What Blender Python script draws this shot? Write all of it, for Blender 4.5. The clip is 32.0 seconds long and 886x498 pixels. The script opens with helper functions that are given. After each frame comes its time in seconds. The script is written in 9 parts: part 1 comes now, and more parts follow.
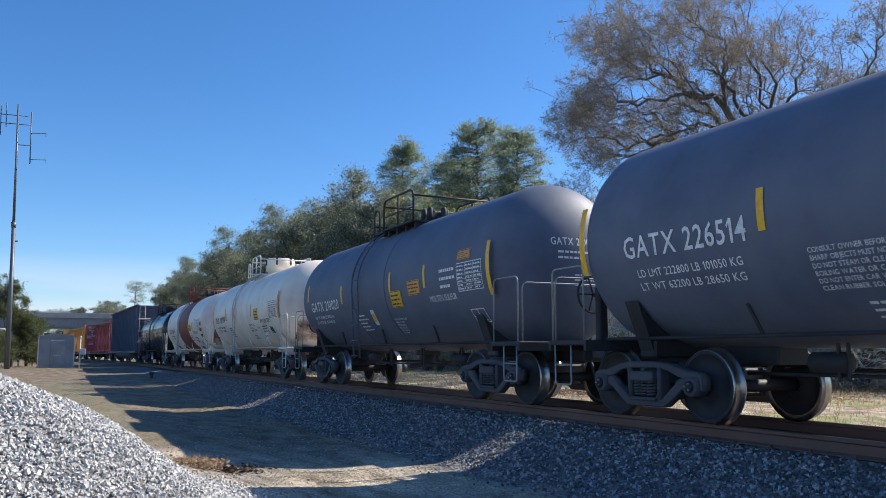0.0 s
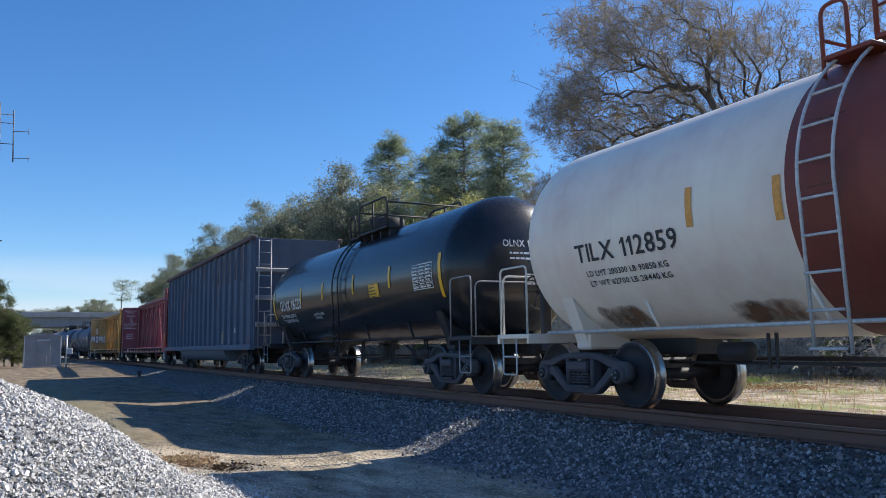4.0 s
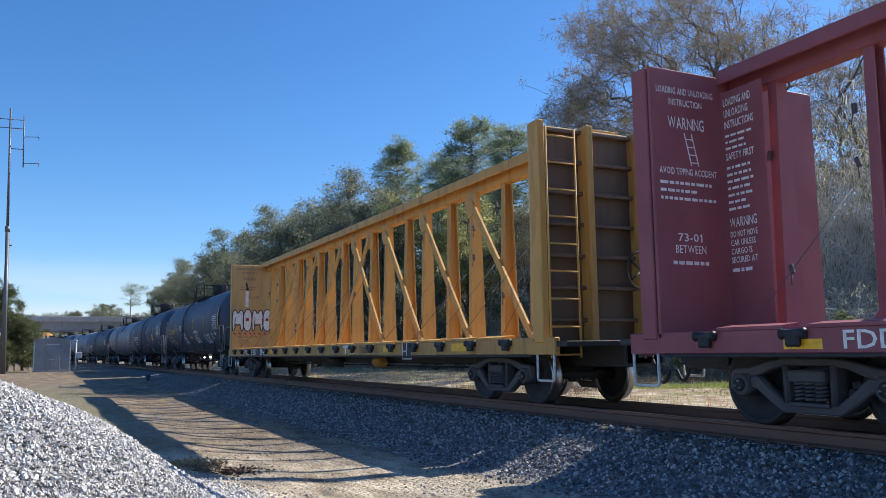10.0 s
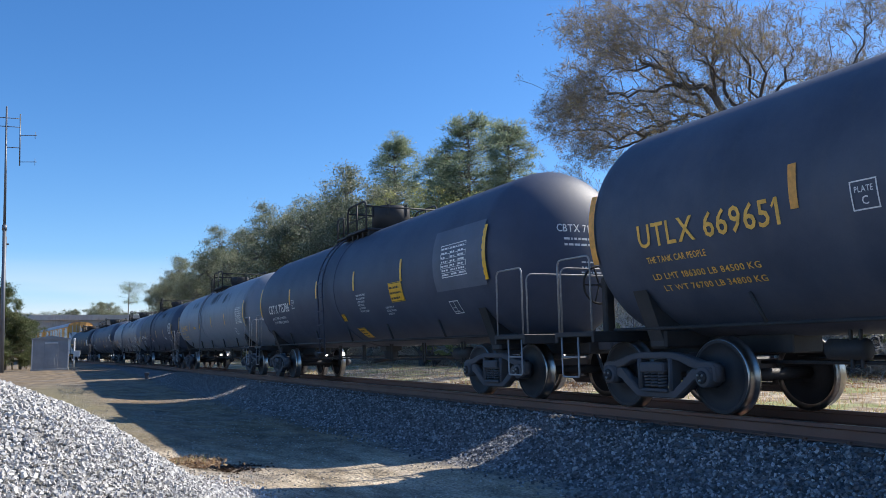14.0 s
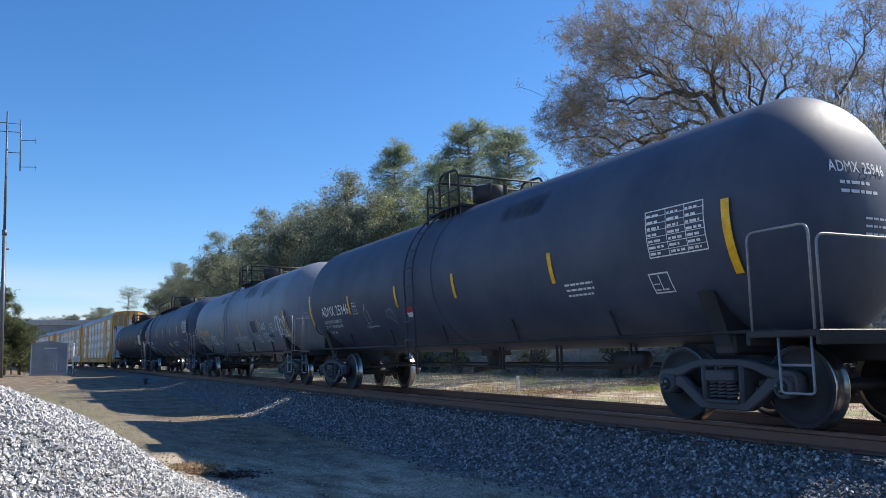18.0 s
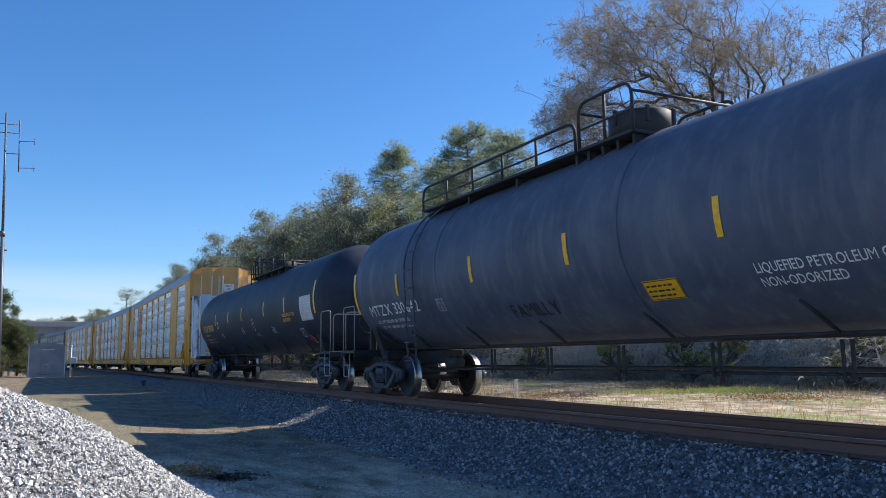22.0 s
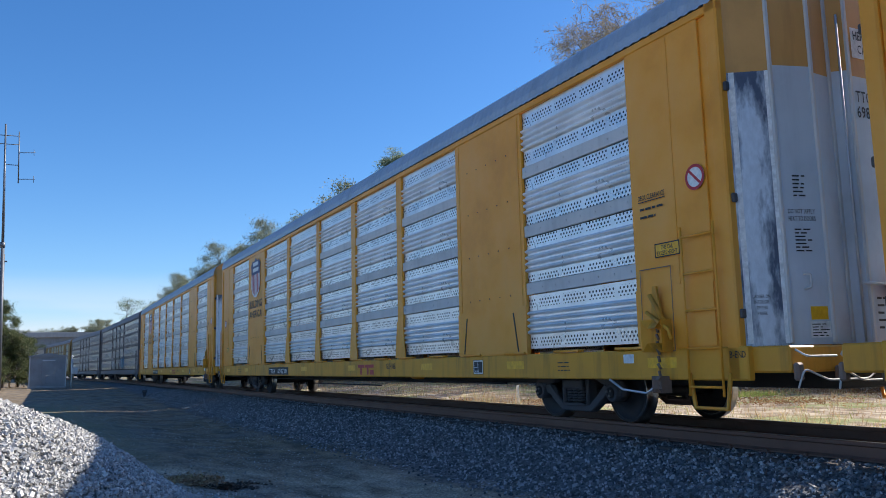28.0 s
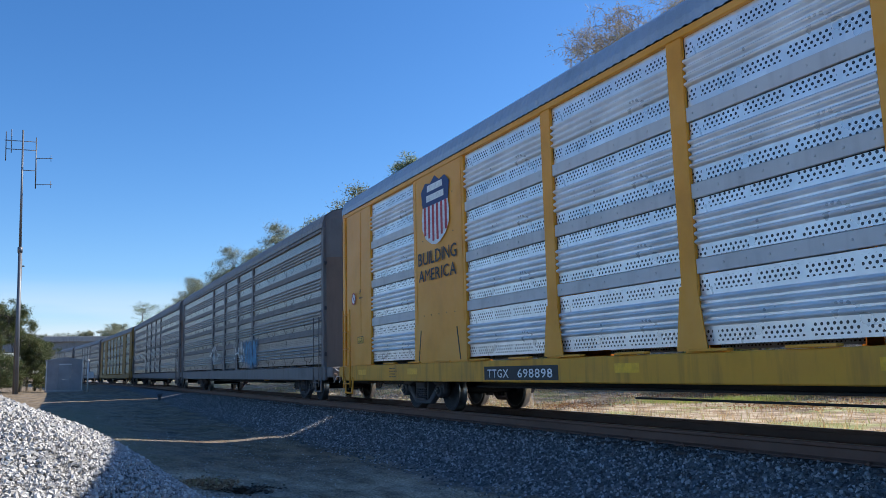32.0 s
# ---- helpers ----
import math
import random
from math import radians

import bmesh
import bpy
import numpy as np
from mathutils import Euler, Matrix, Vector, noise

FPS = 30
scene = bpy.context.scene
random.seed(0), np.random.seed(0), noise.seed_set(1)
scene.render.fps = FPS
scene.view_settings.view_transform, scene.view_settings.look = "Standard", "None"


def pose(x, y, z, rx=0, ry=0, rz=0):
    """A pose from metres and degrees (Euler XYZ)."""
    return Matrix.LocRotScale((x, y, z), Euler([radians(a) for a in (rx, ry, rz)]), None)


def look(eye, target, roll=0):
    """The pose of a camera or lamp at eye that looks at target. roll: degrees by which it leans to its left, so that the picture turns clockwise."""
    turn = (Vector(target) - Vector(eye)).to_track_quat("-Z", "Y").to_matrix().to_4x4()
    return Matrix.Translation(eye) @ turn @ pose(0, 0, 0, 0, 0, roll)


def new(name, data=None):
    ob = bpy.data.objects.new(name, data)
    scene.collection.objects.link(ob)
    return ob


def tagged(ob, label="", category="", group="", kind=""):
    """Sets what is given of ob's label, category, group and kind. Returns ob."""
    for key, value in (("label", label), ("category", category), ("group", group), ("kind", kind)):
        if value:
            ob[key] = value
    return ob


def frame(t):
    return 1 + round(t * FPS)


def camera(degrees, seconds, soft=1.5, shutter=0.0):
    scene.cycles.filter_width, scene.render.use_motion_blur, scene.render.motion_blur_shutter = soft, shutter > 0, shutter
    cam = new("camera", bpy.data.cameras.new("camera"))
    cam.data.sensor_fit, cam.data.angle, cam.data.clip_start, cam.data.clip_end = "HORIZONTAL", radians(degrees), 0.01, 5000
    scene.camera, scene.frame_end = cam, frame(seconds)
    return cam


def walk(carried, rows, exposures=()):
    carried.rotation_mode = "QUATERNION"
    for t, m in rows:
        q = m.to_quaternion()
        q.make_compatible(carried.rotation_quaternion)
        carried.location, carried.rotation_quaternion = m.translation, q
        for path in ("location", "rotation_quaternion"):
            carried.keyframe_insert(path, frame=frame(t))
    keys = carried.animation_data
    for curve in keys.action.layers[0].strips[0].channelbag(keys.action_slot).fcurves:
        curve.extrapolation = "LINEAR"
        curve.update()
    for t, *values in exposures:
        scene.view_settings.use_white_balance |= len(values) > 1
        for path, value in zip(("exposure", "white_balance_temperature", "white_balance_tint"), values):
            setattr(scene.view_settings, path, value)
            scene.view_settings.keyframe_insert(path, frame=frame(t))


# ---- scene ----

# camera: held by hand, standing still, turning a little
EYE = Vector((0.0, 0.0, 0.87))
cam = camera(57.3, 32.0, soft=0.65, shutter=0.0)
PATH = [
    (0, -26.00, 7.30, -0.02), (0.5, -25.76, 7.35, -0.08), (1, -25.74, 7.35, -0.20), (1.5, -25.98, 7.29, -0.34),
    (2, -26.31, 7.18, -0.52), (2.5, -26.59, 7.06, -0.65), (3, -26.77, 6.96, -0.75), (3.5, -26.84, 6.89, -0.80),
    (5.5, -26.92, 6.90, -0.91), (6, -26.88, 6.98, -0.94), (6.5, -26.83, 7.04, -0.94), (7, -26.78, 7.09, -0.91),
    (7.5, -26.73, 7.16, -0.84), (8, -26.66, 7.22, -0.77), (8.5, -26.53, 7.28, -0.73), (9, -26.42, 7.28, -0.72),
    (9.5, -26.33, 7.28, -0.71), (10, -26.32, 7.21, -0.79), (10.5, -26.33, 7.10, -0.88), (11, -26.31, 6.98, -1.01),
    (11.5, -26.30, 6.90, -1.08), (12, -26.29, 6.87, -1.15), (12.5, -26.31, 6.85, -1.17), (13, -26.35, 6.83, -1.21),
    (13.5, -26.41, 6.86, -1.17), (14, -26.47, 6.93, -1.16), (14.5, -26.45, 7.07, -1.11), (15, -26.32, 7.20, -1.06),
    (15.5, -26.12, 7.33, -0.94), (17.5, -26.30, 7.44, -0.98), (18, -26.49, 7.38, -0.98), (18.5, -26.56, 7.35, -1.01),
    (19, -26.55, 7.33, -0.98), (19.5, -26.51, 7.31, -0.89), (20, -26.45, 7.28, -0.89), (20.5, -26.43, 7.30, -0.82),
    (21, -26.46, 7.37, -0.79), (21.5, -26.51, 7.46, -0.78), (22, -26.60, 7.57, -0.78), (22.5, -26.66, 7.64, -0.82),
    (23, -26.69, 7.67, -0.93), (23.5, -26.70, 7.71, -1.04), (24, -26.69, 7.76, -1.14), (24.5, -26.68, 7.80, -1.17),
    (26.5, -26.49, 8.14, -1.07), (27, -26.51, 8.13, -1.12), (27.5, -26.57, 8.11, -1.21), (28, -26.60, 8.05, -1.36),
    (28.5, -26.61, 7.99, -1.45), (29, -26.51, 7.94, -1.46), (29.5, -26.30, 7.91, -1.42), (30, -26.02, 7.87, -1.48),
    (30.5, -25.74, 7.93, -1.55), (31, -25.54, 8.12, -1.45), (31.5, -25.50, 8.26, -1.44), (32, -25.64, 8.36, -1.33),
]


def aim(yaw, pitch, roll):
    a, b = radians(yaw), radians(pitch)
    ahead = Vector((-math.sin(a) * math.cos(b), math.cos(a) * math.cos(b), math.sin(b)))
    return look(EYE, EYE + 2 * ahead, roll)


walk(cam, [(t, aim(yaw, pitch, roll)) for t, yaw, pitch, roll in PATH], [(0, 0.55, 5800, 10), (2, 0.48, 5800, 10), (3.5, 0.50, 5800, 10), (7, 0.60, 5800, 10), (32, 0.58, 5800, 10)])

# daylight: low winter sun from beyond the track, clear sky
SUN_EL, SUN_DIR = radians(38.3), Vector((1.0, 0.0, 0.0))
to_sun = Vector((SUN_DIR.x * math.cos(SUN_EL), SUN_DIR.y * math.cos(SUN_EL), math.sin(SUN_EL)))
world = bpy.data.worlds.new("sky")
scene.world = world
world.use_nodes = True
wn, wl = world.node_tree.nodes, world.node_tree.links
sky = wn.new("ShaderNodeTexSky")
sky.sky_type, sky.sun_disc = "NISHITA", False
sky.sun_elevation, sky.sun_rotation = SUN_EL, math.atan2(SUN_DIR.x, SUN_DIR.y)
sky.altitude, sky.air_density, sky.dust_density, sky.ozone_density = 50.0, 0.95, 0.35, 4.0
rich = wn.new("ShaderNodeHueSaturation")
rich.inputs["Saturation"].default_value, rich.inputs["Hue"].default_value = 1.20, 0.502
wl.new(sky.outputs["Color"], rich.inputs["Color"])
# thin low cloud near the horizon
tc, sep, puff = wn.new("ShaderNodeTexCoord"), wn.new("ShaderNodeSeparateXYZ"), wn.new("ShaderNodeTexNoise")
squash = wn.new("ShaderNodeMapping")
squash.inputs["Scale"].default_value, squash.inputs["Location"].default_value = (1.5, 1.5, 14.0), (3.1, 0.4, 0.2)
puff.inputs["Scale"].default_value, puff.inputs["Detail"].default_value = 1.6, 6.0
low, thick, both, veil = wn.new("ShaderNodeMapRange"), wn.new("ShaderNodeMapRange"), wn.new("ShaderNodeMath"), wn.new("ShaderNodeMix")
wl.new(tc.outputs["Generated"], sep.inputs["Vector"])
wl.new(tc.outputs["Generated"], squash.inputs["Vector"])
wl.new(squash.outputs["Vector"], puff.inputs["Vector"])
for node, values in ((low, (0.115, 0.04, 0.0, 1.0)), (thick, (0.34, 0.58, 0.0, 0.75))):
    for key, value in zip(("From Min", "From Max", "To Min", "To Max"), values):
        node.inputs[key].default_value = value
wl.new(sep.outputs["Z"], low.inputs["Value"])
wl.new(puff.outputs["Fac"], thick.inputs["Value"])
both.operation = "MULTIPLY"
wl.new(low.outputs["Result"], both.inputs[0])
wl.new(thick.outputs["Result"], both.inputs[1])
veil.data_type = "RGBA"
wl.new(both.outputs[0], veil.inputs[0])
wl.new(rich.outputs["Color"], veil.inputs[6])
veil.inputs[7].default_value = (5.6, 5.7, 5.9, 1)
wl.new(veil.outputs[2], wn["Background"].inputs["Color"])
wn["Background"].inputs["Strength"].default_value = 0.104
sun = new("sun", bpy.data.lights.new("sun", "SUN"))
sun.data.energy, sun.data.angle, sun.data.color = 5.0, radians(0.53), (1.0, 0.87, 0.69)
sun.matrix_world = look(to_sun * 50, (0, 0, 0))

# ---- materials ----
def nodes_of(name):
    mat = bpy.data.materials.new(name)
    mat.use_nodes = True
    nt = mat.node_tree
    return mat, nt, nt.nodes["Principled BSDF"]


def noise_node(nt, scale, detail=4.0, stretch=(1, 1, 1), coords="Object", rough=0.6):
    tc, mp, n = nt.nodes.new("ShaderNodeTexCoord"), nt.nodes.new("ShaderNodeMapping"), nt.nodes.new("ShaderNodeTexNoise")
    mp.inputs["Scale"].default_value = stretch
    n.inputs["Scale"].default_value, n.inputs["Detail"].default_value, n.inputs["Roughness"].default_value = scale, detail, rough
    nt.links.new(tc.outputs[coords], mp.inputs["Vector"])
    nt.links.new(mp.outputs["Vector"], n.inputs["Vector"])
    return n.outputs["Fac"]


def ramp(nt, fac, stops):
    r = nt.nodes.new("ShaderNodeValToRGB")
    e = r.color_ramp.elements
    while len(e) < len(stops):
        e.new(0.5)
    for el, (pos, col) in zip(e, stops):
        el.position, el.color = pos, (*col, 1) if len(col) == 3 else col
    nt.links.new(fac, r.inputs["Fac"])
    return r.outputs["Color"]


def mix(nt, fac, a, b, mode="MIX"):
    m = nt.nodes.new("ShaderNodeMix")
    m.data_type, m.blend_type = "RGBA", mode
    for sock, val in ((m.inputs[0], fac), (m.inputs[6], a), (m.inputs[7], b)):
        if isinstance(val, (int, float)):
            sock.default_value = val
        elif isinstance(val, tuple):
            sock.default_value = (*val, 1)
        else:
            nt.links.new(val, sock)
    return m.outputs[2]


def bump(nt, fac, strength, distance, bsdf):
    b = nt.nodes.new("ShaderNodeBump")
    b.inputs["Strength"].default_value, b.inputs["Distance"].default_value = strength, distance
    nt.links.new(fac, b.inputs["Height"])
    nt.links.new(b.outputs["Normal"], bsdf.inputs["Normal"])


def grey(v):
    return (v, v, v)


def paint(name, col, rough=0.45, dirt=(0.10, 0.085, 0.07), amount=0.35, streak=0.4, rust=0.0, metal=0.0, coat=0.0, coords="Object", shine=0.3):
    """Weathered paint: broad fading, vertical streaks of dirt, speckle, and spots of rust where asked."""
    mat, nt, b = nodes_of(name)
    big = noise_node(nt, 0.9, 5, coords=coords)
    run = noise_node(nt, 5.0, 4, (1.0, 1.0, 0.12), coords=coords)
    fine = noise_node(nt, 60.0, 3, coords=coords)
    light = tuple(min(1.0, c * 1.18 + 0.01) for c in col)
    dark = tuple(c * 0.82 for c in col)
    base = ramp(nt, big, [(0.3, dark), (0.7, light)])
    base = mix(nt, ramp(nt, run, [(0.5, grey(0)), (0.75, grey(streak))]), base, dirt)
    base = mix(nt, ramp(nt, big, [(0.45, grey(0)), (0.8, grey(amount))]), base, dirt)
    if rust:
        patch = noise_node(nt, 0.4, 6, (1, 1, 0.8), coords=coords, rough=0.7)
        base = mix(nt, ramp(nt, patch, [(0.60 - 0.2 * rust, grey(0)), (0.70 - 0.16 * rust, grey(0.85))]), base, (0.30, 0.12, 0.06))
    nt.links.new(base, b.inputs["Base Color"])
    nt.links.new(ramp(nt, fine, [(0.3, grey(max(0.05, rough - 0.1))), (0.7, grey(min(1, rough + 0.12)))]), b.inputs["Roughness"])
    b.inputs["Metallic"].default_value = metal
    b.inputs["Coat Weight"].default_value = coat
    b.inputs["Specular IOR Level"].default_value = shine
    bump(nt, fine, 0.15, 0.004, b)
    return mat


def plain(name, col, rough=0.6, metal=0.0):
    mat, nt, b = nodes_of(name)
    f = noise_node(nt, 14.0, 5)
    nt.links.new(ramp(nt, f, [(0.3, tuple(c * 0.75 for c in col)), (0.7, tuple(min(1, c * 1.15) for c in col))]), b.inputs["Base Color"])
    b.inputs["Roughness"].default_value, b.inputs["Metallic"].default_value = rough, metal
    return mat


def rocky(name, dark, light, scale=2.0, rough=0.9, per_piece=True):
    """Broken stone: each stone its own tone, with a fine speckle."""
    mat, nt, b = nodes_of(name)
    fine = noise_node(nt, 70.0, 4, coords="Object")
    if per_piece:
        g = nt.nodes.new("ShaderNodeNewGeometry")
        middle = tuple(0.7 * a + 0.3 * b for a, b in zip(dark, light))
        base = ramp(nt, g.outputs["Random Per Island"], [(0.0, dark), (0.65, middle), (1.0, light)])
    else:
        base = ramp(nt, noise_node(nt, scale, 6), [(0.3, dark), (0.7, light)])
    base = mix(nt, 0.5, base, ramp(nt, fine, [(0.3, grey(0.5)), (0.7, grey(1.0))]), "MULTIPLY")
    nt.links.new(base, b.inputs["Base Color"])
    b.inputs["Roughness"].default_value = rough
    bump(nt, fine, 0.4, 0.01, b)
    return mat


M = {}
M["dark_tank"] = paint("dark_tank_paint", (0.066, 0.080, 0.118), 0.56, (0.12, 0.115, 0.115), 0.25, 0.2, shine=0.3)
M["grey_tank"] = paint("grey_tank_paint", (0.255, 0.272, 0.31), 0.5, (0.09, 0.09, 0.10), 0.35, 0.3)
M["charcoal_tank"] = paint("charcoal_tank_paint", (0.125, 0.145, 0.195), 0.56, (0.16, 0.15, 0.145), 0.3, 0.25, shine=0.3)
M["black_tank"] = paint("black_tank_paint", (0.026, 0.034, 0.052), 0.56, (0.08, 0.08, 0.085), 0.25, 0.2, shine=0.3)
M["navy_tank"] = paint("dark_navy_tank_paint", (0.062, 0.076, 0.118), 0.56, (0.08, 0.078, 0.08), 0.25, 0.2, shine=0.3)
M["worn_navy_tank"] = paint("worn_navy_tank_paint", (0.082, 0.100, 0.145), 0.56, (0.17, 0.18, 0.20), 0.3, 0.8, shine=0.3)
M["gloss_tank"] = paint("gloss_black_tank_paint", (0.014, 0.015, 0.018), 0.24, (0.05, 0.045, 0.04), 0.15, 0.12, coat=0.15, shine=0.4)
M["white_tank"] = paint("white_tank_paint", (0.97, 0.79, 0.655), 0.42, (0.50, 0.35, 0.23), 0.16, 0.12)
def stain(name, col, most=0.8, size=2.2, solid=0.5, soft=0.13):
    """A stain of its own ragged shape: patchy, thinning out towards its edges."""
    mat, nt, b = nodes_of(name)
    nt.links.new(ramp(nt, noise_node(nt, 3.0, 5), [(0.3, tuple(c * 0.6 for c in col)), (0.7, col)]), b.inputs["Base Color"])
    tc, sep = nt.nodes.new("ShaderNodeTexCoord"), nt.nodes.new("ShaderNodeSeparateXYZ")
    nt.links.new(tc.outputs["Generated"], sep.inputs["Vector"])
    reach = []
    for axis in ("Y", "Z"):
        off, far, sq = nt.nodes.new("ShaderNodeMath"), nt.nodes.new("ShaderNodeMath"), nt.nodes.new("ShaderNodeMath")
        off.operation, far.operation, sq.operation = "SUBTRACT", "MULTIPLY", "MULTIPLY"
        off.inputs[1].default_value, far.inputs[1].default_value = 0.5, 2.0
        nt.links.new(sep.outputs[axis], off.inputs[0])
        nt.links.new(off.outputs[0], far.inputs[0])
        nt.links.new(far.outputs[0], sq.inputs[0])
        nt.links.new(far.outputs[0], sq.inputs[1])
        rim = nt.nodes.new("ShaderNodeMath")
        rim.operation = "MULTIPLY"
        nt.links.new(sq.outputs[0], rim.inputs[0])
        nt.links.new(sq.outputs[0], rim.inputs[1])
        reach.append(rim.outputs[0])
    out, body = nt.nodes.new("ShaderNodeMath"), nt.nodes.new("ShaderNodeMath")
    out.operation, body.operation = "ADD", "MULTIPLY_ADD"
    nt.links.new(reach[0], out.inputs[0])
    nt.links.new(reach[1], out.inputs[1])
    nt.links.new(out.outputs[0], body.inputs[0])
    body.inputs[1].default_value = -0.3
    nt.links.new(noise_node(nt, size, 7, (1.0, 1.2, 0.7), rough=0.68), body.inputs[2])
    nt.links.new(ramp(nt, body.outputs[0], [(solid - soft, grey(0.0)), (solid + soft, grey(most))]), b.inputs["Alpha"])
    b.inputs["Roughness"].default_value = 0.85
    return mat


M["rust_stain"] = stain("rust_stain", (0.24, 0.125, 0.065), 0.9, 1.3, 0.42)
M["rust_patch"] = stain("rust_patch", (0.31, 0.17, 0.125), 0.62, 2.6, 0.43, 0.2)
M["soot_stain"] = stain("soot_stain", (0.05, 0.053, 0.065), 0.6, 1.1, 0.48)
M["red_band"] = paint("red_band_paint", (0.23, 0.06, 0.04), 0.5, (0.10, 0.05, 0.04), 0.3, 0.3)
M["underframe"] = paint("underframe_black", (0.030, 0.031, 0.034), 0.6, (0.08, 0.068, 0.06), 0.4, 0.3)
M["truck"] = paint("truck_steel", (0.082, 0.082, 0.092), 0.7, (0.12, 0.10, 0.085), 0.5, 0.2)
M["wheel"] = paint("wheel_steel", (0.026, 0.026, 0.030), 0.62, (0.045, 0.040, 0.038), 0.4, 0.1)
M["tread"] = plain("polished_tread", (0.42, 0.40, 0.38), 0.28, 1.0)
M["white_rail"] = plain("white_handrail_paint", (0.62, 0.62, 0.6), 0.5)
M["pale_rail"] = plain("worn_grey_handrail_paint", (0.32, 0.32, 0.33), 0.5, 0.2)
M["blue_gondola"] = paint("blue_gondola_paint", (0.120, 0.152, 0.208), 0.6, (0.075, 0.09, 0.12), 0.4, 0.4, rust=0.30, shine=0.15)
M["rusty_chord"] = paint("rusty_chord_paint", (0.15, 0.10, 0.095), 0.8, (0.09, 0.08, 0.09), 0.4, 0.3)
# gondola end ribs: sunlight on them put in as a paler colour
M["pale_chord"] = paint("sunlit_end_rib_paint", (0.36, 0.33, 0.31), 0.7, (0.16, 0.11, 0.09), 0.4, 0.3)
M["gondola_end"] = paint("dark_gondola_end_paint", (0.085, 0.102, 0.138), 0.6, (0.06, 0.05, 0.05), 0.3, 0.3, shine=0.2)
M["grey_gondola"] = paint("gondola_tub_paint", (0.16, 0.19, 0.235), 0.6, (0.07, 0.06, 0.055), 0.4, 0.4)
M["red_beam"] = paint("oxide_red_paint", (0.285, 0.088, 0.102), 0.55, (0.19, 0.09, 0.09), 0.3, 0.3)
M["yellow_beam"] = paint("faded_yellow_paint", (0.62, 0.35, 0.092), 0.55, (0.24, 0.13, 0.055), 0.55, 0.8)
M["tan_bulkhead"] = paint("dusty_tan_bulkhead_paint", (0.60, 0.38, 0.15), 0.55, (0.30, 0.18, 0.09), 0.45, 0.6)
# bulkhead outer faces: grime, plus the shade there put into the colour
M["shaded_end"] = paint("shaded_grimy_bulkhead_paint", (0.20, 0.13, 0.085), 0.6, (0.10, 0.075, 0.06), 0.5, 0.6)
M["shaded_maroon_end"] = paint("shaded_grimy_maroon_paint", (0.13, 0.045, 0.05), 0.6, (0.07, 0.045, 0.04), 0.5, 0.5)
M["yellow_sill"] = paint("grimy_yellow_paint", (0.55, 0.32, 0.09), 0.55, (0.16, 0.10, 0.07), 0.85, 0.7)
M["rack_yellow"] = paint("rack_yellow_paint", (0.90, 0.375, 0.03), 0.42, (0.62, 0.34, 0.12), 0.55, 0.12)
M["door_white"] = paint("white_door_paint", (0.62, 0.67, 0.72), 0.5, (0.28, 0.30, 0.33), 0.25, 0.2)


def painted_sheen(name, dark, light):
    """Crinkled plated sheet: its dark and bright reflections painted as broad upright smears."""
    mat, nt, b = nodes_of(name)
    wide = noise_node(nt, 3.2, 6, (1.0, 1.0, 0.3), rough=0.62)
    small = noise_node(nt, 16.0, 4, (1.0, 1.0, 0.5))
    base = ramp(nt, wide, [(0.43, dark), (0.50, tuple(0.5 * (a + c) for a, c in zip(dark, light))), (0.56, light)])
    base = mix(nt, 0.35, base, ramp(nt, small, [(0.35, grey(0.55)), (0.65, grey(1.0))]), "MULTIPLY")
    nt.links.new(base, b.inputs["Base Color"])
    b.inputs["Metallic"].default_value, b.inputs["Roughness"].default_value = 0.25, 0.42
    bump(nt, wide, 0.5, 0.02, b)
    return mat


M["crinkled"] = painted_sheen("crinkled_zinc", (0.10, 0.12, 0.17), (0.68, 0.72, 0.78))
M["rack_sill"] = paint("grimy_rack_sill_paint", (0.80, 0.38, 0.03), 0.5, (0.18, 0.10, 0.035), 0.6, 0.5)
M["door_cap"] = paint("door_cap_paint", (0.68, 0.37, 0.11), 0.5, (0.25, 0.12, 0.05), 0.3, 0.3)
M["zinc"] = paint("galvanised_steel", (0.62, 0.64, 0.67), 0.38, (0.35, 0.35, 0.36), 0.35, 0.25, metal=0.55)
M["zinc_band"] = paint("dull_zinc_strip", (0.66, 0.65, 0.63), 0.6, (0.32, 0.31, 0.30), 0.3, 0.3, metal=0.15)
M["roof_sheet"] = paint("roof_sheet_metal", (0.45, 0.50, 0.56), 0.5, (0.2, 0.2, 0.2), 0.3, 0.2, metal=0.4)
M["old_rack"] = paint("weathered_rack_steel", (0.34, 0.32, 0.31), 0.6, (0.12, 0.08, 0.06), 0.5, 0.4, metal=0.2)
M["old_side"] = paint("dusty_rack_side", (0.215, 0.20, 0.195), 0.6, (0.12, 0.085, 0.07), 0.5, 0.5)
M["dull_rack_yellow"] = paint("dull_rack_yellow_paint", (0.36, 0.21, 0.05), 0.6, (0.14, 0.10, 0.06), 0.5, 0.5)
M["old_brown"] = paint("old_brown_rack_paint", (0.24, 0.165, 0.125), 0.6, (0.15, 0.105, 0.085), 0.4, 0.4)
M["rail_steel"] = paint("rusted_rail", (0.17, 0.095, 0.068), 0.65, (0.10, 0.07, 0.055), 0.4, 0.2, coords="Object")
M["letter_white"] = plain("white_lettering", (0.86, 0.86, 0.84), 0.6)
M["letter_yellow"] = plain("yellow_lettering", (0.92, 0.51, 0.09), 0.6)
M["letter_black"] = plain("black_lettering", (0.035, 0.035, 0.037), 0.6)
M["stripe"] = plain("reflective_yellow", (1.0, 0.50, 0.01), 0.35)
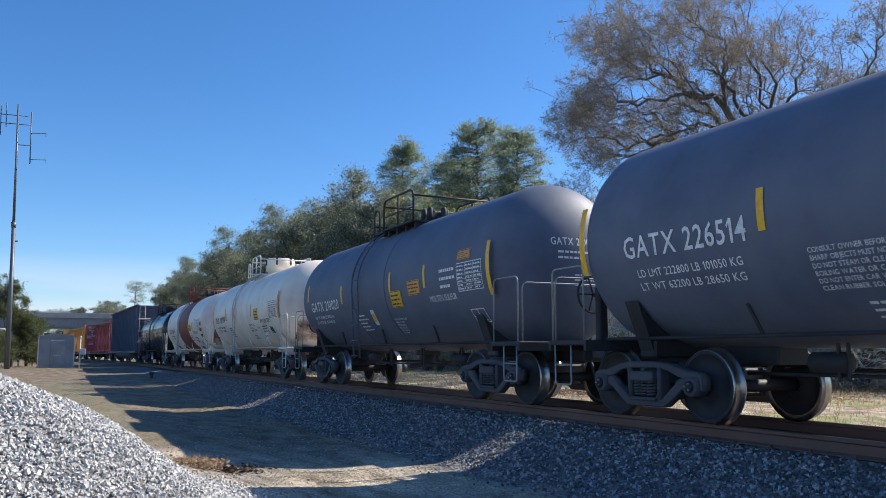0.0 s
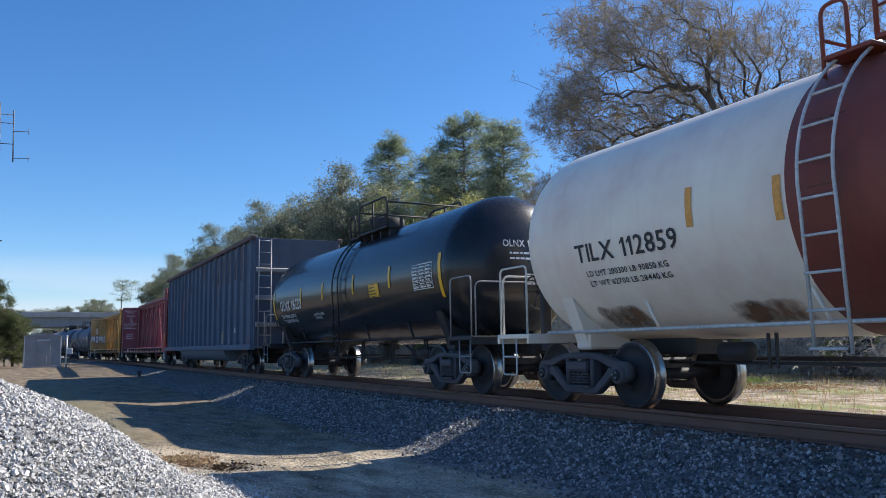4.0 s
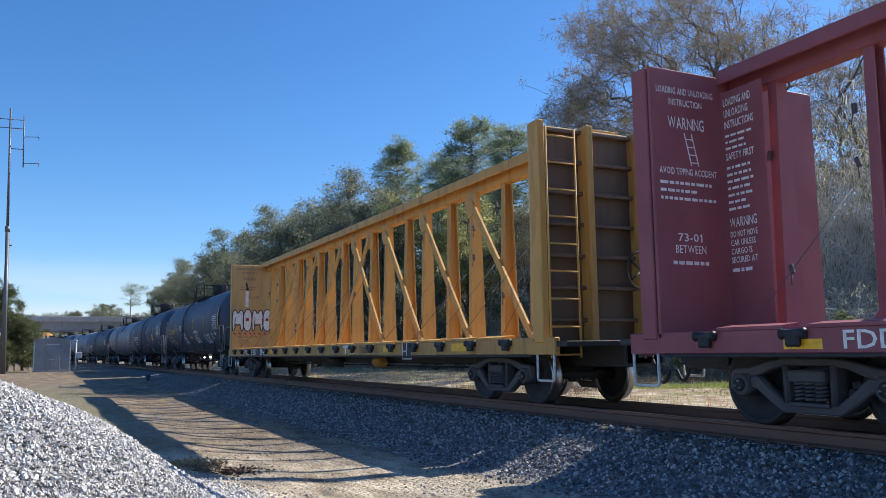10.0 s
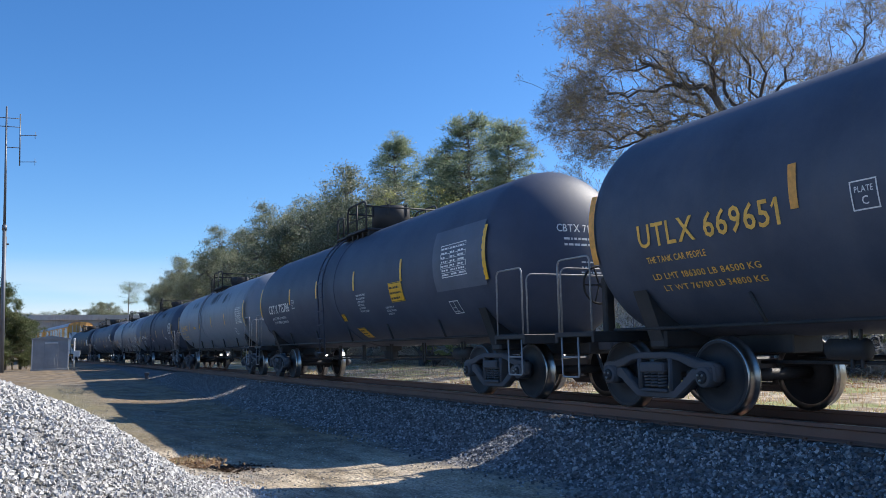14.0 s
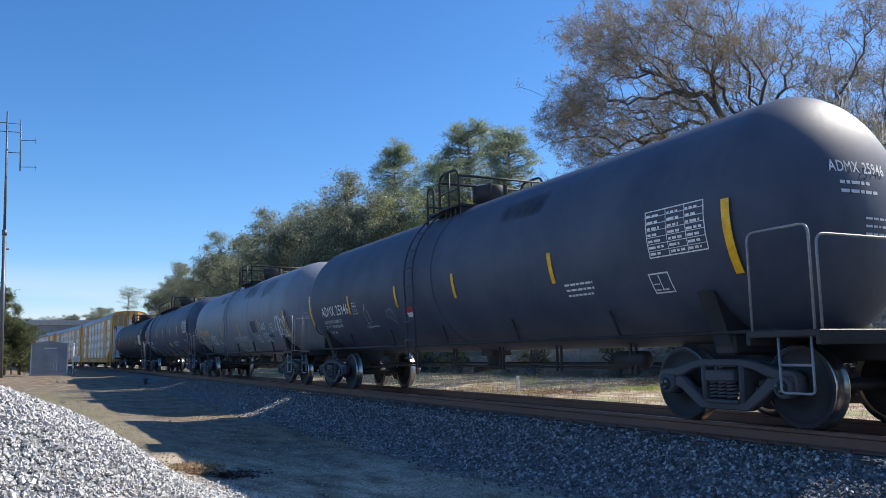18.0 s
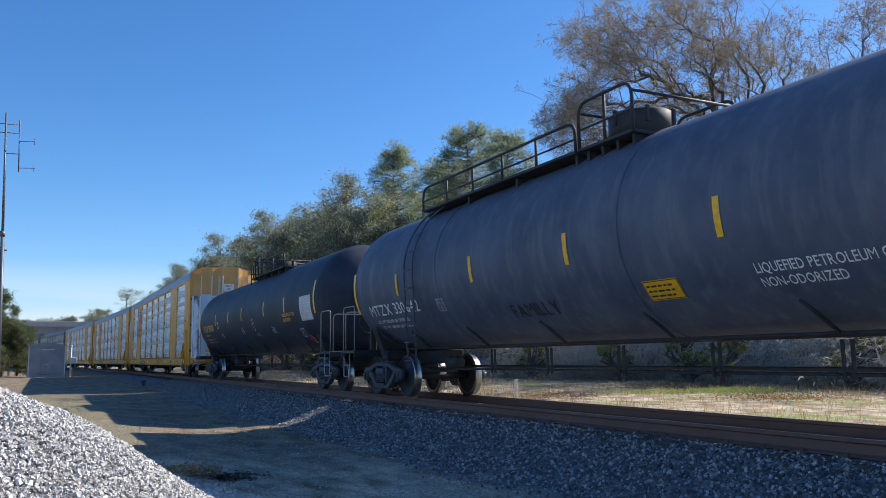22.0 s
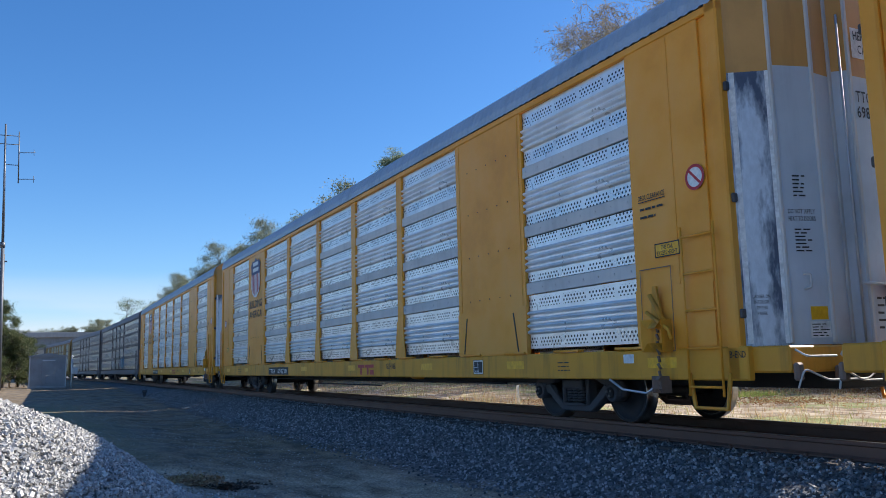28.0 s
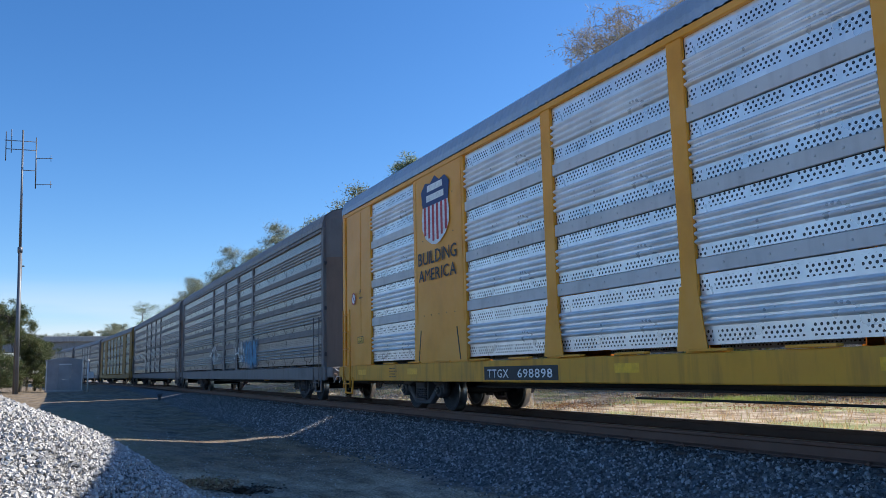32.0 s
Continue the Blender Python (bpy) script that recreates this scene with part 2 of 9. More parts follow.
M["orange_label"] = plain("orange_label", (0.80, 0.38, 0.07), 0.5)
M["sign_red"] = plain("red_sign", (0.5, 0.03, 0.04), 0.5)
M["sign_blue"] = plain("blue_sign", (0.02, 0.035, 0.14), 0.5)
M["pale_blue"] = stain("pale_blue_spray", (0.20, 0.42, 0.62), 0.8, 2.0, 0.40, 0.15)
M["table_ink"] = plain("faded_table_ink", (0.30, 0.32, 0.37), 0.6)
M["ballast"] = rocky("ballast_stone", (0.072, 0.074, 0.080), (0.62, 0.615, 0.615))
M["pile"] = rocky("crushed_granite", (0.46, 0.45, 0.435), (0.86, 0.845, 0.815))
M["tie"] = plain("creosoted_wood", (0.09, 0.07, 0.058), 0.85)


# ---- mesh tools ----
class Mesh:
    """Collects vertices and faces of one part."""

    def __init__(self):
        self.v, self.f, self.s, self.m = [], [], [], []

    def add(self, verts, faces, smooth=False, mat=0):
        n = len(self.v)
        self.v += [tuple(p) for p in verts]
        self.f += [tuple(i + n for i in q) for q in faces]
        self.s += [smooth] * len(faces)
        self.m += [mat] * len(faces)
        return self

    def box(self, x0, x1, y0, y1, z0, z1, c=0.008, mat=0):
        """A box with chamfered edges."""
        c = min(c, 0.3 * min(x1 - x0, y1 - y0, z1 - z0))
        lo, hi, vs = (x0, y0, z0), (x1, y1, z1), []
        for k in range(8):
            bits = (k & 1, k >> 1 & 1, k >> 2 & 1)
            for ax in range(3):
                vs.append([(hi[a] if bits[a] else lo[a]) if a == ax else (hi[a] - c if bits[a] else lo[a] + c) for a in range(3)])
        fs = []
        for ax in range(3):
            a, b = (ax + 1) % 3, (ax + 2) % 3
            for side in (0, 1):
                ks = [side << ax | i << a | j << b for i, j in ((0, 0), (1, 0), (1, 1), (0, 1))]
                q = [3 * k + ax for k in ks]
                fs.append(q if side else q[::-1])
            for i in (0, 1):
                for j in (0, 1):
                    k0, k1 = i << a | j << b, i << a | j << b | 1 << ax
                    q = [3 * k0 + a, 3 * k1 + a, 3 * k1 + b, 3 * k0 + b]
                    fs.append(q if i == j else q[::-1])
        for k in range(8):
            q = [3 * k, 3 * k + 1, 3 * k + 2]
            fs.append(q if bin(k).count("1") % 2 else q[::-1])
        return self.add(vs, fs, False, mat)

    def tube(self, pts, r, n=8, caps=True, mat=0, closed=False):
        """A round bar along points; r may be a list."""
        pts = [Vector(p) for p in pts]
        rs = r if isinstance(r, (list, tuple)) else [r] * len(pts)
        vs, last = [], None
        for i, p in enumerate(pts):
            d = (pts[min(i + 1, len(pts) - 1)] - pts[max(i - 1, 0)]).normalized()
            if last is None:
                u = d.orthogonal().normalized()
            else:
                u = (last - d * last.dot(d)).normalized()
            last, w = u, d.cross(u)
            vs += [p + rs[i] * (math.cos(a) * u + math.sin(a) * w) for a in (2 * math.pi * k / n for k in range(n))]
        fs = [(i * n + k, i * n + (k + 1) % n, (i + 1) * n + (k + 1) % n, (i + 1) * n + k) for i in range(len(pts) - 1) for k in range(n)]
        self.add(vs, fs, True, mat)
        if caps:
            base, m = len(self.v) - len(vs), len(pts)
            self.f += [tuple(base + k for k in range(n))[::-1], tuple(base + (m - 1) * n + k for k in range(n))]
            self.s += [False, False]
            self.m += [mat, mat]
        return self

    def prism(self, outline, x0, x1, axis=0, mat=0):
        """A flat outline (two coordinates), made solid along one axis."""
        n, vs = len(outline), []
        for x in (x0, x1):
            for a, b in outline:
                q = [a, b]
                q.insert(axis, x)
                vs.append(q)
        fs = [tuple(range(n))[::-1], tuple(range(n, 2 * n))] + [(k, (k + 1) % n, n + (k + 1) % n, n + k) for k in range(n)]
        return self.add(vs, fs, False, mat)

    def turned(self, profile, n=48, axis="y", centre=(0, 0, 0), mat=0, smooth=True):
        """A profile of (along, radius), turned round an axis."""
        vs, cx = [], Vector(centre)
        for a, r in profile:
            for k in range(n):
                c, s = r * math.cos(2 * math.pi * k / n), r * math.sin(2 * math.pi * k / n)
                vs.append(cx + Vector({"y": (c, a, s), "x": (a, c, s), "z": (c, s, a)}[axis]))
        m = len(profile)
        fs = [(i * n + k, i * n + (k + 1) % n, (i + 1) * n + (k + 1) % n, (i + 1) * n + k) for i in range(m - 1) for k in range(n)]
        fs += [tuple(range(n))[::-1], tuple((m - 1) * n + k for k in range(n))]
        return self.add(vs, fs, smooth, mat)

    def data(self, name, *mats):
        me = bpy.data.meshes.new(name)
        me.from_pydata(self.v, [], self.f)
        me.polygons.foreach_set("use_smooth", self.s)
        me.polygons.foreach_set("material_index", self.m)
        for mt in mats:
            me.materials.append(M[mt] if isinstance(mt, str) else mt)
        me.update()
        return me


def fix_normals(me):
    bm = bmesh.new()
    bm.from_mesh(me)
    bmesh.ops.recalc_face_normals(bm, faces=bm.faces)
    bm.to_mesh(me)
    bm.free()
    return me


def part(name, me, parent, m=None, label=""):
    ob = new(name, me)
    ob.parent = parent
    if m is not None:
        ob.matrix_basis = m
    return tagged(ob, label) if label else ob


def thing(name, label, category, m=None, group="", kind="", me=None):
    ob = new(name, me)
    if m is not None:
        ob.matrix_basis = m
    return tagged(ob, label, category, group, kind)


# ---- the line of the track ----
TRACK_X, BEND_Y, BEND = 8.2, 56.0, 0.00064


def track(y):
    """The track's centre at a distance along the line."""
    d = max(0.0, y - BEND_Y)
    far = max(0.0, d - 200.0)
    d -= far
    return Vector((TRACK_X - BEND * d * d - 2 * BEND * 200.0 * far, y, 0.0))


SPEED = 10.5165


def car_pose(front_truck, rear_truck, t, middle):
    """Where a car stands at a time: both trucks on the track."""
    a, b = track(front_truck - SPEED * t), track(rear_truck - SPEED * t)
    d = b - a
    c = a + d * ((middle - front_truck) / (rear_truck - front_truck))
    return pose(c.x, c.y, 0, 0, 0, -math.degrees(math.atan2(d.x, d.y)))


TRAIN = []  # (car, front truck, rear truck, middle, wheelsets, wheel radius)


# ---- running gear, shared by all cars ----
def softened(me, width, steps=2):
    """Rounds the edges of a cast part."""
    bm = bmesh.new()
    bm.from_mesh(me)
    bmesh.ops.recalc_face_normals(bm, faces=bm.faces)
    sharp = [e for e in bm.edges if len(e.link_faces) == 2 and e.calc_face_angle() > 0.5]
    bmesh.ops.bevel(bm, geom=sharp, offset=width, segments=steps, affect="EDGES", clamp_overlap=True)
    for f in bm.faces:
        f.smooth = f.calc_area() < 0.02
    bm.to_mesh(me)
    bm.free()
    return me


def sideframe_mesh():
    """A cast frame: arched top bar with pedestal jaws, sloping tension bars, columns and a spring seat."""
    m = Mesh()
    half_top = [(0.0, 0.76), (0.32, 0.755), (0.52, 0.72), (0.80, 0.645), (1.0, 0.635), (1.07, 0.58), (1.08, 0.40), (1.01, 0.40), (1.0, 0.52), (0.95, 0.56), (0.80, 0.535), (0.62, 0.575), (0.44, 0.645), (0.26, 0.67)]
    m.prism(half_top + [(-a, b) for a, b in reversed(half_top[1:])], -0.075, 0.075)
    low = [(-0.84, 0.55), (-0.66, 0.56), (-0.52, 0.43), (-0.32, 0.285), (0.32, 0.285), (0.52, 0.43), (0.66, 0.56), (0.84, 0.55), (0.79, 0.43), (0.70, 0.41), (0.55, 0.30), (0.36, 0.175), (-0.36, 0.175), (-0.55, 0.30), (-0.70, 0.41), (-0.79, 0.43)]
    m.prism(low, -0.07, 0.07)
    for s in (-1, 1):
        m.prism([(s * 0.245, 0.26), (s * 0.325, 0.26), (s * 0.335, 0.70), (s * 0.255, 0.70)][:: s], -0.085, 0.085)
    return softened(m.data("sideframe", "truck"), 0.016)


def spring_mesh():
    m, pts = Mesh(), []
    for k in range(49):
        a = 2 * math.pi * k / 10
        pts.append((0.055 * math.cos(a), 0.055 * math.sin(a), 0.31 + 0.19 * k / 48))
    return m.tube(pts, 0.016, 6).data("spring", "truck")


def wheelset_mesh(r):
    m = Mesh()
    k = r / 0.457
    for s in (-1, 1):
        plate = [(0.86, 0.07), (0.86, 0.15 * k), (0.82, 0.17 * k), (0.80, 0.35 * k), (0.835, 0.40 * k)]
        face = [(0.835, 0.40 * k), (0.835, 0.438 * k)]
        rim = [(0.835, 0.438 * k), (0.832, 0.449 * k), (0.80, r), (0.70, r), (0.695, r + 0.028), (0.675, r + 0.028), (0.672, 0.40 * k)]
        back = [(0.672, 0.40 * k), (0.74, 0.35 * k), (0.745, 0.17 * k), (0.69, 0.15 * k), (0.69, 0.08)]
        for prof, mt in ((plate, 0), (face, 0), (rim, 1), (back, 0)):
            m.turned([(s * a, q) for a, q in prof], 40, "x", mat=mt)
        m.turned([(s * 0.86, 0.075), (s * 1.14, 0.075), (s * 1.15, 0.06)], 14, "x")
        for j in range(3):
            a = 2 * math.pi * j / 3
            m.turned([(s * 1.145, 0.018), (s * 1.165, 0.018)], 6, "x", (0, 0.042 * math.cos(a), 0.042 * math.sin(a)), 1)
    m.turned([(-0.7, 0.075), (0.7, 0.075)], 14, "x")
    # the end faces of the open profiles are not wanted
    keep = [i for i, f in enumerate(m.f) if len(f) < 30]
    m.f, m.s, m.m = [m.f[i] for i in keep], [m.s[i] for i in keep], [m.m[i] for i in keep]
    return fix_normals(m.data("wheelset", "wheel", "tread"))


def coupler_mesh():
    m = Mesh()
    m.box(-0.09, 0.09, 0.0, 0.75, 0.78, 0.95, 0.02)
    m.prism([(-0.20, -0.02), (-0.20, 0.14), (-0.09, 0.24), (0.12, 0.24), (0.16, 0.08), (0.07, 0.06), (0.05, -0.12), (-0.05, -0.14), (-0.08, -0.02)], 0.74, 1.0, 2)
    m.prism([(0.07, 0.0), (0.18, 0.06), (0.20, -0.06), (0.10, -0.13), (0.05, -0.06)], 0.72, 1.02, 2)
    return fix_normals(m.data("coupler", "truck"))


def hose_mesh():
    pts = [(-0.35, 0.35 - 0.35 * k / 10, 0.72 - 0.32 * math.sin(math.pi * k / 12)) for k in range(11)]
    return Mesh().tube(pts, 0.025, 7).data("air_hose", "underframe")


G = {"side": sideframe_mesh(), "spring": spring_mesh(), "coupler": coupler_mesh(), "hose": hose_mesh()}
G["bearing"] = Mesh().turned([(-0.12, 0.10), (-0.11, 0.125), (0.09, 0.125), (0.10, 0.11)], 16, "x", (0, 0, 0.457)).data("bearing", "truck")
G["adapter"] = Mesh().box(-0.10, 0.10, -0.12, 0.12, 0.50, 0.58, 0.02).data("bearing_adapter", "truck")
G["seat"] = Mesh().box(-0.12, 0.12, -0.25, 0.25, 0.25, 0.295, 0.012).data("spring_seat", "truck")
G["bolster_end"] = Mesh().box(-0.13, 0.13, -0.23, 0.23, 0.50, 0.63, 0.02).data("bolster_end", "truck")
G["bolster"] = Mesh().box(-0.92, 0.92, -0.2, 0.2, 0.46, 0.66, 0.03).box(-0.3, 0.3, -0.24, 0.24, 0.6, 0.74, 0.03).data("bolster", "truck")
G["shoe"] = Mesh().box(-0.84, -0.66, -0.05, 0.05, 0.28, 0.52, 0.02).box(0.66, 0.84, -0.05, 0.05, 0.28, 0.52, 0.02).box(-0.9, 0.9, -0.04, 0.04, 0.36, 0.44, 0.01).data("brake_beam", "truck")
WHEELS = {}


def add_truck(car, y, r=0.457):
    """A truck with its sideframes, springs and two turning wheelsets."""
    if r not in WHEELS:
        WHEELS[r] = wheelset_mesh(r)
    truck = part("truck", G["bolster"], car, pose(0, y, r - 0.457))
    for s in (-1, 1):
        part("sideframe", G["side"], truck, pose(s * 1.0, 0, 0))
        part("spring_seat", G["seat"], truck, pose(s * 1.0, 0, 0))
        part("bolster_end", G["bolster_end"], truck, pose(s * 1.0, 0, 0))
        for j in (-1, 1):
            part("bearing", G["bearing"], truck, pose(s * 1.0, 0.89 * j, 0))
            part("bearing_adapter", G["adapter"], truck, pose(s * 1.0, 0.89 * j, 0))
        for j in (-1, 0, 1):
            part("spring", G["spring"], truck, pose(s * 1.04, 0.13 * j, 0))
        part("brake_beam", G["shoe"], truck, pose(0, s * 0.36, 0))
    return [part("wheelset", WHEELS[r], truck, pose(0, s * 0.89, 0.457)) for s in (-1, 1)]


def start_car(name, label, front, rear, over_f, over_r, r=0.457, group="cars of the freight train"):
    """A car's base Empty with trucks and couplers; front and rear are its coupling points in the train."""
    mid = (front + rear) / 2
    car = thing(name, label, "railcar", group=group)
    f, b = front + over_f, rear - over_r
    sets = add_truck(car, f - mid, r) + add_truck(car, b - mid, r)
    half = (rear - front) / 2
    part("coupler", G["coupler"], car, pose(0, half - 0.75 - 0.02, 0))
    part("coupler", G["coupler"], car, pose(0, -half + 0.75 + 0.02, 0, 0, 0, 180))
    part("air_hose", G["hose"], car, pose(0, half - 0.32, 0))
    part("air_hose", G["hose"], car, pose(0, -half + 0.32, 0, 0, 0, 180))
    car.matrix_basis = car_pose(f, b, 0, mid)
    TRAIN.append((car, f, b, mid, sets, r))
    return car, half


# ---- lettering, labels and marks ----
GLYPHS = {}


def learn_glyphs(chars):
    """Outlines of the built-in font's characters, filled, one by one."""
    made = []
    for ch in chars:
        cu = bpy.data.curves.new("glyph", "FONT")
        cu.body, cu.resolution_u, cu.offset = ch, 2, 0.0 if ch in "MNW" else 0.012
        made.append((ch, new("glyph", cu)))
    dg = bpy.context.evaluated_depsgraph_get()
    for ch, ob in made:
        me = ob.evaluated_get(dg).to_mesh()
        vs = [(v.co.x, v.co.y) for v in me.vertices]
        fs = [tuple(p.vertices) for p in me.polygons]
        lo = min(v[0] for v in vs)
        GLYPHS[ch] = ([(x - lo, y) for x, y in vs], fs, max(v[0] for v in vs) - lo)
        ob.evaluated_get(dg).to_mesh_clear()
    if "1" in chars:
        # the figure one gets its flag
        vs, fs, w = GLYPHS["1"]
        k = len(vs)
        GLYPHS["1"] = ([(x + 0.12, y) for x, y in vs] + [(0.0, 0.50), (0.04, 0.43), (0.14, 0.57), (0.14, 0.69)], fs + [(k, k + 1, k + 2, k + 3)], w + 0.15)
    for ch, ob in made:
        cu = ob.data
        bpy.data.objects.remove(ob)
        bpy.data.curves.remove(cu)


learn_glyphs("ABCDEFGHIJKLMNOPQRSTUVWXYZ0123456789-.")


class Flat:
    """Flat shapes in two coordinates: u to the reader's right, v up."""

    def __init__(self):
        self.v, self.f = [], []

    def add(self, vs, fs):
        n = len(self.v)
        self.v += vs
        self.f += [tuple(i + n for i in q) for q in fs]
        return self

    def rect(self, u0, v0, u1, v1, n=1, lean=0.0):
        vs = []
        for k in range(n + 1):
            v = v0 + (v1 - v0) * k / n
            vs += [(u0 + lean * v, v), (u1 + lean * v, v)]
        return self.add(vs, [(2 * k, 2 * k + 1, 2 * k + 3, 2 * k + 2) for k in range(n)])

    def grid(self, u0, v0, u1, v1, nu, nv):
        vs = [(u0 + (u1 - u0) * i / nu, v0 + (v1 - v0) * j / nv) for j in range(nv + 1) for i in range(nu + 1)]
        return self.add(vs, [(j * (nu + 1) + i, j * (nu + 1) + i + 1, (j + 1) * (nu + 1) + i + 1, (j + 1) * (nu + 1) + i) for j in range(nv) for i in range(nu)])

    def border(self, u0, v0, u1, v1, w):
        return self.rect(u0, v0, u1, v0 + w).rect(u0, v1 - w, u1, v1).rect(u0, v0, u0 + w, v1, 3).rect(u1 - w, v0, u1, v1, 3)

    def text(self, s, u, v, width, height):
        """Words fitted to a width and a height of capitals."""
        run, at = [], 0.0
        for ch in s:
            if ch == " ":
                at += 0.32
                continue
            vs, fs, w = GLYPHS[ch]
            run.append((vs, fs, at))
            at += w + 0.09
        kx, ky = width / max(at - 0.09, 0.1), height / 0.69
        for vs, fs, x in run:
            self.add([(u + (x + a) * kx, v + b * ky) for a, b in vs], fs)
        return self

    def bars(self, u0, v0, u1, v1, rows, rng, fill=0.38, words=True):
        """Unreadable lines of writing: broken bars."""
        step = (v1 - v0) / rows
        for k in range(rows):
            v, u, end = v1 - step * (k + 1) + step * 0.2, u0, u0 + (u1 - u0) * rng.uniform(0.6, 1.0)
            while u < end - 0.02:
                w = min(end - u, rng.uniform(0.04, 0.13) if words else u1 - u0)
                self.rect(u, v, u + w, v + step * fill)
                u += w + 0.022
        return self

    def stroke(self, pts, w):
        """A line of paint through points, rounded by its corners."""
        pts = [Vector(p) for p in pts]
        vs = []
        for i, p in enumerate(pts):
            d = (pts[min(i + 1, len(pts) - 1)] - pts[max(i - 1, 0)])
            d = d.normalized() if d.length > 1e-6 else Vector((1, 0))
            n = Vector((-d.y, d.x)) * w / 2
            vs += [tuple(p + n), tuple(p - n)]
        return self.add(vs, [(2 * k, 2 * k + 1, 2 * k + 3, 2 * k + 2) for k in range(len(pts) - 1)])

    def disc(self, u, v, r, n=20, inner=0.0):
        ring = [(math.cos(2 * math.pi * k / n), math.sin(2 * math.pi * k / n)) for k in range(n)]
        if not inner:
            return self.add([(u + r * a, v + r * b) for a, b in ring], [tuple(range(n))])
        vs = [(u + q * a, v + q * b) for q in (inner, r) for a, b in ring]
        return self.add(vs, [(k, (k + 1) % n, n + (k + 1) % n, n + k) for k in range(n)])

    def poly(self, pts):
        return self.add(list(pts), [tuple(range(len(pts)))])

    def tag(self, u0, v0, u1, v1, n, rng, w):
        """Rounded hollow letter shapes in a row, as sprayed outlines."""
        step, h = (u1 - u0) / n, v1 - v0
        for k in range(n):
            c, mid = u0 + step * (k + 0.5), v0 + h * rng.uniform(0.42, 0.56)
            a, b, lean, kind = step * rng.uniform(0.46, 0.62), h * rng.uniform(0.42, 0.56), rng.uniform(-0.15, 0.3), rng.randrange(4)
            lo, hi = ((0.0, 6.6), (0.7, 5.6), (-1.2, 3.4), (1.6, 7.6))[kind]
            loop = [(c + a * math.cos(q) * (1 + 0.2 * math.sin(2 * q + k)) + lean * b * math.sin(q), mid + b * math.sin(q)) for q in (lo + (hi - lo) * j / 18 for j in range(19))]
            self.stroke(loop, w)
            if kind in (1, 2):
                self.stroke([(c - 0.5 * a, v0 + h * 0.1), (c + 0.1 * a, mid), (c + 0.7 * a, v0 - h * 0.05)], w)
            else:
                self.stroke([(c - 0.2 * a, mid - 0.3 * b), (c + 0.15 * a, mid + 0.35 * b)], w)
        return self

    def scrawl(self, u0, v0, u1, v1, loops, rng, w):
        """A quick looping tag."""
        n, pts = loops * 9, []
        p1, p2 = rng.uniform(0, 6), rng.uniform(0, 6)
        for k in range(n + 1):
            s = k / n
            u = u0 + (u1 - u0) * (s + 0.055 * math.sin(2 * math.pi * loops * s + p1))
            v = (v0 + v1) / 2 + (v1 - v0) / 2 * math.sin(2 * math.pi * loops * s + p2) * (0.55 + 0.45 * math.sin(7.3 * s + p1))
            pts.append((u, v))
        return self.stroke(pts, w)


def place(shape, car, y, z, mat, surf, name="lettering", label="", lift=0.004):
    """Lays shapes on a car's near side: round the tank, or on a flat side."""
    vs = []
    if surf[0] == "tank":
        lift += 0.007
        _, r, zc = surf
        a0 = math.asin(max(-1.0, min(1.0, (z - zc) / r)))
        for u, v in shape.v:
            a = a0 + v / r
            vs.append((-(r + lift) * math.cos(a), y - u, zc + (r + lift) * math.sin(a)))
    elif surf[0] == "side":
        vs = [(surf[1] - lift, y - u, z + v) for u, v in shape.v]
    elif surf[0] == "leaf":  # a slanted door leaf at the front end, from its outer edge
        _, y0, (xa, pa), (xb, pb) = surf
        run = math.hypot(xb - xa, pb - pa)
        dx, dp = (xb - xa) / run, (pb - pa) / run
        vs = [(xa + dx * (y + u) - dp * lift, y0 - pa - dp * (y + u) - dx * lift, z + v) for u, v in shape.v]
    elif surf[0] == "head":  # the dished front head of a tank
        _, r, zc, th = surf
        vs = [(y + u, -th + 0.52 * r * (1 - math.sqrt(max(0.0, 1 - ((y + u) ** 2 + (z + v - zc) ** 2) / r ** 2))) - lift - 0.008, z + v) for u, v in shape.v]
    else:  # an end face that looks forward
        vs = [(y + u, surf[1] - lift, z + v) for u, v in shape.v]
    me = bpy.data.meshes.new(name)
    me.from_pydata(vs, [], shape.f)
    me.materials.append(M[mat])
    ob = part(name, me, car, label=label)
    return tagged(ob, kind="stuff") if name in ("cleaning_notice", "lettering", "weight_stencil", "reporting_mark", "door_text", "label_text", "data_table", "loading_notice", "graffiti", "service_notice", "contents_stencil") else ob


# ---- tank cars ----
def bent(pts, r_corner=0.12, n=4):
    """Rounds the corners of a bar's line."""
    pts, out = [Vector(p) for p in pts], []
    for i, p in enumerate(pts):
        if i in (0, len(pts) - 1):
            out.append(p)
            continue
        a, b = (pts[i - 1] - p), (pts[i + 1] - p)
        k = min(r_corner, a.length * 0.45, b.length * 0.45)
        a, b = p + a.normalized() * k, p + b.normalized() * k
        out += [(1 - u) ** 2 * a + 2 * u * (1 - u) * p + u * u * b for u in (j / n for j in range(n + 1))]
    return out


def tank_mesh(r, half, zc, mat, bands=(), slope=0.0):
    """A round tank with dished heads; bands: (from, to, material) along it."""
    m, head = Mesh(), r * 0.52
    prof = []
    for k in range(13):
        a = math.pi / 2 * k / 12
        prof.append((-half + head - head * math.cos(a), max(0.02, r * math.sin(a))))
    prof += [(-half + head + (2 * half - 2 * head) * k / 10, r) for k in range(1, 10)]
    prof += [(-y, q) for y, q in prof[12::-1]]
    m.turned(prof, 64, "y", (0, 0, zc))
    me = fix_normals(m.data("tank", mat))
    return me


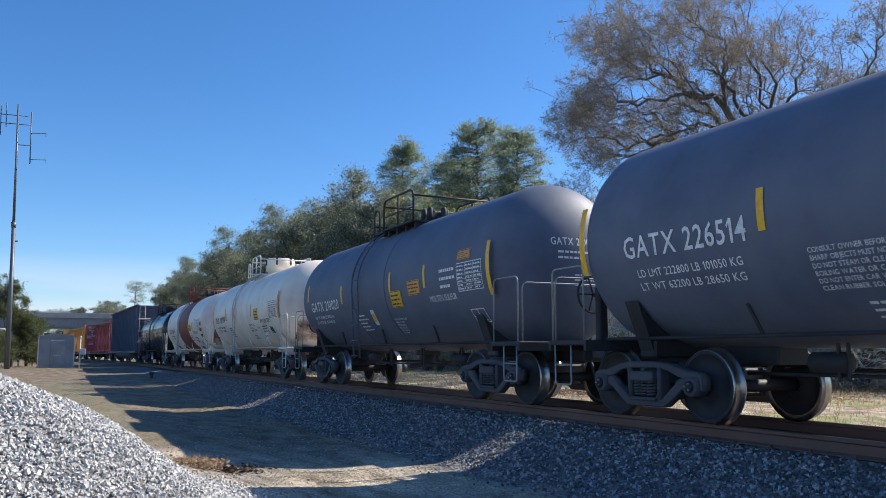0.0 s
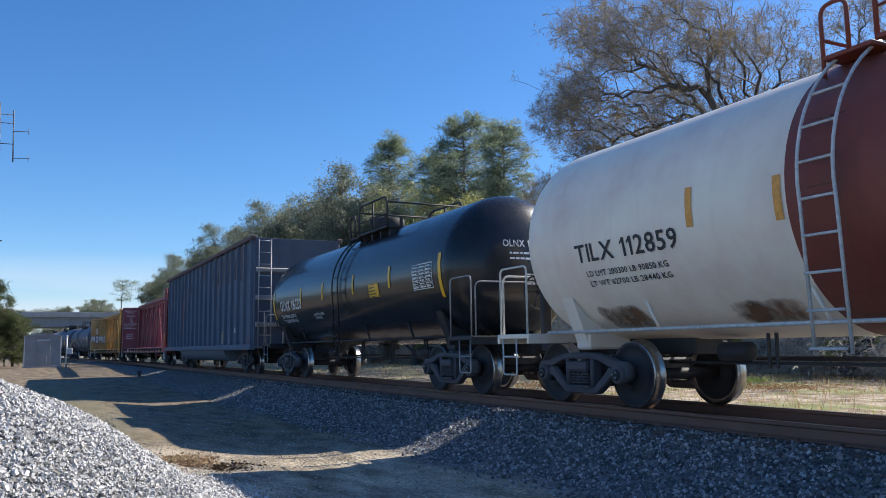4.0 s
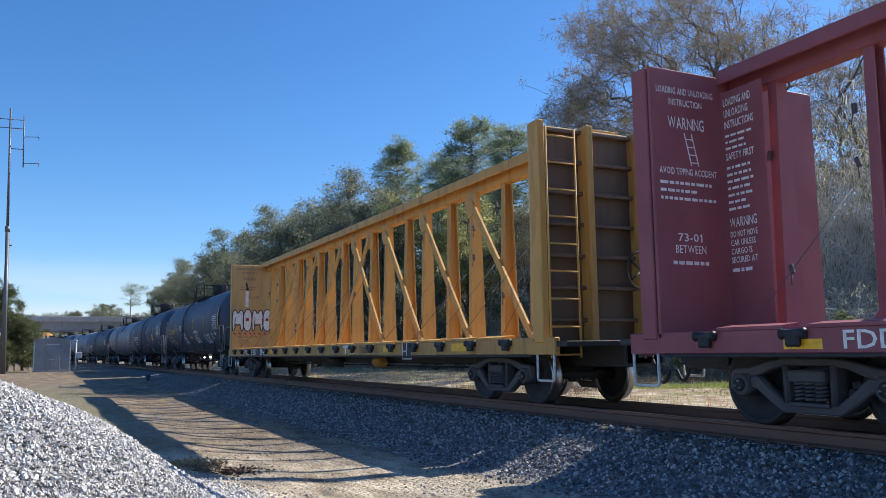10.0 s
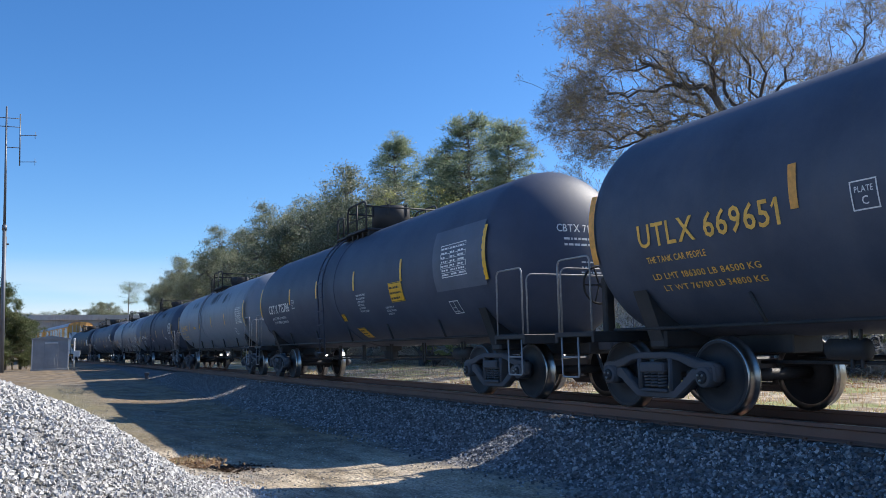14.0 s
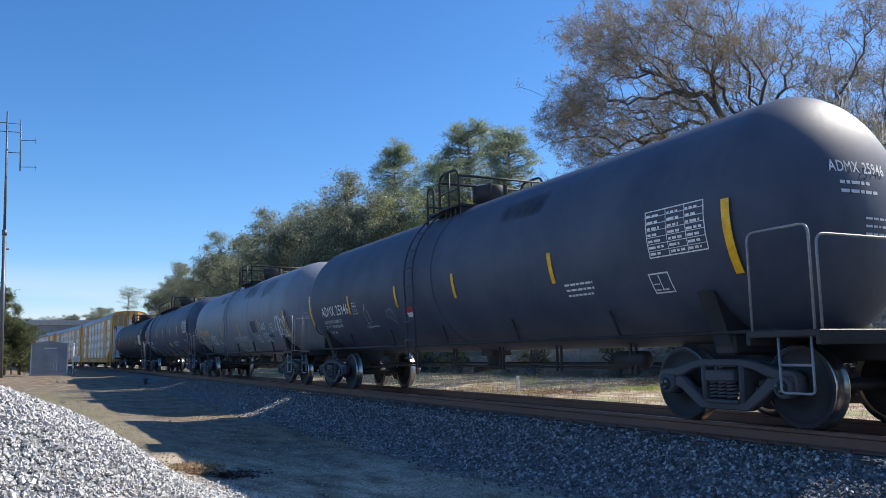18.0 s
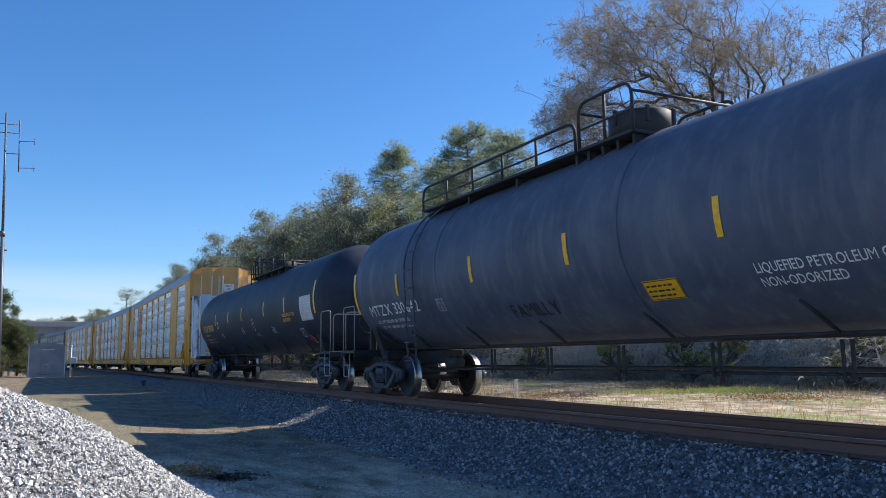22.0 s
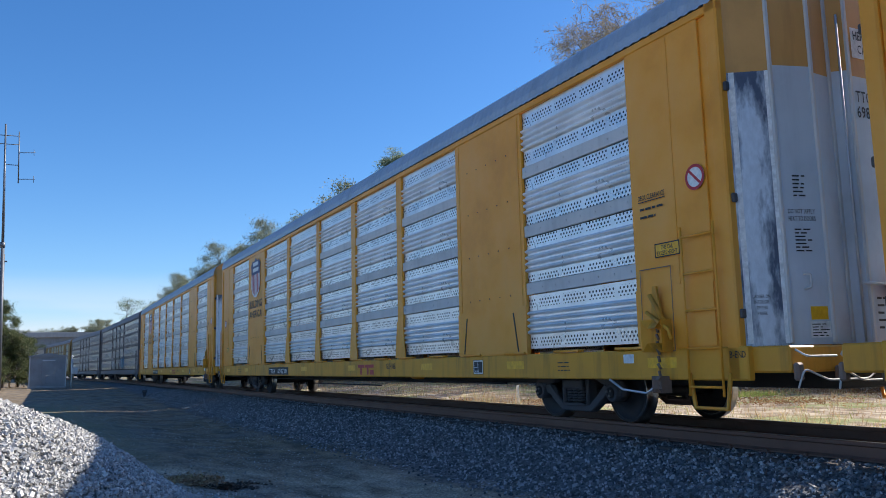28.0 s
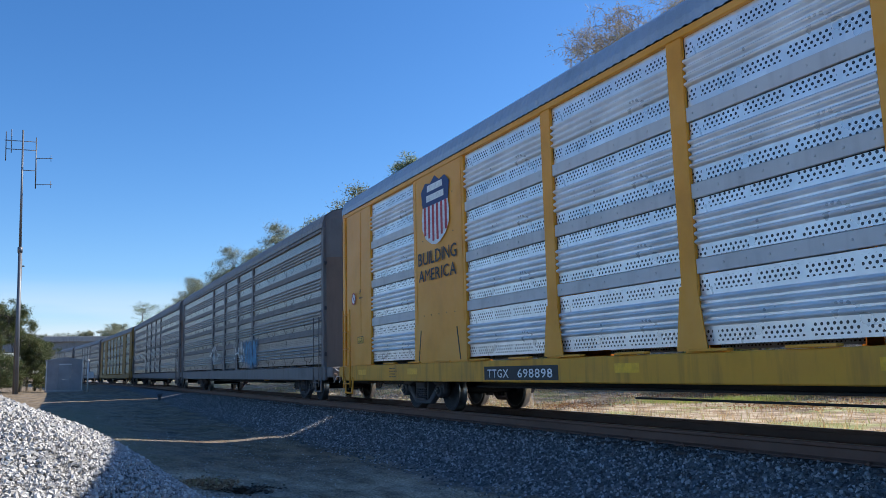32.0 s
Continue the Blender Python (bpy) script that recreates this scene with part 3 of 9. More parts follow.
def band_mesh(r, y0, y1, zc, mat, name="band"):
    m = Mesh().turned([(y0, r - 0.03), (y0, r), (y0 + 0.004, r + 0.002), (y1 - 0.004, r + 0.002), (y1, r), (y1, r - 0.03)], 64, "y", (0, 0, zc))
    keep = [i for i, f in enumerate(m.f) if len(f) < 30]
    m.f, m.s, m.m = [m.f[i] for i in keep], [m.s[i] for i in keep], [m.m[i] for i in keep]
    return fix_normals(m.data(name, mat))


def arc_points(r, zc, a0, a1, y, n=14, side=-1):
    return [(side * r * math.cos(a), y, zc + r * math.sin(a)) for a in (radians(a0 + (a1 - a0) * k / n) for k in range(n + 1))]


def tank_car(label, front, rear, mat, r=1.48, zc=2.4, over=2.1, frame="underframe", rails="underframe", platform=(-0.9, 0.6), entry=(0.6, 1.2), dome=(0.0, 0.45, 0.45), ladder=None,
             seams=(), bands=(), pipe=True, outlet=True, gap=0.85, long_walk=None, open_dome=False, top_rails=None, name="tank_car"):
    car, half = start_car(name, label, front, rear, over, over)
    pale = mat == "white_tank"
    deck_mat, bar = (mat, "white_rail") if pale else (frame, "pale_rail")
    th = half - gap
    part("tank", tank_mesh(r, th, zc, mat), car)
    for y0, y1, bm_ in bands:
        part("band", band_mesh(r + 0.003, y0, y1, zc, bm_), car, label="painted band round the tank")
    for y in seams:
        part("seam", band_mesh(r + 0.012, y - 0.03, y + 0.03, zc, mat, "seam"), car)
    top = zc + r
    # frame under the tank
    for s in (-1, 1):
        y0, y1 = sorted((s * (half - 0.35), s * (half - 3.6)))
        part("draft_sill", Mesh().box(-0.26, 0.26, y0, y1, 0.72, 1.02, 0.02).data("draft_sill", frame), car)
        yb = s * (half - over)
        cradle = Mesh().box(-1.0, 1.0, yb - 0.16, yb + 0.16, 0.8, 1.05, 0.03)
        cradle.prism([(-1.25, 1.55), (-1.0, 0.9), (1.0, 0.9), (1.25, 1.55), (1.0, 1.28), (0.5, 1.06), (-0.5, 1.06), (-1.0, 1.28)], yb - 0.13, yb + 0.13, 1)
        part("cradle", fix_normals(cradle.data("cradle", deck_mat)), car)
        ya, yb2 = sorted((s * (half - 0.42), s * (half - 1.35)))
        part("end_platform", Mesh().box(-1.45, 1.45, ya, yb2, 0.98, 1.05, 0.01).box(-1.45, 1.45, ya, ya + 0.06, 0.9, 1.0).box(-1.45, 1.45, yb2 - 0.06, yb2, 0.9, 1.0).data("end_platform", deck_mat), car)
        for x in (-1.42, 1.42):
            part("handrail", Mesh().tube(bent([(x, s * (half - 0.5), 1.03), (x, s * (half - 0.5), 2.1), (x, s * (half - 1.28), 2.1), (x, s * (half - 1.28), 1.03)], 0.1), 0.017 if pale else 0.014, 8).data("handrail", bar), car)
            lad = Mesh().tube(bent([(x, s * (half - 0.55), 1.0), (x, s * (half - 0.55), 0.42), (x, s * (half - 0.95), 0.42), (x, s * (half - 0.95), 1.0)], 0.05), 0.014, 7)
            lad.tube([(x, s * (half - 0.55), 0.7), (x, s * (half - 0.95), 0.7)], 0.015, 6)
            part("sill_step", lad.data("sill_step", bar), car)
        part("end_rail", Mesh().tube(bent([(-1.35, s * (half - 0.47), 1.03), (-1.35, s * (half - 0.47), 2.0), (1.35, s * (half - 0.47), 2.0), (1.35, s * (half - 0.47), 1.03)], 0.12), 0.02 if pale else 0.014, 8).data("end_rail", bar), car)
    # brake wheel, brake rigging and fittings below
    bw = Mesh()
    bw.tube([(0.28 * math.cos(a), 0, 0.28 * math.sin(a)) for a in (2 * math.pi * k / 20 for k in range(21))], 0.018, 6, False)
    for k in range(5):
        a = 2 * math.pi * k / 5
        bw.tube([(0, 0, 0), (0.28 * math.cos(a), 0, 0.28 * math.sin(a))], 0.013, 6)
    bw.tube([(0, 0.0, 0), (0, 0.25, 0)], 0.03, 8)
    part("brake_wheel", bw.data("brake_wheel", frame), car, pose(-0.75, half - 0.6, 1.75, 0, 0, 180))
    part("brake_mast", Mesh().box(-0.83, -0.67, half - 0.86, half - 0.74, 1.0, 1.85, 0.02).data("brake_mast", frame), car)
    part("brake_cylinder", Mesh().turned([(-0.25, 0.08), (-0.22, 0.12), (0.22, 0.12), (0.25, 0.08)], 16, "y", (-0.35, half - 4.4, 0.76)).data("brake_cylinder", frame), car)
    part("air_reservoir", Mesh().turned([(-0.35, 0.07), (-0.3, 0.13), (0.3, 0.13), (0.35, 0.07)], 16, "y", (-0.3, -half + 4.6, 0.74)).data("air_reservoir", frame), car)
    rod = Mesh().tube([(-0.35, -half + 3.2, 0.62), (-0.35, half - 3.2, 0.62)], 0.022, 6).tube([(0.3, -half + 3.2, 0.66), (0.3, half - 3.2, 0.66)], 0.03, 6)
    part("brake_rod", rod.data("brake_rod", frame), car)
    k = -half + 4.4
    while k < half - 4.2:
        part("hanger", Mesh().box(-0.41, -0.37, k, k + 0.035, 0.56, 1.0, 0.006).box(-0.41, -0.37, k + 0.12, k + 0.155, 0.56, 1.0, 0.006).data("hanger", frame), car)
        k += 1.9
    if outlet:
        o = Mesh().turned([(0.55, 0.12), (0.6, 0.17), (0.95, 0.2)], 16, "z").box(-0.22, 0.22, -0.22, 0.22, 0.82, 0.95, 0.02).tube([(-0.1, 0, 0.6), (-0.5, 0, 0.55)], 0.05, 8)
        part("bottom_outlet", fix_normals(o.data("bottom_outlet", frame)), car)
    if pipe:
        zp, span = 1.06, half - 1.3
        for s in (-1, 1):
            xp = s * (math.sqrt(max(0.0, r * r - (zp - zc) ** 2)) + 0.42)
            xp = s * min(abs(xp), 1.47)
            part("side_rail", Mesh().tube([(xp, -span, zp), (xp, span, zp)], 0.024, 8).data("side_rail", rails), car)
            n = max(4, round(2 * span / 2.6))
            for j in range(1, n):
                y = -span + 2 * span * j / n
                xa = s * math.sqrt(r * r - (1.42 - zc) ** 2)
                part("rail_bracket", Mesh().tube([(xp, y, zp), (xa, y + 0.16, 1.42)], 0.024, 6).data("rail_bracket", deck_mat), car)
    # ladder and top platform
    if ladder is not None:
        for s in (-1, 1):
            lad = Mesh()
            for d in (-0.2, 0.2):
                lad.tube([(s * (r + 0.02), ladder + d, 0.75)] + arc_points(r + 0.11, zc, -8, 62, ladder + d, 10, s), 0.02, 6)
            for j in range(8):
                z = 0.8 + 0.36 * j
                q = max(-1.0, min(0.98, (z - zc) / (r + 0.11)))
                x = (r + 0.11) * math.sqrt(1 - q * q) if z > zc else r + 0.09
                lad.tube([(s * x, ladder - 0.2, z), (s * x, ladder + 0.2, z)], 0.015, 6)
            part("ladder", lad.data("ladder", rails if pale else mat), car)
    zt = zc + math.sqrt(r * r - 0.7 ** 2) + 0.03

    def walkway(p0, p1, high, ends=True):
        for s in (-1, 1):
            x0, x1 = sorted((s * 0.5, s * 1.0))
            part("top_walkway", Mesh().box(x0, x1, p0, p1, zt, zt + 0.05, 0.008).data("top_walkway", top_rails or rails), car)
            stay = Mesh().box(x0 + 0.1, x1 - 0.1, -0.03, 0.03, zt - 0.25, zt + 0.01).data("walkway_support", top_rails or rails)
            for j in range(4):
                part("walkway_support", stay, car, pose(0, p0 + 0.1 + (p1 - p0 - 0.2) * j / 3, 0))
            xr = s * 0.98
            part("safety_rail", Mesh().tube(bent([(xr, p0, zt), (xr, p0, zt + high), (xr, p1, zt + high), (xr, p1, zt)], 0.22), 0.026, 8).data("safety_rail", top_rails or rails), car)
            n = max(2, round((p1 - p0) / 1.2))
            for j in range(1, n):
                y = p0 + (p1 - p0) * j / n
                part("rail_post", Mesh().tube([(xr, y, zt), (xr, y, zt + high)], 0.024, 8).data("rail_post", top_rails or rails), car)
            part("mid_rail", Mesh().tube([(xr, p0, zt + high * 0.45), (xr, p1, zt + high * 0.45)], 0.016, 6).data("mid_rail", top_rails or rails), car)
        for y in (p0, p1) if ends else ():
            part("cross_rail", Mesh().tube([(-0.98, y, zt + high - 0.14), (0.98, y, zt + high - 0.14)], 0.022, 8).data("cross_rail", top_rails or rails), car)

    walkway(platform[0], platform[1], 0.74)
    if long_walk:
        walkway(long_walk[0], long_walk[1], 0.5, False)
    if entry:
        for s in (-1, 1):
            xr, (e0, e1) = s * 0.98, entry
            part("entry_rail", Mesh().tube(bent([(xr, e0 + 0.28, zt), (xr, e0 + 0.28, zt + 0.56), (xr, e1, zt + 0.56), (xr, e1, zt - 0.2)], 0.12), 0.024, 8).data("entry_rail", top_rails or rails), car)
            x0, x1 = sorted((s * 0.6, s * 1.0))
            part("entry_step", Mesh().box(x0, x1, e0 + 0.02, e1, zt - 0.03, zt + 0.02, 0.008).data("entry_step", top_rails or rails), car)
        part("cross_rail", Mesh().tube([(-0.98, entry[1], zt + 0.2), (0.98, entry[1], zt + 0.2)], 0.02, 8).data("cross_rail", top_rails or rails), car)
    dy, dr, dh = dome
    z0 = top - 0.06
    if open_dome:
        d = Mesh()
        d.turned([(z0, dr + 0.12), (z0 + 0.06, dr + 0.12), (z0 + 0.07, dr * 0.8), (z0 + 0.3, dr * 0.5)], 20, "z", (0, dy, 0))
        for k in range(5):
            a = 2 * math.pi * k / 5
            d.turned([(z0 + 0.05, 0.07), (z0 + dh * 0.9, 0.07), (z0 + dh, 0.04)], 10, "z", (dr * 0.7 * math.cos(a), dy + dr * 0.7 * math.sin(a), 0))
        part("valve_housing", fix_normals(d.data("valve_housing", frame)), car)
    else:
        d = Mesh().turned([(z0, dr * 0.9), (z0 + 0.12, dr * 0.9), (z0 + 0.13, dr), (z0 + dh, dr), (z0 + dh + 0.03, dr * 0.93)], 28, "z", (0, dy, 0))
        for k in range(6):
            a = 2 * math.pi * k / 6
            part("clamp", Mesh().box(-0.03, 0.03, -0.03, 0.03, z0 + dh * 0.6, z0 + dh + 0.05).data("clamp", frame), car, pose(dr * math.cos(a), dy + dr * math.sin(a), 0))
        part("manway", fix_normals(d.data("manway", mat if mat == "white_tank" else frame)), car)
    return car, half, r, zc


# ---- high-sided gondola ----
def gondola(label, front, rear):
    car, half = start_car("gondola_car", label, front, rear, 3.6, 3.45)
    y0, y1, z0, z1 = -half + 0.55, half - 0.6, 1.0, 4.66
    for s in (-1, 1):
        x0, x1 = sorted((s * 1.46, s * 1.50))
        part("side_sheet", Mesh().box(x0, x1, y0, y1, z0, z1).data("side_sheet", "blue_gondola"), car)
        x0, x1 = sorted((s * 1.44, s * 1.64))
        part("top_chord", Mesh().box(x0, x1, y0 - 0.04, y1 + 0.04, z1 - 0.04, z1 + 0.1, 0.02).data("top_chord", "rusty_chord"), car)
        part("bottom_sill", Mesh().box(x0, x1, y0, y1, z0 - 0.14, z0 + 0.06, 0.02).data("bottom_sill", "blue_gondola"), car)
        rib = Mesh().prism([(-0.07, 0), (0.07, 0), (0.045, 0.105), (-0.045, 0.105)], z0, z1 - 0.03, 2)
        rib.v = [(s * 1.5 + s * b, a, c) for a, b, c in rib.v]
        me = fix_normals(rib.data("side_post", "blue_gondola"))
        for k in range(19):
            part("side_post", me, car, pose(0, -half + 0.75 + 1.025 * k, 0))
        st = Mesh().tube(bent([(s * 1.55, y0 + 0.1, 0.95), (s * 1.55, y0 + 0.1, 0.42), (s * 1.55, y0 + 0.55, 0.42), (s * 1.55, y0 + 0.55, 0.95)], 0.05), 0.02, 7)
        part("sill_step", st.data("sill_step", "underframe"), car)
    for y, s in ((y0, -1), (y1, 1)):
        ya, yb = sorted((y, y + s * 0.04))
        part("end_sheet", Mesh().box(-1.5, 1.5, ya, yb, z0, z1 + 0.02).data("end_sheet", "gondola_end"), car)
        for z in (1.72, 2.64, 3.58):
            rib = Mesh().prism([(y + s * 0.02, z - 0.09), (y + s * 0.18, z - 0.06), (y + s * 0.18, z + 0.03), (y + s * 0.02, z + 0.08)], -1.47, 1.47, 0)
            part("end_rib", fix_normals(rib.data("end_rib", "pale_chord")), car)
        lad = Mesh()
        ye = y + s * 0.27
        for x in (-1.42, -1.0):
            lad.tube([(x, ye, 0.9), (x, ye, 4.6)], 0.02, 6)
        for k in range(10):
            lad.tube([(-1.42, ye, 0.95 + 0.4 * k), (-1.0, ye, 0.95 + 0.4 * k)], 0.015, 6)
        part("end_ladder", lad.data("end_ladder", "pale_rail"), car)
        part("end_handrail", Mesh().tube(bent([(-0.6, ye + s * 0.1, 0.95), (-0.6, ye + s * 0.1, 2.4), (0.9, ye + s * 0.1, 2.4), (0.9, ye + s * 0.1, 0.95)], 0.1), 0.02, 8).data("end_handrail", "white_rail"), car)
    # tub between the trucks
    t0, t1 = 5.3 - half, 15.5 - half
    tub = Mesh()
    prof = [(-1.5, 1.0), (-1.52, 0.93)] + [(-0.95 - 0.57 * math.cos(0.157 * k), 0.93 - 0.51 * math.sin(0.157 * k)) for k in range(1, 11)]
    prof += [(-x, z) for x, z in reversed(prof)]
    tub.prism(prof, t0, t1, 1)
    part("tub", fix_normals(tub.data("tub", "grey_gondola")), car, label="rounded grey tub under the body")
    part("floor", Mesh().box(-1.46, 1.46, y0, y1, 0.92, 1.02).data("floor", "blue_gondola"), car)
    part("centre_sill", Mesh().box(-0.3, 0.3, -half + 0.5, half - 0.5, 0.72, 0.98, 0.02).data("centre_sill", "underframe"), car)
    return car, half


# ---- centre-beam flat cars ----
def centerbeam(label, front, rear, mat):
    car, half = start_car("centerbeam_car", label, front, rear, 3.2, 3.2)
    ya, yb = -half + 1.45, half - 1.45
    part("centre_sill", Mesh().box(-0.35, 0.35, -half + 0.6, half - 0.6, 0.6, 0.98, 0.02).data("centre_sill", "underframe"), car)
    part("deck", Mesh().box(-1.42, 1.42, ya + 0.1, yb - 0.1, 0.94, 1.0).data("deck", mat), car)
    riser = Mesh().prism([(-1.44, 1.0), (-0.5, 1.12), (-0.5, 1.0)], -0.16, 0.16, 1).prism([(1.44, 1.0), (0.5, 1.12), (0.5, 1.0)], -0.16, 0.16, 1)
    riser = fix_normals(riser.data("riser", mat))
    for s in (-1, 1):
        x0, x1 = sorted((s * 1.36, s * 1.46))
        part("side_sill", Mesh().box(x0, x1, ya - 0.6, yb + 0.6, 0.80, 1.06, 0.015).data("side_sill", "yellow_sill" if mat == "yellow_beam" else mat), car)
        x0, x1 = sorted((s * 1.36, s * 1.50))
        part("sill_flange", Mesh().box(x0, x1, ya, yb, 0.765, 0.80, 0.01).data("sill_flange", "underframe"), car)
    n = 17
    step = (yb - ya - 1.5) / n

    def post_mesh(side):
        """A tapered channel: a web across the car with a flange on each edge."""
        foot, top, d = 0.175, 0.09, 0.13 * side
        web = [(-foot, 1.0), (foot, 1.0), (top, 4.2), (-top, 4.2)]
        vs = []
        for x, z in web:
            k = 1 if x > 0 else -1
            vs += [(x, 0, z), (x, d, z), (x - k * 0.022, d, z), (x - k * 0.022, 0.022 * side, z)]
        fs = [(0, 4, 8, 12), (0, 1, 13, 12), (1, 2, 14, 13), (2, 3, 15, 14), (4, 8, 9, 5), (5, 9, 10, 6), (6, 10, 11, 7), (3, 7, 11, 15), (0, 4, 5, 6, 7, 3, 2, 1), (12, 13, 14, 15, 11, 10, 9, 8)]
        return fix_normals(Mesh().add(vs, fs).data("post", mat))

    posts = (post_mesh(-1), post_mesh(1))
    winch_frame = Mesh().box(-1.54, -1.47, -0.085, 0.085, 0.87, 1.03, 0.02).data("winch", "underframe")
    drum = fix_normals(Mesh().turned([(-0.15, 0.03), (-0.14, 0.06), (-0.1, 0.045), (0.1, 0.045), (0.14, 0.06), (0.15, 0.03)], 12, "y").data("winch_drum", "underframe"))
    gusset = Mesh().prism([(-0.22, 3.78), (0.10, 3.7), (0.24, 3.9), (0.24, 4.2), (-0.22, 4.2)], -0.02, 0.02).data("gusset", mat)
    gusset_back = Mesh().prism([(0.22, 3.78), (-0.10, 3.7), (-0.24, 3.9), (-0.24, 4.2), (0.22, 4.2)], -0.02, 0.02).data("gusset", mat)
    plank = Mesh().prism([(-1.47, 1.055), (-1.22, 1.055), (-1.22, 1.12), (-1.47, 1.09)], -step / 2 + 0.15, step / 2 - 0.15, 1)
    plank = fix_normals(plank.data("deck_riser", mat))
    strap_r = random.Random(7)
    clip = Mesh().box(-0.02, 0.02, -0.03, 0.03, -0.07, 0.05, 0.008).tube([(0, 0.02, -0.05), (-0.03, 0.04, -0.2)], 0.008, 5).data("strap_clip", "truck")

    def brace(y_foot, y_top, s):
        br, foot, top = Mesh(), Vector((s * 0.18, y_foot, 1.08)), Vector((s * 0.115, y_top, 4.02))
        d = (top - foot).normalized()
        nrm = Vector((1, 0, 0)).cross(d).normalized() * 0.075
        off = Vector((s * 0.05, 0, 0))
        br.add([foot - nrm, foot + nrm, top + nrm, top - nrm, foot - nrm + off, foot + nrm + off, top + nrm + off, top - nrm + off],
               [(0, 1, 2, 3), (7, 6, 5, 4), (0, 4, 5, 1), (1, 5, 6, 2), (2, 6, 7, 3), (3, 7, 4, 0)])
        part("brace", fix_normals(br.data("brace", mat)), car)

    for k in range(n + 1):
        y = ya + 0.75 + step * k
        part("post", posts[k % 2], car, pose(0, y, 0))
        if not 18.6 < y + half < 20.2:
            winch = part("winch", winch_frame, car, pose(0, y, 0))
            part("winch_drum", drum, winch, pose(-1.5, 0, 1.0))
        if k < n:
            part("deck_riser", plank, car, pose(0, y + step / 2, 0))
            part("deck_riser", plank, car, pose(0, y + step / 2, 0, 0, 0, 180))
        rear = k >= 10
        if (rear and k % 2 == 0) or (k <= 7 and k % 2 == 1):
            to = k - 2 if rear else k + 2
            for s in (-1,):
                brace(y, ya + 0.75 + step * to, s)
                part("gusset", gusset_back if rear else gusset, car, pose(s * (0.10 + 0.02), ya + 0.75 + step * to, 0))
        for _ in range(2):
            zc = strap_r.uniform(1.4, 3.9)
            part("strap_clip", clip, car, pose(-0.19 + 0.02 * (zc - 1.0), y + strap_r.choice((-0.12, 0.12)), zc, strap_r.uniform(-25, 25), 0, 0))
        if k < n and strap_r.random() < 0.7:
            part("cable", Mesh().tube([(-0.16, y + 0.2, strap_r.uniform(2.4, 3.9)), (-1.42, y + strap_r.uniform(0.2, 0.7), 1.12)], 0.005, 5).data("cable", "truck"), car)
    # top chord: cover plate, two side flanges and a web below
    part("chord_plate", Mesh().box(-0.30, 0.30, ya, yb, 4.42, 4.48, 0.01).data("chord_plate", mat), car)
    part("chord_web", Mesh().box(-0.12, 0.12, ya, yb, 4.17, 4.42, 0.012).data("chord_web", mat), car)
    for s in (-1, 1):
        x0, x1 = sorted((s * 0.30, s * 0.34))
        part("chord_flange", Mesh().box(x0, x1, ya, yb, 4.31, 4.50, 0.012).data("chord_flange", mat), car)
    # bulkheads at both ends, ribbed on the outside
    for y, s in ((ya, -1), (yb, 1)):
        a, b = sorted((y, y + s * 0.06))
        part("bulkhead", Mesh().box(-1.46, 1.46, a, b, 0.98, 4.42, 0.012).data("bulkhead", "tan_bulkhead" if mat == "yellow_beam" else mat), car)
        # added thin sheet and stiffeners, coloured dark for the shade outside
        outer = "shaded_end" if mat == "yellow_beam" else "shaded_maroon_end"
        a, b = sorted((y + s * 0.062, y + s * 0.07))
        part("bulkhead_shade_facing", Mesh().box(-1.35, 1.35, a, b, 1.0, 4.4, 0.002).data("bulkhead_shade_facing", outer), car, label="outer face of the bulkhead, grimy and coloured darker for shade")
        for x in (-1.42, -0.5, 0.5, 1.42):
            a, b = sorted((y + s * 0.072, y + s * 0.34))
            part("end_post", Mesh().box(x - 0.06, x + 0.06, a, b, 0.98, 4.42, 0.015).data("end_post", mat), car)
        for k in range(7):
            a, b = sorted((y + s * 0.072, y + s * 0.2))
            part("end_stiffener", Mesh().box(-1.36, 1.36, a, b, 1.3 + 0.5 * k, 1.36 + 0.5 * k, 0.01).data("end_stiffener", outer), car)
        lad = Mesh()
        for k in range(9):
            lad.tube([(-1.38, y + s * 0.4, 0.8 + 0.42 * k), (-0.85, y + s * 0.4, 0.8 + 0.42 * k)], 0.016, 6)
        lad.tube([(-0.85, y + s * 0.4, 0.75), (-0.85, y + s * 0.4, 4.3)], 0.018, 6).tube([(-1.38, y + s * 0.4, 0.75), (-1.38, y + s * 0.4, 4.3)], 0.018, 6)
        part("end_ladder", lad.data("end_ladder", mat), car)
        a, b = sorted((y, y + s * 0.85))
        part("end_platform", Mesh().box(-1.42, 1.42, a, b, 0.92, 1.0).box(-0.4, 0.4, a, b, 0.65, 0.93).data("end_platform", "underframe"), car)
        bw = Mesh()
        bw.tube([(0.3 * math.cos(q), 0, 0.3 * math.sin(q)) for q in (2 * math.pi * k / 20 for k in range(21))], 0.02, 6, False)
        for k in range(5):
            bw.tube([(0, 0, 0), (0.3 * math.cos(1.257 * k), 0, 0.3 * math.sin(1.257 * k))], 0.014, 6)
        if s < 0:
            part("brake_wheel", bw.data("brake_wheel", "underframe"), car, pose(0.3, y - 0.5, 2.1))
        for x in (-1.44, 1.44):
            st = Mesh().tube(bent([(x, y + s * 0.1, 0.95), (x, y + s * 0.1, 0.42), (x, y + s * 0.55, 0.42), (x, y + s * 0.55, 0.95)], 0.05), 0.02, 7)
            part("sill_step", st.data("sill_step", "white_rail"), car)
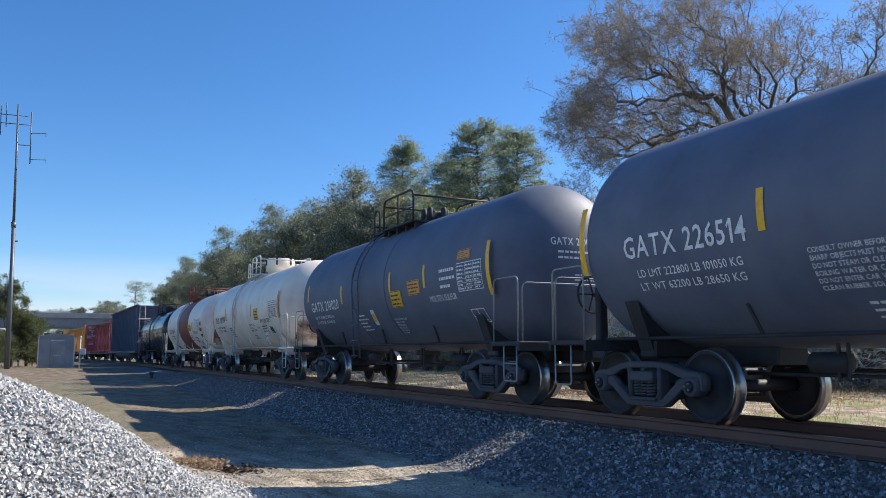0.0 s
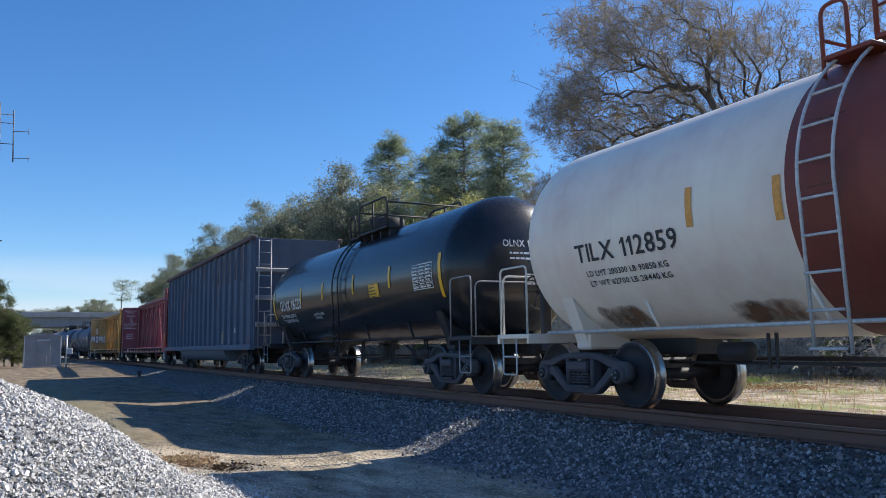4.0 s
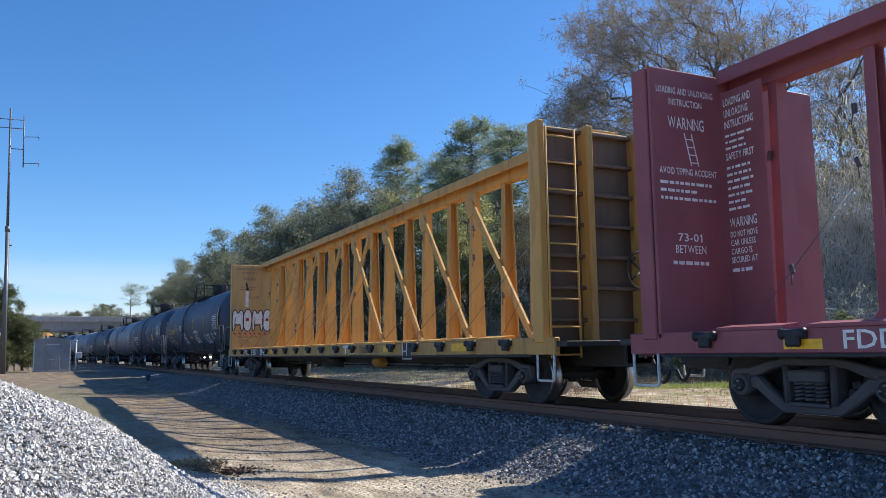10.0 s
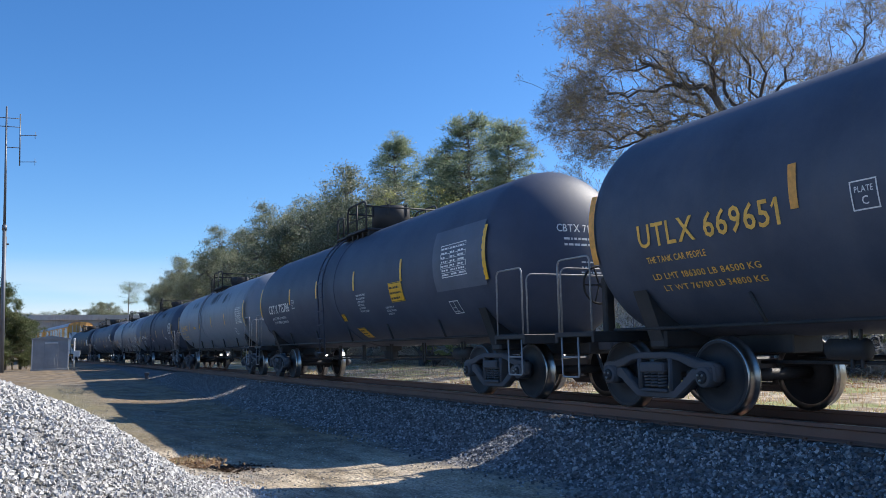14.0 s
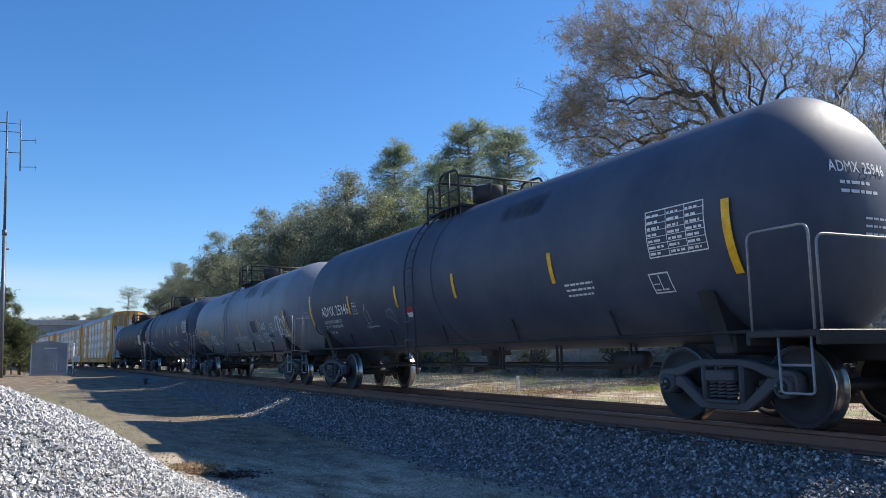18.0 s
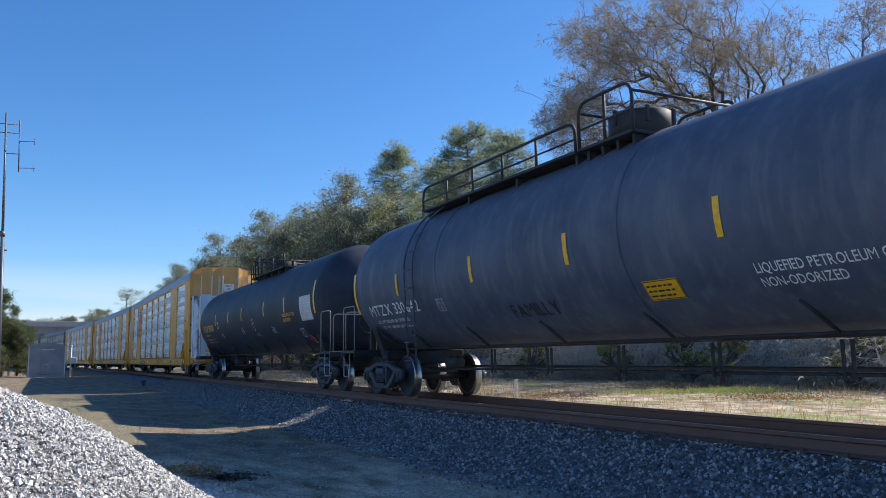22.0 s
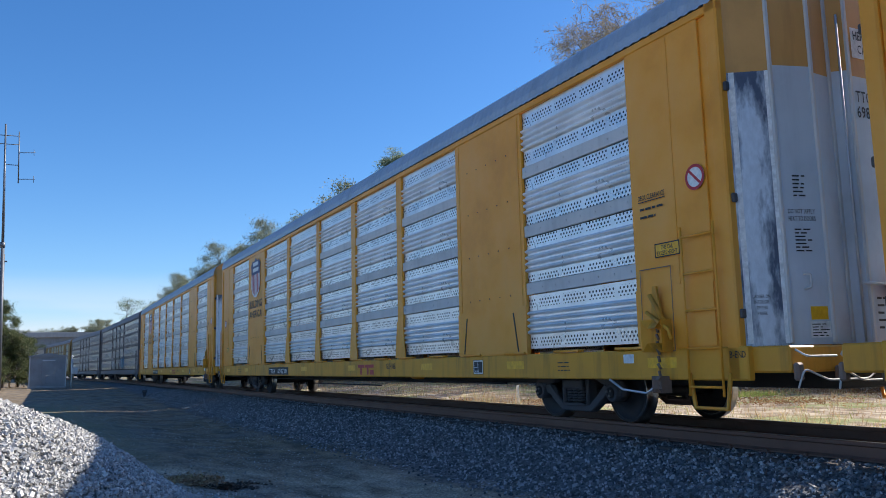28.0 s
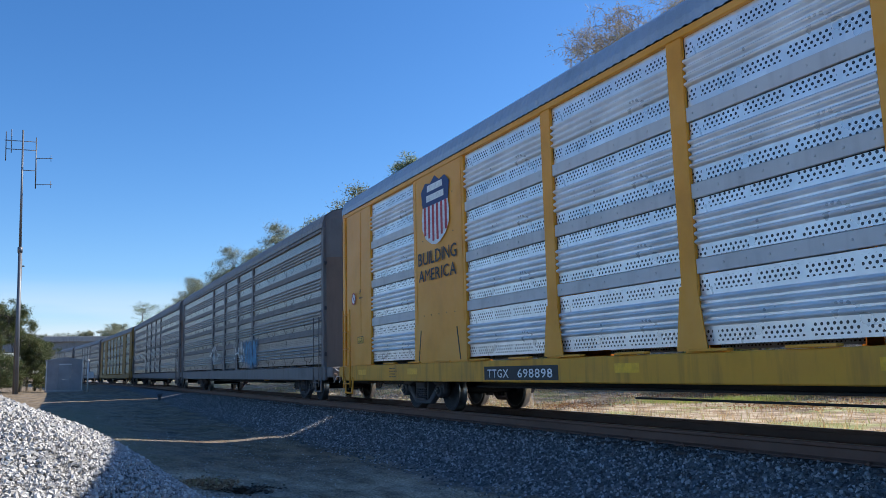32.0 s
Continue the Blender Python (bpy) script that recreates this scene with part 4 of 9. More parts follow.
    part("brake_cylinder", Mesh().turned([(-0.25, 0.09), (-0.2, 0.14), (0.2, 0.14), (0.25, 0.09)], 16, "y", (-0.55, -2.4, 0.64)).data("brake_cylinder", mat), car)
    part("air_reservoir", Mesh().turned([(-0.4, 0.09), (-0.34, 0.16), (0.34, 0.16), (0.4, 0.09)], 16, "y", (-0.5, 1.2, 0.64)).data("air_reservoir", "underframe"), car)
    part("brake_rod", Mesh().tube([(-0.3, -half + 4, 0.55), (-0.3, half - 4, 0.55)], 0.022, 6).data("brake_rod", "underframe"), car)
    return car, half


# ---- autoracks ----
def perforated(name, col, hole=(0.02, 0.02, 0.025), metal=0.55):
    """Ribbed sheet steel with rows of punched holes near its upper and lower edges."""
    mat, nt, b = nodes_of(name)
    tc, sep = nt.nodes.new("ShaderNodeTexCoord"), nt.nodes.new("ShaderNodeSeparateXYZ")
    nt.links.new(tc.outputs["Object"], sep.inputs["Vector"])

    def op(kind, a, v=0.0):
        n = nt.nodes.new("ShaderNodeMath")
        n.operation = kind
        nt.links.new(a, n.inputs[0])
        if isinstance(v, float):
            n.inputs[1].default_value = v
        else:
            nt.links.new(v, n.inputs[1])
        return n.outputs[0]

    zz = op("DIVIDE", op("ADD", sep.outputs["Z"], 10.0), 0.052)
    row = op("FLOOR", zz)
    yy = op("ADD", op("DIVIDE", sep.outputs["Y"], 0.072), op("MULTIPLY", row, 0.5))
    du = op("MULTIPLY", op("SUBTRACT", op("FRACT", yy), 0.5), 0.072)
    dv = op("MULTIPLY", op("SUBTRACT", op("FRACT", zz), 0.5), 0.052)
    d2 = op("ADD", op("MULTIPLY", du, du), op("MULTIPLY", dv, dv))
    dot = op("LESS_THAN", d2, 0.00030)
    edge = op("GREATER_THAN", op("ABSOLUTE", sep.outputs["Z"]), 0.215)
    inside = op("LESS_THAN", op("ABSOLUTE", sep.outputs["Z"]), 0.36)
    group = op("LESS_THAN", op("FRACT", op("DIVIDE", op("ADD", sep.outputs["Y"], 20.0), 0.62)), 0.88)
    hit = op("MULTIPLY", op("MULTIPLY", op("MULTIPLY", dot, edge), inside), group)
    big, run = noise_node(nt, 1.3, 5), noise_node(nt, 6.0, 4, (1, 1, 0.15))
    base = ramp(nt, big, [(0.3, tuple(c * 0.8 for c in col)), (0.7, tuple(min(1, c * 1.1) for c in col))])
    base = mix(nt, ramp(nt, run, [(0.5, grey(0)), (0.8, grey(0.25))]), base, tuple(c * 0.55 for c in col))
    base = mix(nt, hit, base, hole)
    nt.links.new(base, b.inputs["Base Color"])
    nt.links.new(op("MULTIPLY", op("SUBTRACT", hit, 1.0), -metal), b.inputs["Metallic"])
    nt.links.new(ramp(nt, noise_node(nt, 2.0, 3), [(0.3, grey(0.26)), (0.7, grey(0.34))]), b.inputs["Roughness"])
    return mat


M["perforated"] = perforated("perforated_zinc", (0.90, 0.90, 0.90), metal=0.4)
M["perforated_old"] = perforated("perforated_dull_steel", (0.33, 0.305, 0.295), metal=0.2)
M["perforated_green"] = perforated("perforated_pale_steel", (0.30, 0.31, 0.22), metal=0.3)
RACK = {}


def ribbed_panel(w, h, mat):
    """One corrugated sheet: ribs run along the car, pressed at top, middle and foot."""
    key = ("panel", round(w, 2), round(h, 2), mat)
    if key not in RACK:
        vs = [(0.0, -h / 2)]
        for k in range(4):
            z = -0.19 + 0.095 * k
            vs += [(0.0, z), (-0.022, z + 0.006), (-0.048, z + 0.020), (-0.053, z + 0.034), (-0.048, z + 0.046), (-0.022, z + 0.064), (0.0, z + 0.070)]
        vs += [(0.0, h / 2)]
        n = len(vs) - 1
        m = Mesh()
        for x, z in vs:
            m.v += [(x - 0.004, -w / 2, z), (x - 0.004, w / 2, z), (x + 0.012, w / 2, z), (x + 0.012, -w / 2, z)]
        for k in range(n):
            a, c = 4 * k, 4 * k + 4
            m.f += [(a, c, c + 1, a + 1), (a + 1, c + 1, c + 2, a + 2), (a + 2, c + 2, c + 3, a + 3), (a + 3, c + 3, c, a)]
            m.s += [False] * 4
            m.m += [0] * 4
        m.f += [(0, 1, 2, 3), (4 * n + 3, 4 * n + 2, 4 * n + 1, 4 * n)]
        m.s += [False] * 2
        m.m += [0] * 2
        RACK[key] = fix_normals(m.data("side_panel", mat))
    return RACK[key]


def rack_roof(half, mat):
    key = ("roof", mat)
    if key not in RACK:
        sect = [(-1.61, 4.82), (-1.60, 4.95), (-1.53, 5.14), (-1.32, 5.30), (-0.95, 5.40), (-0.4, 5.46), (0.4, 5.46), (0.95, 5.40), (1.32, 5.30), (1.53, 5.14), (1.60, 4.95), (1.61, 4.82)]
        m, n = Mesh(), int(2 * half / 0.042)
        for k in range(n + 1):
            y, up = -half + 2 * half * k / n, (0.013 if k % 4 < 2 else 0.0)
            for x, z in sect:
                r = math.hypot(x, z - 3.5)
                m.v.append((x * (1 + up / r), y, 3.5 + (z - 3.5) * (1 + up / r)))
        c = len(sect)
        m.f = [(k * c + j, k * c + j + 1, (k + 1) * c + j + 1, (k + 1) * c + j) for k in range(n) for j in range(c - 1)]
        m.s, m.m = [False] * len(m.f), [0] * len(m.f)
        RACK[key] = fix_normals(m.data("roof", mat))
    return RACK[key]


def shared(key, make):
    if key not in RACK:
        RACK[key] = fix_normals(make())
    return RACK[key]


# stretches along the car from its front end: end section, panel, wide plate, five panels, wide plate, panel, end section
RACK_PANELS = ((2.45, 5.0), (7.2, 9.66), (9.92, 12.4), (12.66, 15.12), (15.38, 18.0), (18.26, 20.9), (23.2, 25.75))
RACK_PLATES = ((1.16, 2.45), (5.0, 7.2), (9.66, 9.92), (12.4, 12.66), (15.12, 15.38), (18.0, 18.26), (20.9, 23.2), (25.75, 27.44))
# plan of the folded end doors: across the car, outwards
RACK_DOOR = [(-1.50, 0.0), (-1.12, 0.26), (-0.64, 0.40), (-0.30, 0.36), (-0.14, 0.50), (0.62, 0.50), (0.80, 0.38), (1.14, 0.26), (1.50, 0.0)]
RACK_ROWS = ((1.06, 1.86), (2.06, 2.74), (2.94, 3.66), (3.86, 4.72))


def autorack(label, front, rear, frame="rack_yellow", sheet="perforated", band="zinc_band", roof="roof_sheet", door="zinc", small=True, ribbed_all=False):
    car, half = start_car("autorack_car", label, front, rear, 4.55, 4.55, 0.42)
    end = half - 0.85
    part("roof", shared(("r", roof), lambda: rack_roof(end, roof)), car, label="ribbed sheet metal roof")
    for s in (-1, 1):
        x0, x1 = sorted((s * 1.50, s * 1.60))
        part("side_sill", shared(("sill", s, frame), lambda: Mesh().box(x0, x1, -half + 0.75, half - 0.75, 0.62, 0.98, 0.015).data("side_sill", "rack_sill" if frame == "rack_yellow" else frame)), car)
        part("top_rail", shared(("top", s, frame), lambda: Mesh().box(x0, x1, -end, end, 4.72, 4.82, 0.012).data("top_rail", frame)), car)
        for a, b in RACK_PLATES:
            wide = b - a > 0.5
            if wide and ribbed_all:
                continue
            def plate():
                m = Mesh()
                m.box(sorted((s * 1.53, s * 1.585))[0], sorted((s * 1.53, s * 1.585))[1], a - half, b - half, 0.96, 4.74, 0.006)
                foot = [(a - half - 0.0, 1.0), (b - half + 0.0, 1.0), (b - half, 1.7), (a - half, 1.7)]
                if not wide:
                    foot = [(a - half - 0.12, 1.0), (b - half + 0.12, 1.0), (b - half + 0.01, 1.75), (a - half - 0.01, 1.75)]
                m.prism(foot, s * 1.586, s * 1.60, 0)
                return m.data("side_plate" if wide else "side_post", frame)
            part("side_plate" if wide else "side_post", shared(("plate", s, a, frame), plate), car)
            if wide:
                for q in (0.42,) if b - a < 2.0 else (0.05, 0.95):
                    yq = a - half + (b - a) * q
                    part("plate_seam", shared(("seam", s, a, q, frame), lambda: Mesh().box(min(s * 1.585, s * 1.593), max(s * 1.585, s * 1.593), yq - 0.03, yq + 0.03, 1.72, 4.7, 0.003).data("plate_seam", frame)), car)
                if b - a > 2.0 and s < 0:
                    for q in (0.1, 0.9):
                        yq, lean = a - half + (b - a) * q, 0.12 if q < 0.5 else -0.12
                        part("plate_slot", shared(("slot", a, q), lambda: Mesh().prism([(yq, 1.02), (yq + 0.03, 1.02), (yq + 0.03 + lean, 1.62), (yq + lean, 1.62)], -1.606, -1.59, 0).data("plate_slot", "underframe")), car)
                    for row in range(4):
                        for col in range(5):
                            part("rivet", shared("rivet", lambda: Mesh().turned([(-0.008, 0.006), (0.0, 0.014)], 6, "x").data("rivet", "underframe")), car, pose(-1.587, a - half + (b - a) * (0.2 + 0.15 * col), 1.9 + 0.75 * row))
        for a, b in tuple(RACK_PANELS) + (tuple(q for q in RACK_PLATES if q[1] - q[0] > 0.5) if ribbed_all else ()):
            for z0, z1 in RACK_ROWS:
                part("side_panel", ribbed_panel(b - a - 0.02, z1 - z0, sheet), car, pose(s * 1.528, (a + b) / 2 - half, (z0 + z1) / 2, 0, 0, 0 if s < 0 else 180))
            for (_, z0), (z1, _) in zip(RACK_ROWS[:-1], RACK_ROWS[1:]):
                def strip():
                    m = Mesh().box(-0.012, 0.03, -(b - a) / 2 - 0.03, (b - a) / 2 + 0.03, z0 + 0.012, z1 - 0.012, 0.006)
                    for q in range(8):
                        yq = -(b - a) / 2 + 0.1 + (b - a - 0.2) * q / 7
                        m.box(-0.022, -0.01, yq - 0.012, yq + 0.012, (z0 + z1) / 2 - 0.012, (z0 + z1) / 2 + 0.012, 0.004)
                    return m.data("panel_rail", band)
                part("panel_rail", shared(("strip", round(b - a, 2), z0, band), strip), car, pose(s * 1.555, (a + b) / 2 - half, 0, 0, 0, 0 if s < 0 else 180))
        # tie-down pockets along the sill
        for k in range(18):
            y = -half + 2.6 + (2 * half - 5.2) * k / 17
            xa, xb = sorted((s * 1.52, s * 1.625))
            part("stake_pocket", shared(("pocket", s, frame), lambda: Mesh().box(xa, xb, -0.3, 0.3, 0.985, 1.02, 0.008).data("stake_pocket", frame)), car, pose(0, y, 0))
        for e in (-1, 1):
            lad = lambda: (lambda m: [m.tube([(s * 1.66, e * (half - 1.05), 0.55 + 0.42 * k), (s * 1.66, e * (half - 1.55), 0.55 + 0.42 * k)], 0.015, 6) for k in range(5)] and m)(Mesh()).tube([(s * 1.66, e * (half - 1.05), 0.45), (s * 1.66, e * (half - 1.05), 2.35)], 0.016, 6).tube([(s * 1.66, e * (half - 1.55), 0.45), (s * 1.66, e * (half - 1.55), 2.35)], 0.016, 6).data("side_ladder", frame)
            part("side_ladder", shared(("lad", s, e, frame), lad), car)
    # end doors: folded leaves, yellow caps above, corner posts
    for e in (-1, 1):
        y = e * end
        out = RACK_DOOR
        for k in range(8):
            (xa, ya), (xb, yb) = out[k], out[k + 1]
            low = 3.98 + 0.06 * (k % 2)
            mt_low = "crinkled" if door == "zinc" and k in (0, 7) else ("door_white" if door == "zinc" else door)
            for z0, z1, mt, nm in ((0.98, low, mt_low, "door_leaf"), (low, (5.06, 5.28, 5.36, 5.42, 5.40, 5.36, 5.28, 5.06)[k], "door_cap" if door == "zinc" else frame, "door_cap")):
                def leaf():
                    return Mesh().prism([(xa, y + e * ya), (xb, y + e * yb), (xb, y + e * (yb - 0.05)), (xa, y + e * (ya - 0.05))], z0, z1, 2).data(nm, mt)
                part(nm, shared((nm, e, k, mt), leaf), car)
            if k:
                part("door_hinge_bar", shared(("bar", e, k, door), lambda: Mesh().box(xa - 0.025, xa + 0.025, min(y + e * (ya - 0.01), y + e * (ya + 0.025)), max(y + e * (ya - 0.01), y + e * (ya + 0.025)), 1.0, 4.95, 0.008).data("door_hinge_bar", "zinc_band" if door == "zinc" else door)), car)
        part("lock_rod", shared(("rod", e), lambda: Mesh().tube([(-0.22, y + e * 0.46, 1.0), (-0.22, y + e * 0.46, 4.7)], 0.014, 8).data("lock_rod", "zinc")), car)
        for s in (-1, 1):
            xa, xb = sorted((s * 1.47, s * 1.60))
            part("corner_post", shared(("corner", e, s, frame), lambda: Mesh().box(xa, xb, min(y, y - e * 0.18), max(y, y - e * 0.18), 0.62, 4.85, 0.02).data("corner_post", frame)), car)
            xc, xd = sorted((s * 1.46, s * 1.555))
            part("corner_channel", shared(("channel", e, s, frame), lambda: Mesh().box(xc, xd, min(y - e * 0.18, y - e * 0.32), max(y - e * 0.18, y - e * 0.32), 0.66, 4.83, 0.01).data("corner_channel", frame)), car)
            for q in range(3):
                part("door_hinge", shared(("hinge", e, s, q), lambda: Mesh().box(min(s * 1.5, s * 1.57), max(s * 1.5, s * 1.57), min(y, y + e * 0.045), max(y, y + e * 0.045), 1.27 + 1.25 * q, 1.37 + 1.25 * q, 0.012).data("door_hinge", "truck")), car)
        ya, yb = sorted((y - e * 0.1, y + e * 0.56))
        part("end_sill", shared(("esill", e, frame), lambda: Mesh().box(-1.52, 1.52, ya, yb, 0.70, 0.97, 0.02).data("end_sill", "rack_sill" if frame == "rack_yellow" else frame)), car)
        part("end_grab", shared(("egrab", e), lambda: Mesh().tube(bent([(-1.45, y + e * 0.57, 0.93), (-1.4, y + e * 0.66, 0.86), (-0.95, y + e * 0.66, 0.86), (-0.9, y + e * 0.57, 0.86)], 0.05), 0.012, 6).data("end_grab", "white_rail")), car)
        part("uncoupling_lever", shared(("lever", e), lambda: Mesh().tube(bent([(-1.5, y + e * 0.62, 0.55), (-1.42, y + e * 0.64, 0.74), (-1.1, y + e * 0.66, 0.62), (-0.5, y + e * 0.66, 0.62), (-0.2, y + e * 0.64, 0.78)], 0.06), 0.011, 6).data("uncoupling_lever", "zinc_band")), car)
        part("sill_bracket", shared(("sbr", e), lambda: Mesh().box(-1.5, -1.4, min(y + e * 0.56, y + e * 0.63), max(y + e * 0.56, y + e * 0.63), 0.62, 0.8, 0.02).box(-0.9, -0.8, min(y + e * 0.56, y + e * 0.62), max(y + e * 0.56, y + e * 0.62), 0.6, 0.76, 0.02).data("sill_bracket", "old_brown")), car)
        for s in (-1, 1):
            part("sill_step", shared(("stir", e, s, frame), lambda: Mesh().tube([(s * 1.6, e * (half - 1.0), 0.7), (s * 1.6, e * (half - 1.06), 0.32), (s * 1.6, e * (half - 1.54), 0.32), (s * 1.6, e * (half - 1.6), 0.7)], 0.028, 5).data("sill_step", frame)), car)
        part("end_roof", shared(("ecap", e, frame), lambda: Mesh().prism([(-1.60, 4.80), (1.60, 4.80), (1.60, 4.95), (1.52, 5.14), (1.31, 5.30), (0.94, 5.40), (0.4, 5.455), (-0.4, 5.455), (-0.94, 5.40), (-1.31, 5.30), (-1.52, 5.14), (-1.60, 4.95)], min(y - e * 0.02, y - e * 0.12), max(y - e * 0.02, y - e * 0.12), 1).data("end_roof", "door_cap" if door == "zinc" else frame)), car)
    part("centre_sill", shared("csill", lambda: Mesh().box(-0.4, 0.4, -half + 0.6, half - 0.6, 0.5, 0.92, 0.02).data("centre_sill", "underframe")), car)
    part("deck", shared("deck", lambda: Mesh().box(-1.5, 1.5, -half + 0.9, half - 0.9, 0.90, 0.97).data("deck", "underframe")), car)
    part("upper_deck", shared("deck2", lambda: Mesh().box(-1.48, 1.48, -half + 1.2, half - 1.2, 2.85, 2.9).data("upper_deck", "underframe")), car)
    part("brake_cylinder", shared("bcyl", lambda: Mesh().turned([(-0.22, 0.07), (-0.18, 0.11), (0.18, 0.11), (0.22, 0.07)], 16, "y", (-0.8, -3.6, 0.66)).data("brake_cylinder", frame)), car)
    part("brake_rod", shared("brod", lambda: Mesh().tube([(-1.2, -8.0, 0.53), (-1.2, 7.0, 0.53)], 0.02, 6).tube([(-1.2, -2.5, 0.42), (-1.2, 2.5, 0.42)], 0.015, 6).data("brake_rod", "underframe")), car)
    return car, half


# ---- the train, front to rear ----
rng = random.Random(11)


def stripes(car, surf, rows, mat="stripe", w=0.1, h=0.46):
    """Upright reflective strips: (along, foot height)."""
    for y, z in rows:
        place(Flat().rect(-w / 2, 0, w / 2, h, 5), car, y, z, mat, surf, "reflector_strip", "yellow reflective strip")


def end_strip(car, surf, y, z=1.85, h=0.95, mat="stripe"):
    place(Flat().rect(-0.06, 0, 0.06, h, 8), car, y, z, mat, surf, "reflector_strip", "yellow reflective strip")


def data_table(car, surf, y, z, w=1.0, h=0.6, back=None, ink="letter_white"):
    if back:
        place(Flat().rect(-0.05, -0.06, w + 0.05, h + 0.06, 6), car, y, z, back, surf, "data_panel", lift=0.002)
    f = Flat().border(0, 0, w, h, 0.015)
    for k in range(1, 7):
        f.rect(0, h * k / 7, w, h * k / 7 + 0.008)
    f.rect(w * 0.36, 0, w * 0.37, h, 3).rect(w * 0.68, 0, w * 0.69, h, 3)
    f.bars(0.03, 0.02, w * 0.33, h - 0.02, 7, rng, 0.4).bars(w * 0.39, 0.02, w * 0.66, h - 0.02, 7, rng, 0.4).bars(w * 0.7, 0.02, w - 0.02, h - 0.02, 7, rng, 0.4)
    place(f, car, y, z, ink, surf, "data_table", "table of tank test dates", lift=0.005)


def stencil_box(car, surf, y, z, w=0.36, h=0.28, ink="letter_white"):
    if w <= 0.3:
        place(Flat().border(0, 0, w, h, 0.014).text("PLATE", w * 0.16, h * 0.6, w * 0.68, h * 0.2).text("C", w * 0.38, h * 0.18, w * 0.24, h * 0.28), car, y, z, ink, surf, "plate_mark")
        return
    f = Flat().border(0, 0, w, h, 0.02).rect(w * 0.45, 0.05, w * 0.5, h - 0.03, 2).rect(0.03, h * 0.45, w * 0.4, h * 0.5).bars(0.03, 0.03, w - 0.04, h * 0.3, 1, rng)
    place(f, car, y, z, ink, surf, "stencil_box")


def label_plate(car, surf, y, z, w, h, mat="stripe", ink="letter_black", rows=3):
    place(Flat().rect(0, 0, w, h, 4), car, y, z, mat, surf, "warning_label", "yellow warning label")
    place(Flat().border(0.01, 0.01, w - 0.01, h - 0.01, 0.012).bars(0.05, 0.04, w - 0.05, h - 0.04, rows, rng), car, y, z, ink, surf, "label_text", lift=0.006)


def placard(car, surf, y, z, number=None, mat="letter_white", ink="letter_black", s=0.2):
    """A diamond hazard placard in its bracket."""
    place(Flat().poly([(0, -s), (s, 0), (0, s), (-s, 0)]), car, y, z, mat, surf, "hazard_placard", "diamond hazard placard", lift=0.02)
    f = Flat()
    for a, b in (((0, -s), (s, 0)), ((s, 0), (0, s)), ((0, s), (-s, 0)), ((-s, 0), (0, -s))):
        f.stroke([(a[0] * 0.9, a[1] * 0.9), (b[0] * 0.9, b[1] * 0.9)], 0.012)
    if number:
        f.text(number, -0.12, -0.035, 0.24, 0.08)
    place(f, car, y, z, ink, surf, "placard_text", lift=0.024)


def marks(car, surf, y, z, w, name, ink, lines=(), h=0.27):
    """Reporting mark and number, with weights below: lines of (words, along, foot, width, height)."""
    place(Flat().text(name, 0, 0, w, h), car, y, z, ink, surf, "reporting_mark")
    for words, ya, za, wa, ha in lines:
        place(Flat().text(words, 0, 0, wa, ha), car, ya, za, ink, surf, "weight_stencil")


def T(c):
    return c[0], ("tank", c[2], c[3])


c0 = tank_car("dark grey tank car with white lettering on the track", -6.0, 10.67, "charcoal_tank", seams=(-2.0,), platform=(-0.9, 0.6), entry=(0.65, 1.25), ladder=0.95)
car, sf = T(c0)
marks(car, sf, 6.07, 2.08, 2.06, "GATX 226514", "letter_white", (("LD LMT 222800 LB 101050 KG", 5.9, 1.83, 1.75, 0.1), ("LT WT 63200 LB 28650 KG", 5.92, 1.67, 1.75, 0.1)))
stripes(car, sf, ((3.79, 2.15),))
end_strip(car, sf, 6.97, 1.95)
notice = Flat()
for k, words in enumerate(("CONSULT OWNER BEFORE REPAIRS", "SHARP OBJECTS MUST NOT CONTACT", "DO NOT STEAM OR CLEAN TANK", "BOILING WATER OR CAUSTIC", "DO NOT ENTER CAR WITHOUT", "CLEAN RUBBER SOLE SHOES")):
    notice.text(words, 0, 0.42 - 0.085 * k, 0.042 * len(words), 0.055)
place(notice, car, 3.3, 1.5, "letter_white", sf, "cleaning_notice")
place(Flat().bars(0, 0, 0.9, 0.3, 3, rng), car, 2.9, 1.2, "letter_white", sf)

c1 = tank_car("short dark insulated tank car with a ladder and yellow labels", 10.67, 24.55, "charcoal_tank", r=1.50, zc=2.42, seams=(1.25, -0.85), open_dome=True, dome=(-0.4, 0.4, 0.42), rails="underframe", platform=(-1.3, 0.45), entry=(0.45, 1.07), ladder=0.76)
car, sf = T(c1)
marks(car, sf, 4.62, 2.0, 2.3, "GATX 210020", "letter_white", (("LD LMT 186000 LB 84370 KG", 4.5, 1.8, 1.6, 0.08), ("LT WT 77000 LB 34930 KG", 4.5, 1.67, 1.5, 0.08)), 0.25)
stripes(car, sf, ((-1.2, 2.16), (-3.0, 2.15), (2.03, 2.1), (4.9, 2.3)))
end_strip(car, sf, -5.6)
label_plate(car, sf, -1.18, 1.85, 0.6, 0.36)
label_plate(car, sf, -2.15, 2.05, 0.62, 0.3, "orange_label")
label_plate(car, sf, -4.45, 2.55, 0.5, 0.18, "orange_label")
place(Flat().rect(0, 0, 0.22, 0.4, 4), car, 0.25, 1.52, "letter_white", sf, "white_label")
place(Flat().rect(0.02, 0.1, 0.2, 0.3, 3), car, 0.25, 1.52, "stripe", sf, "label_text", lift=0.006)
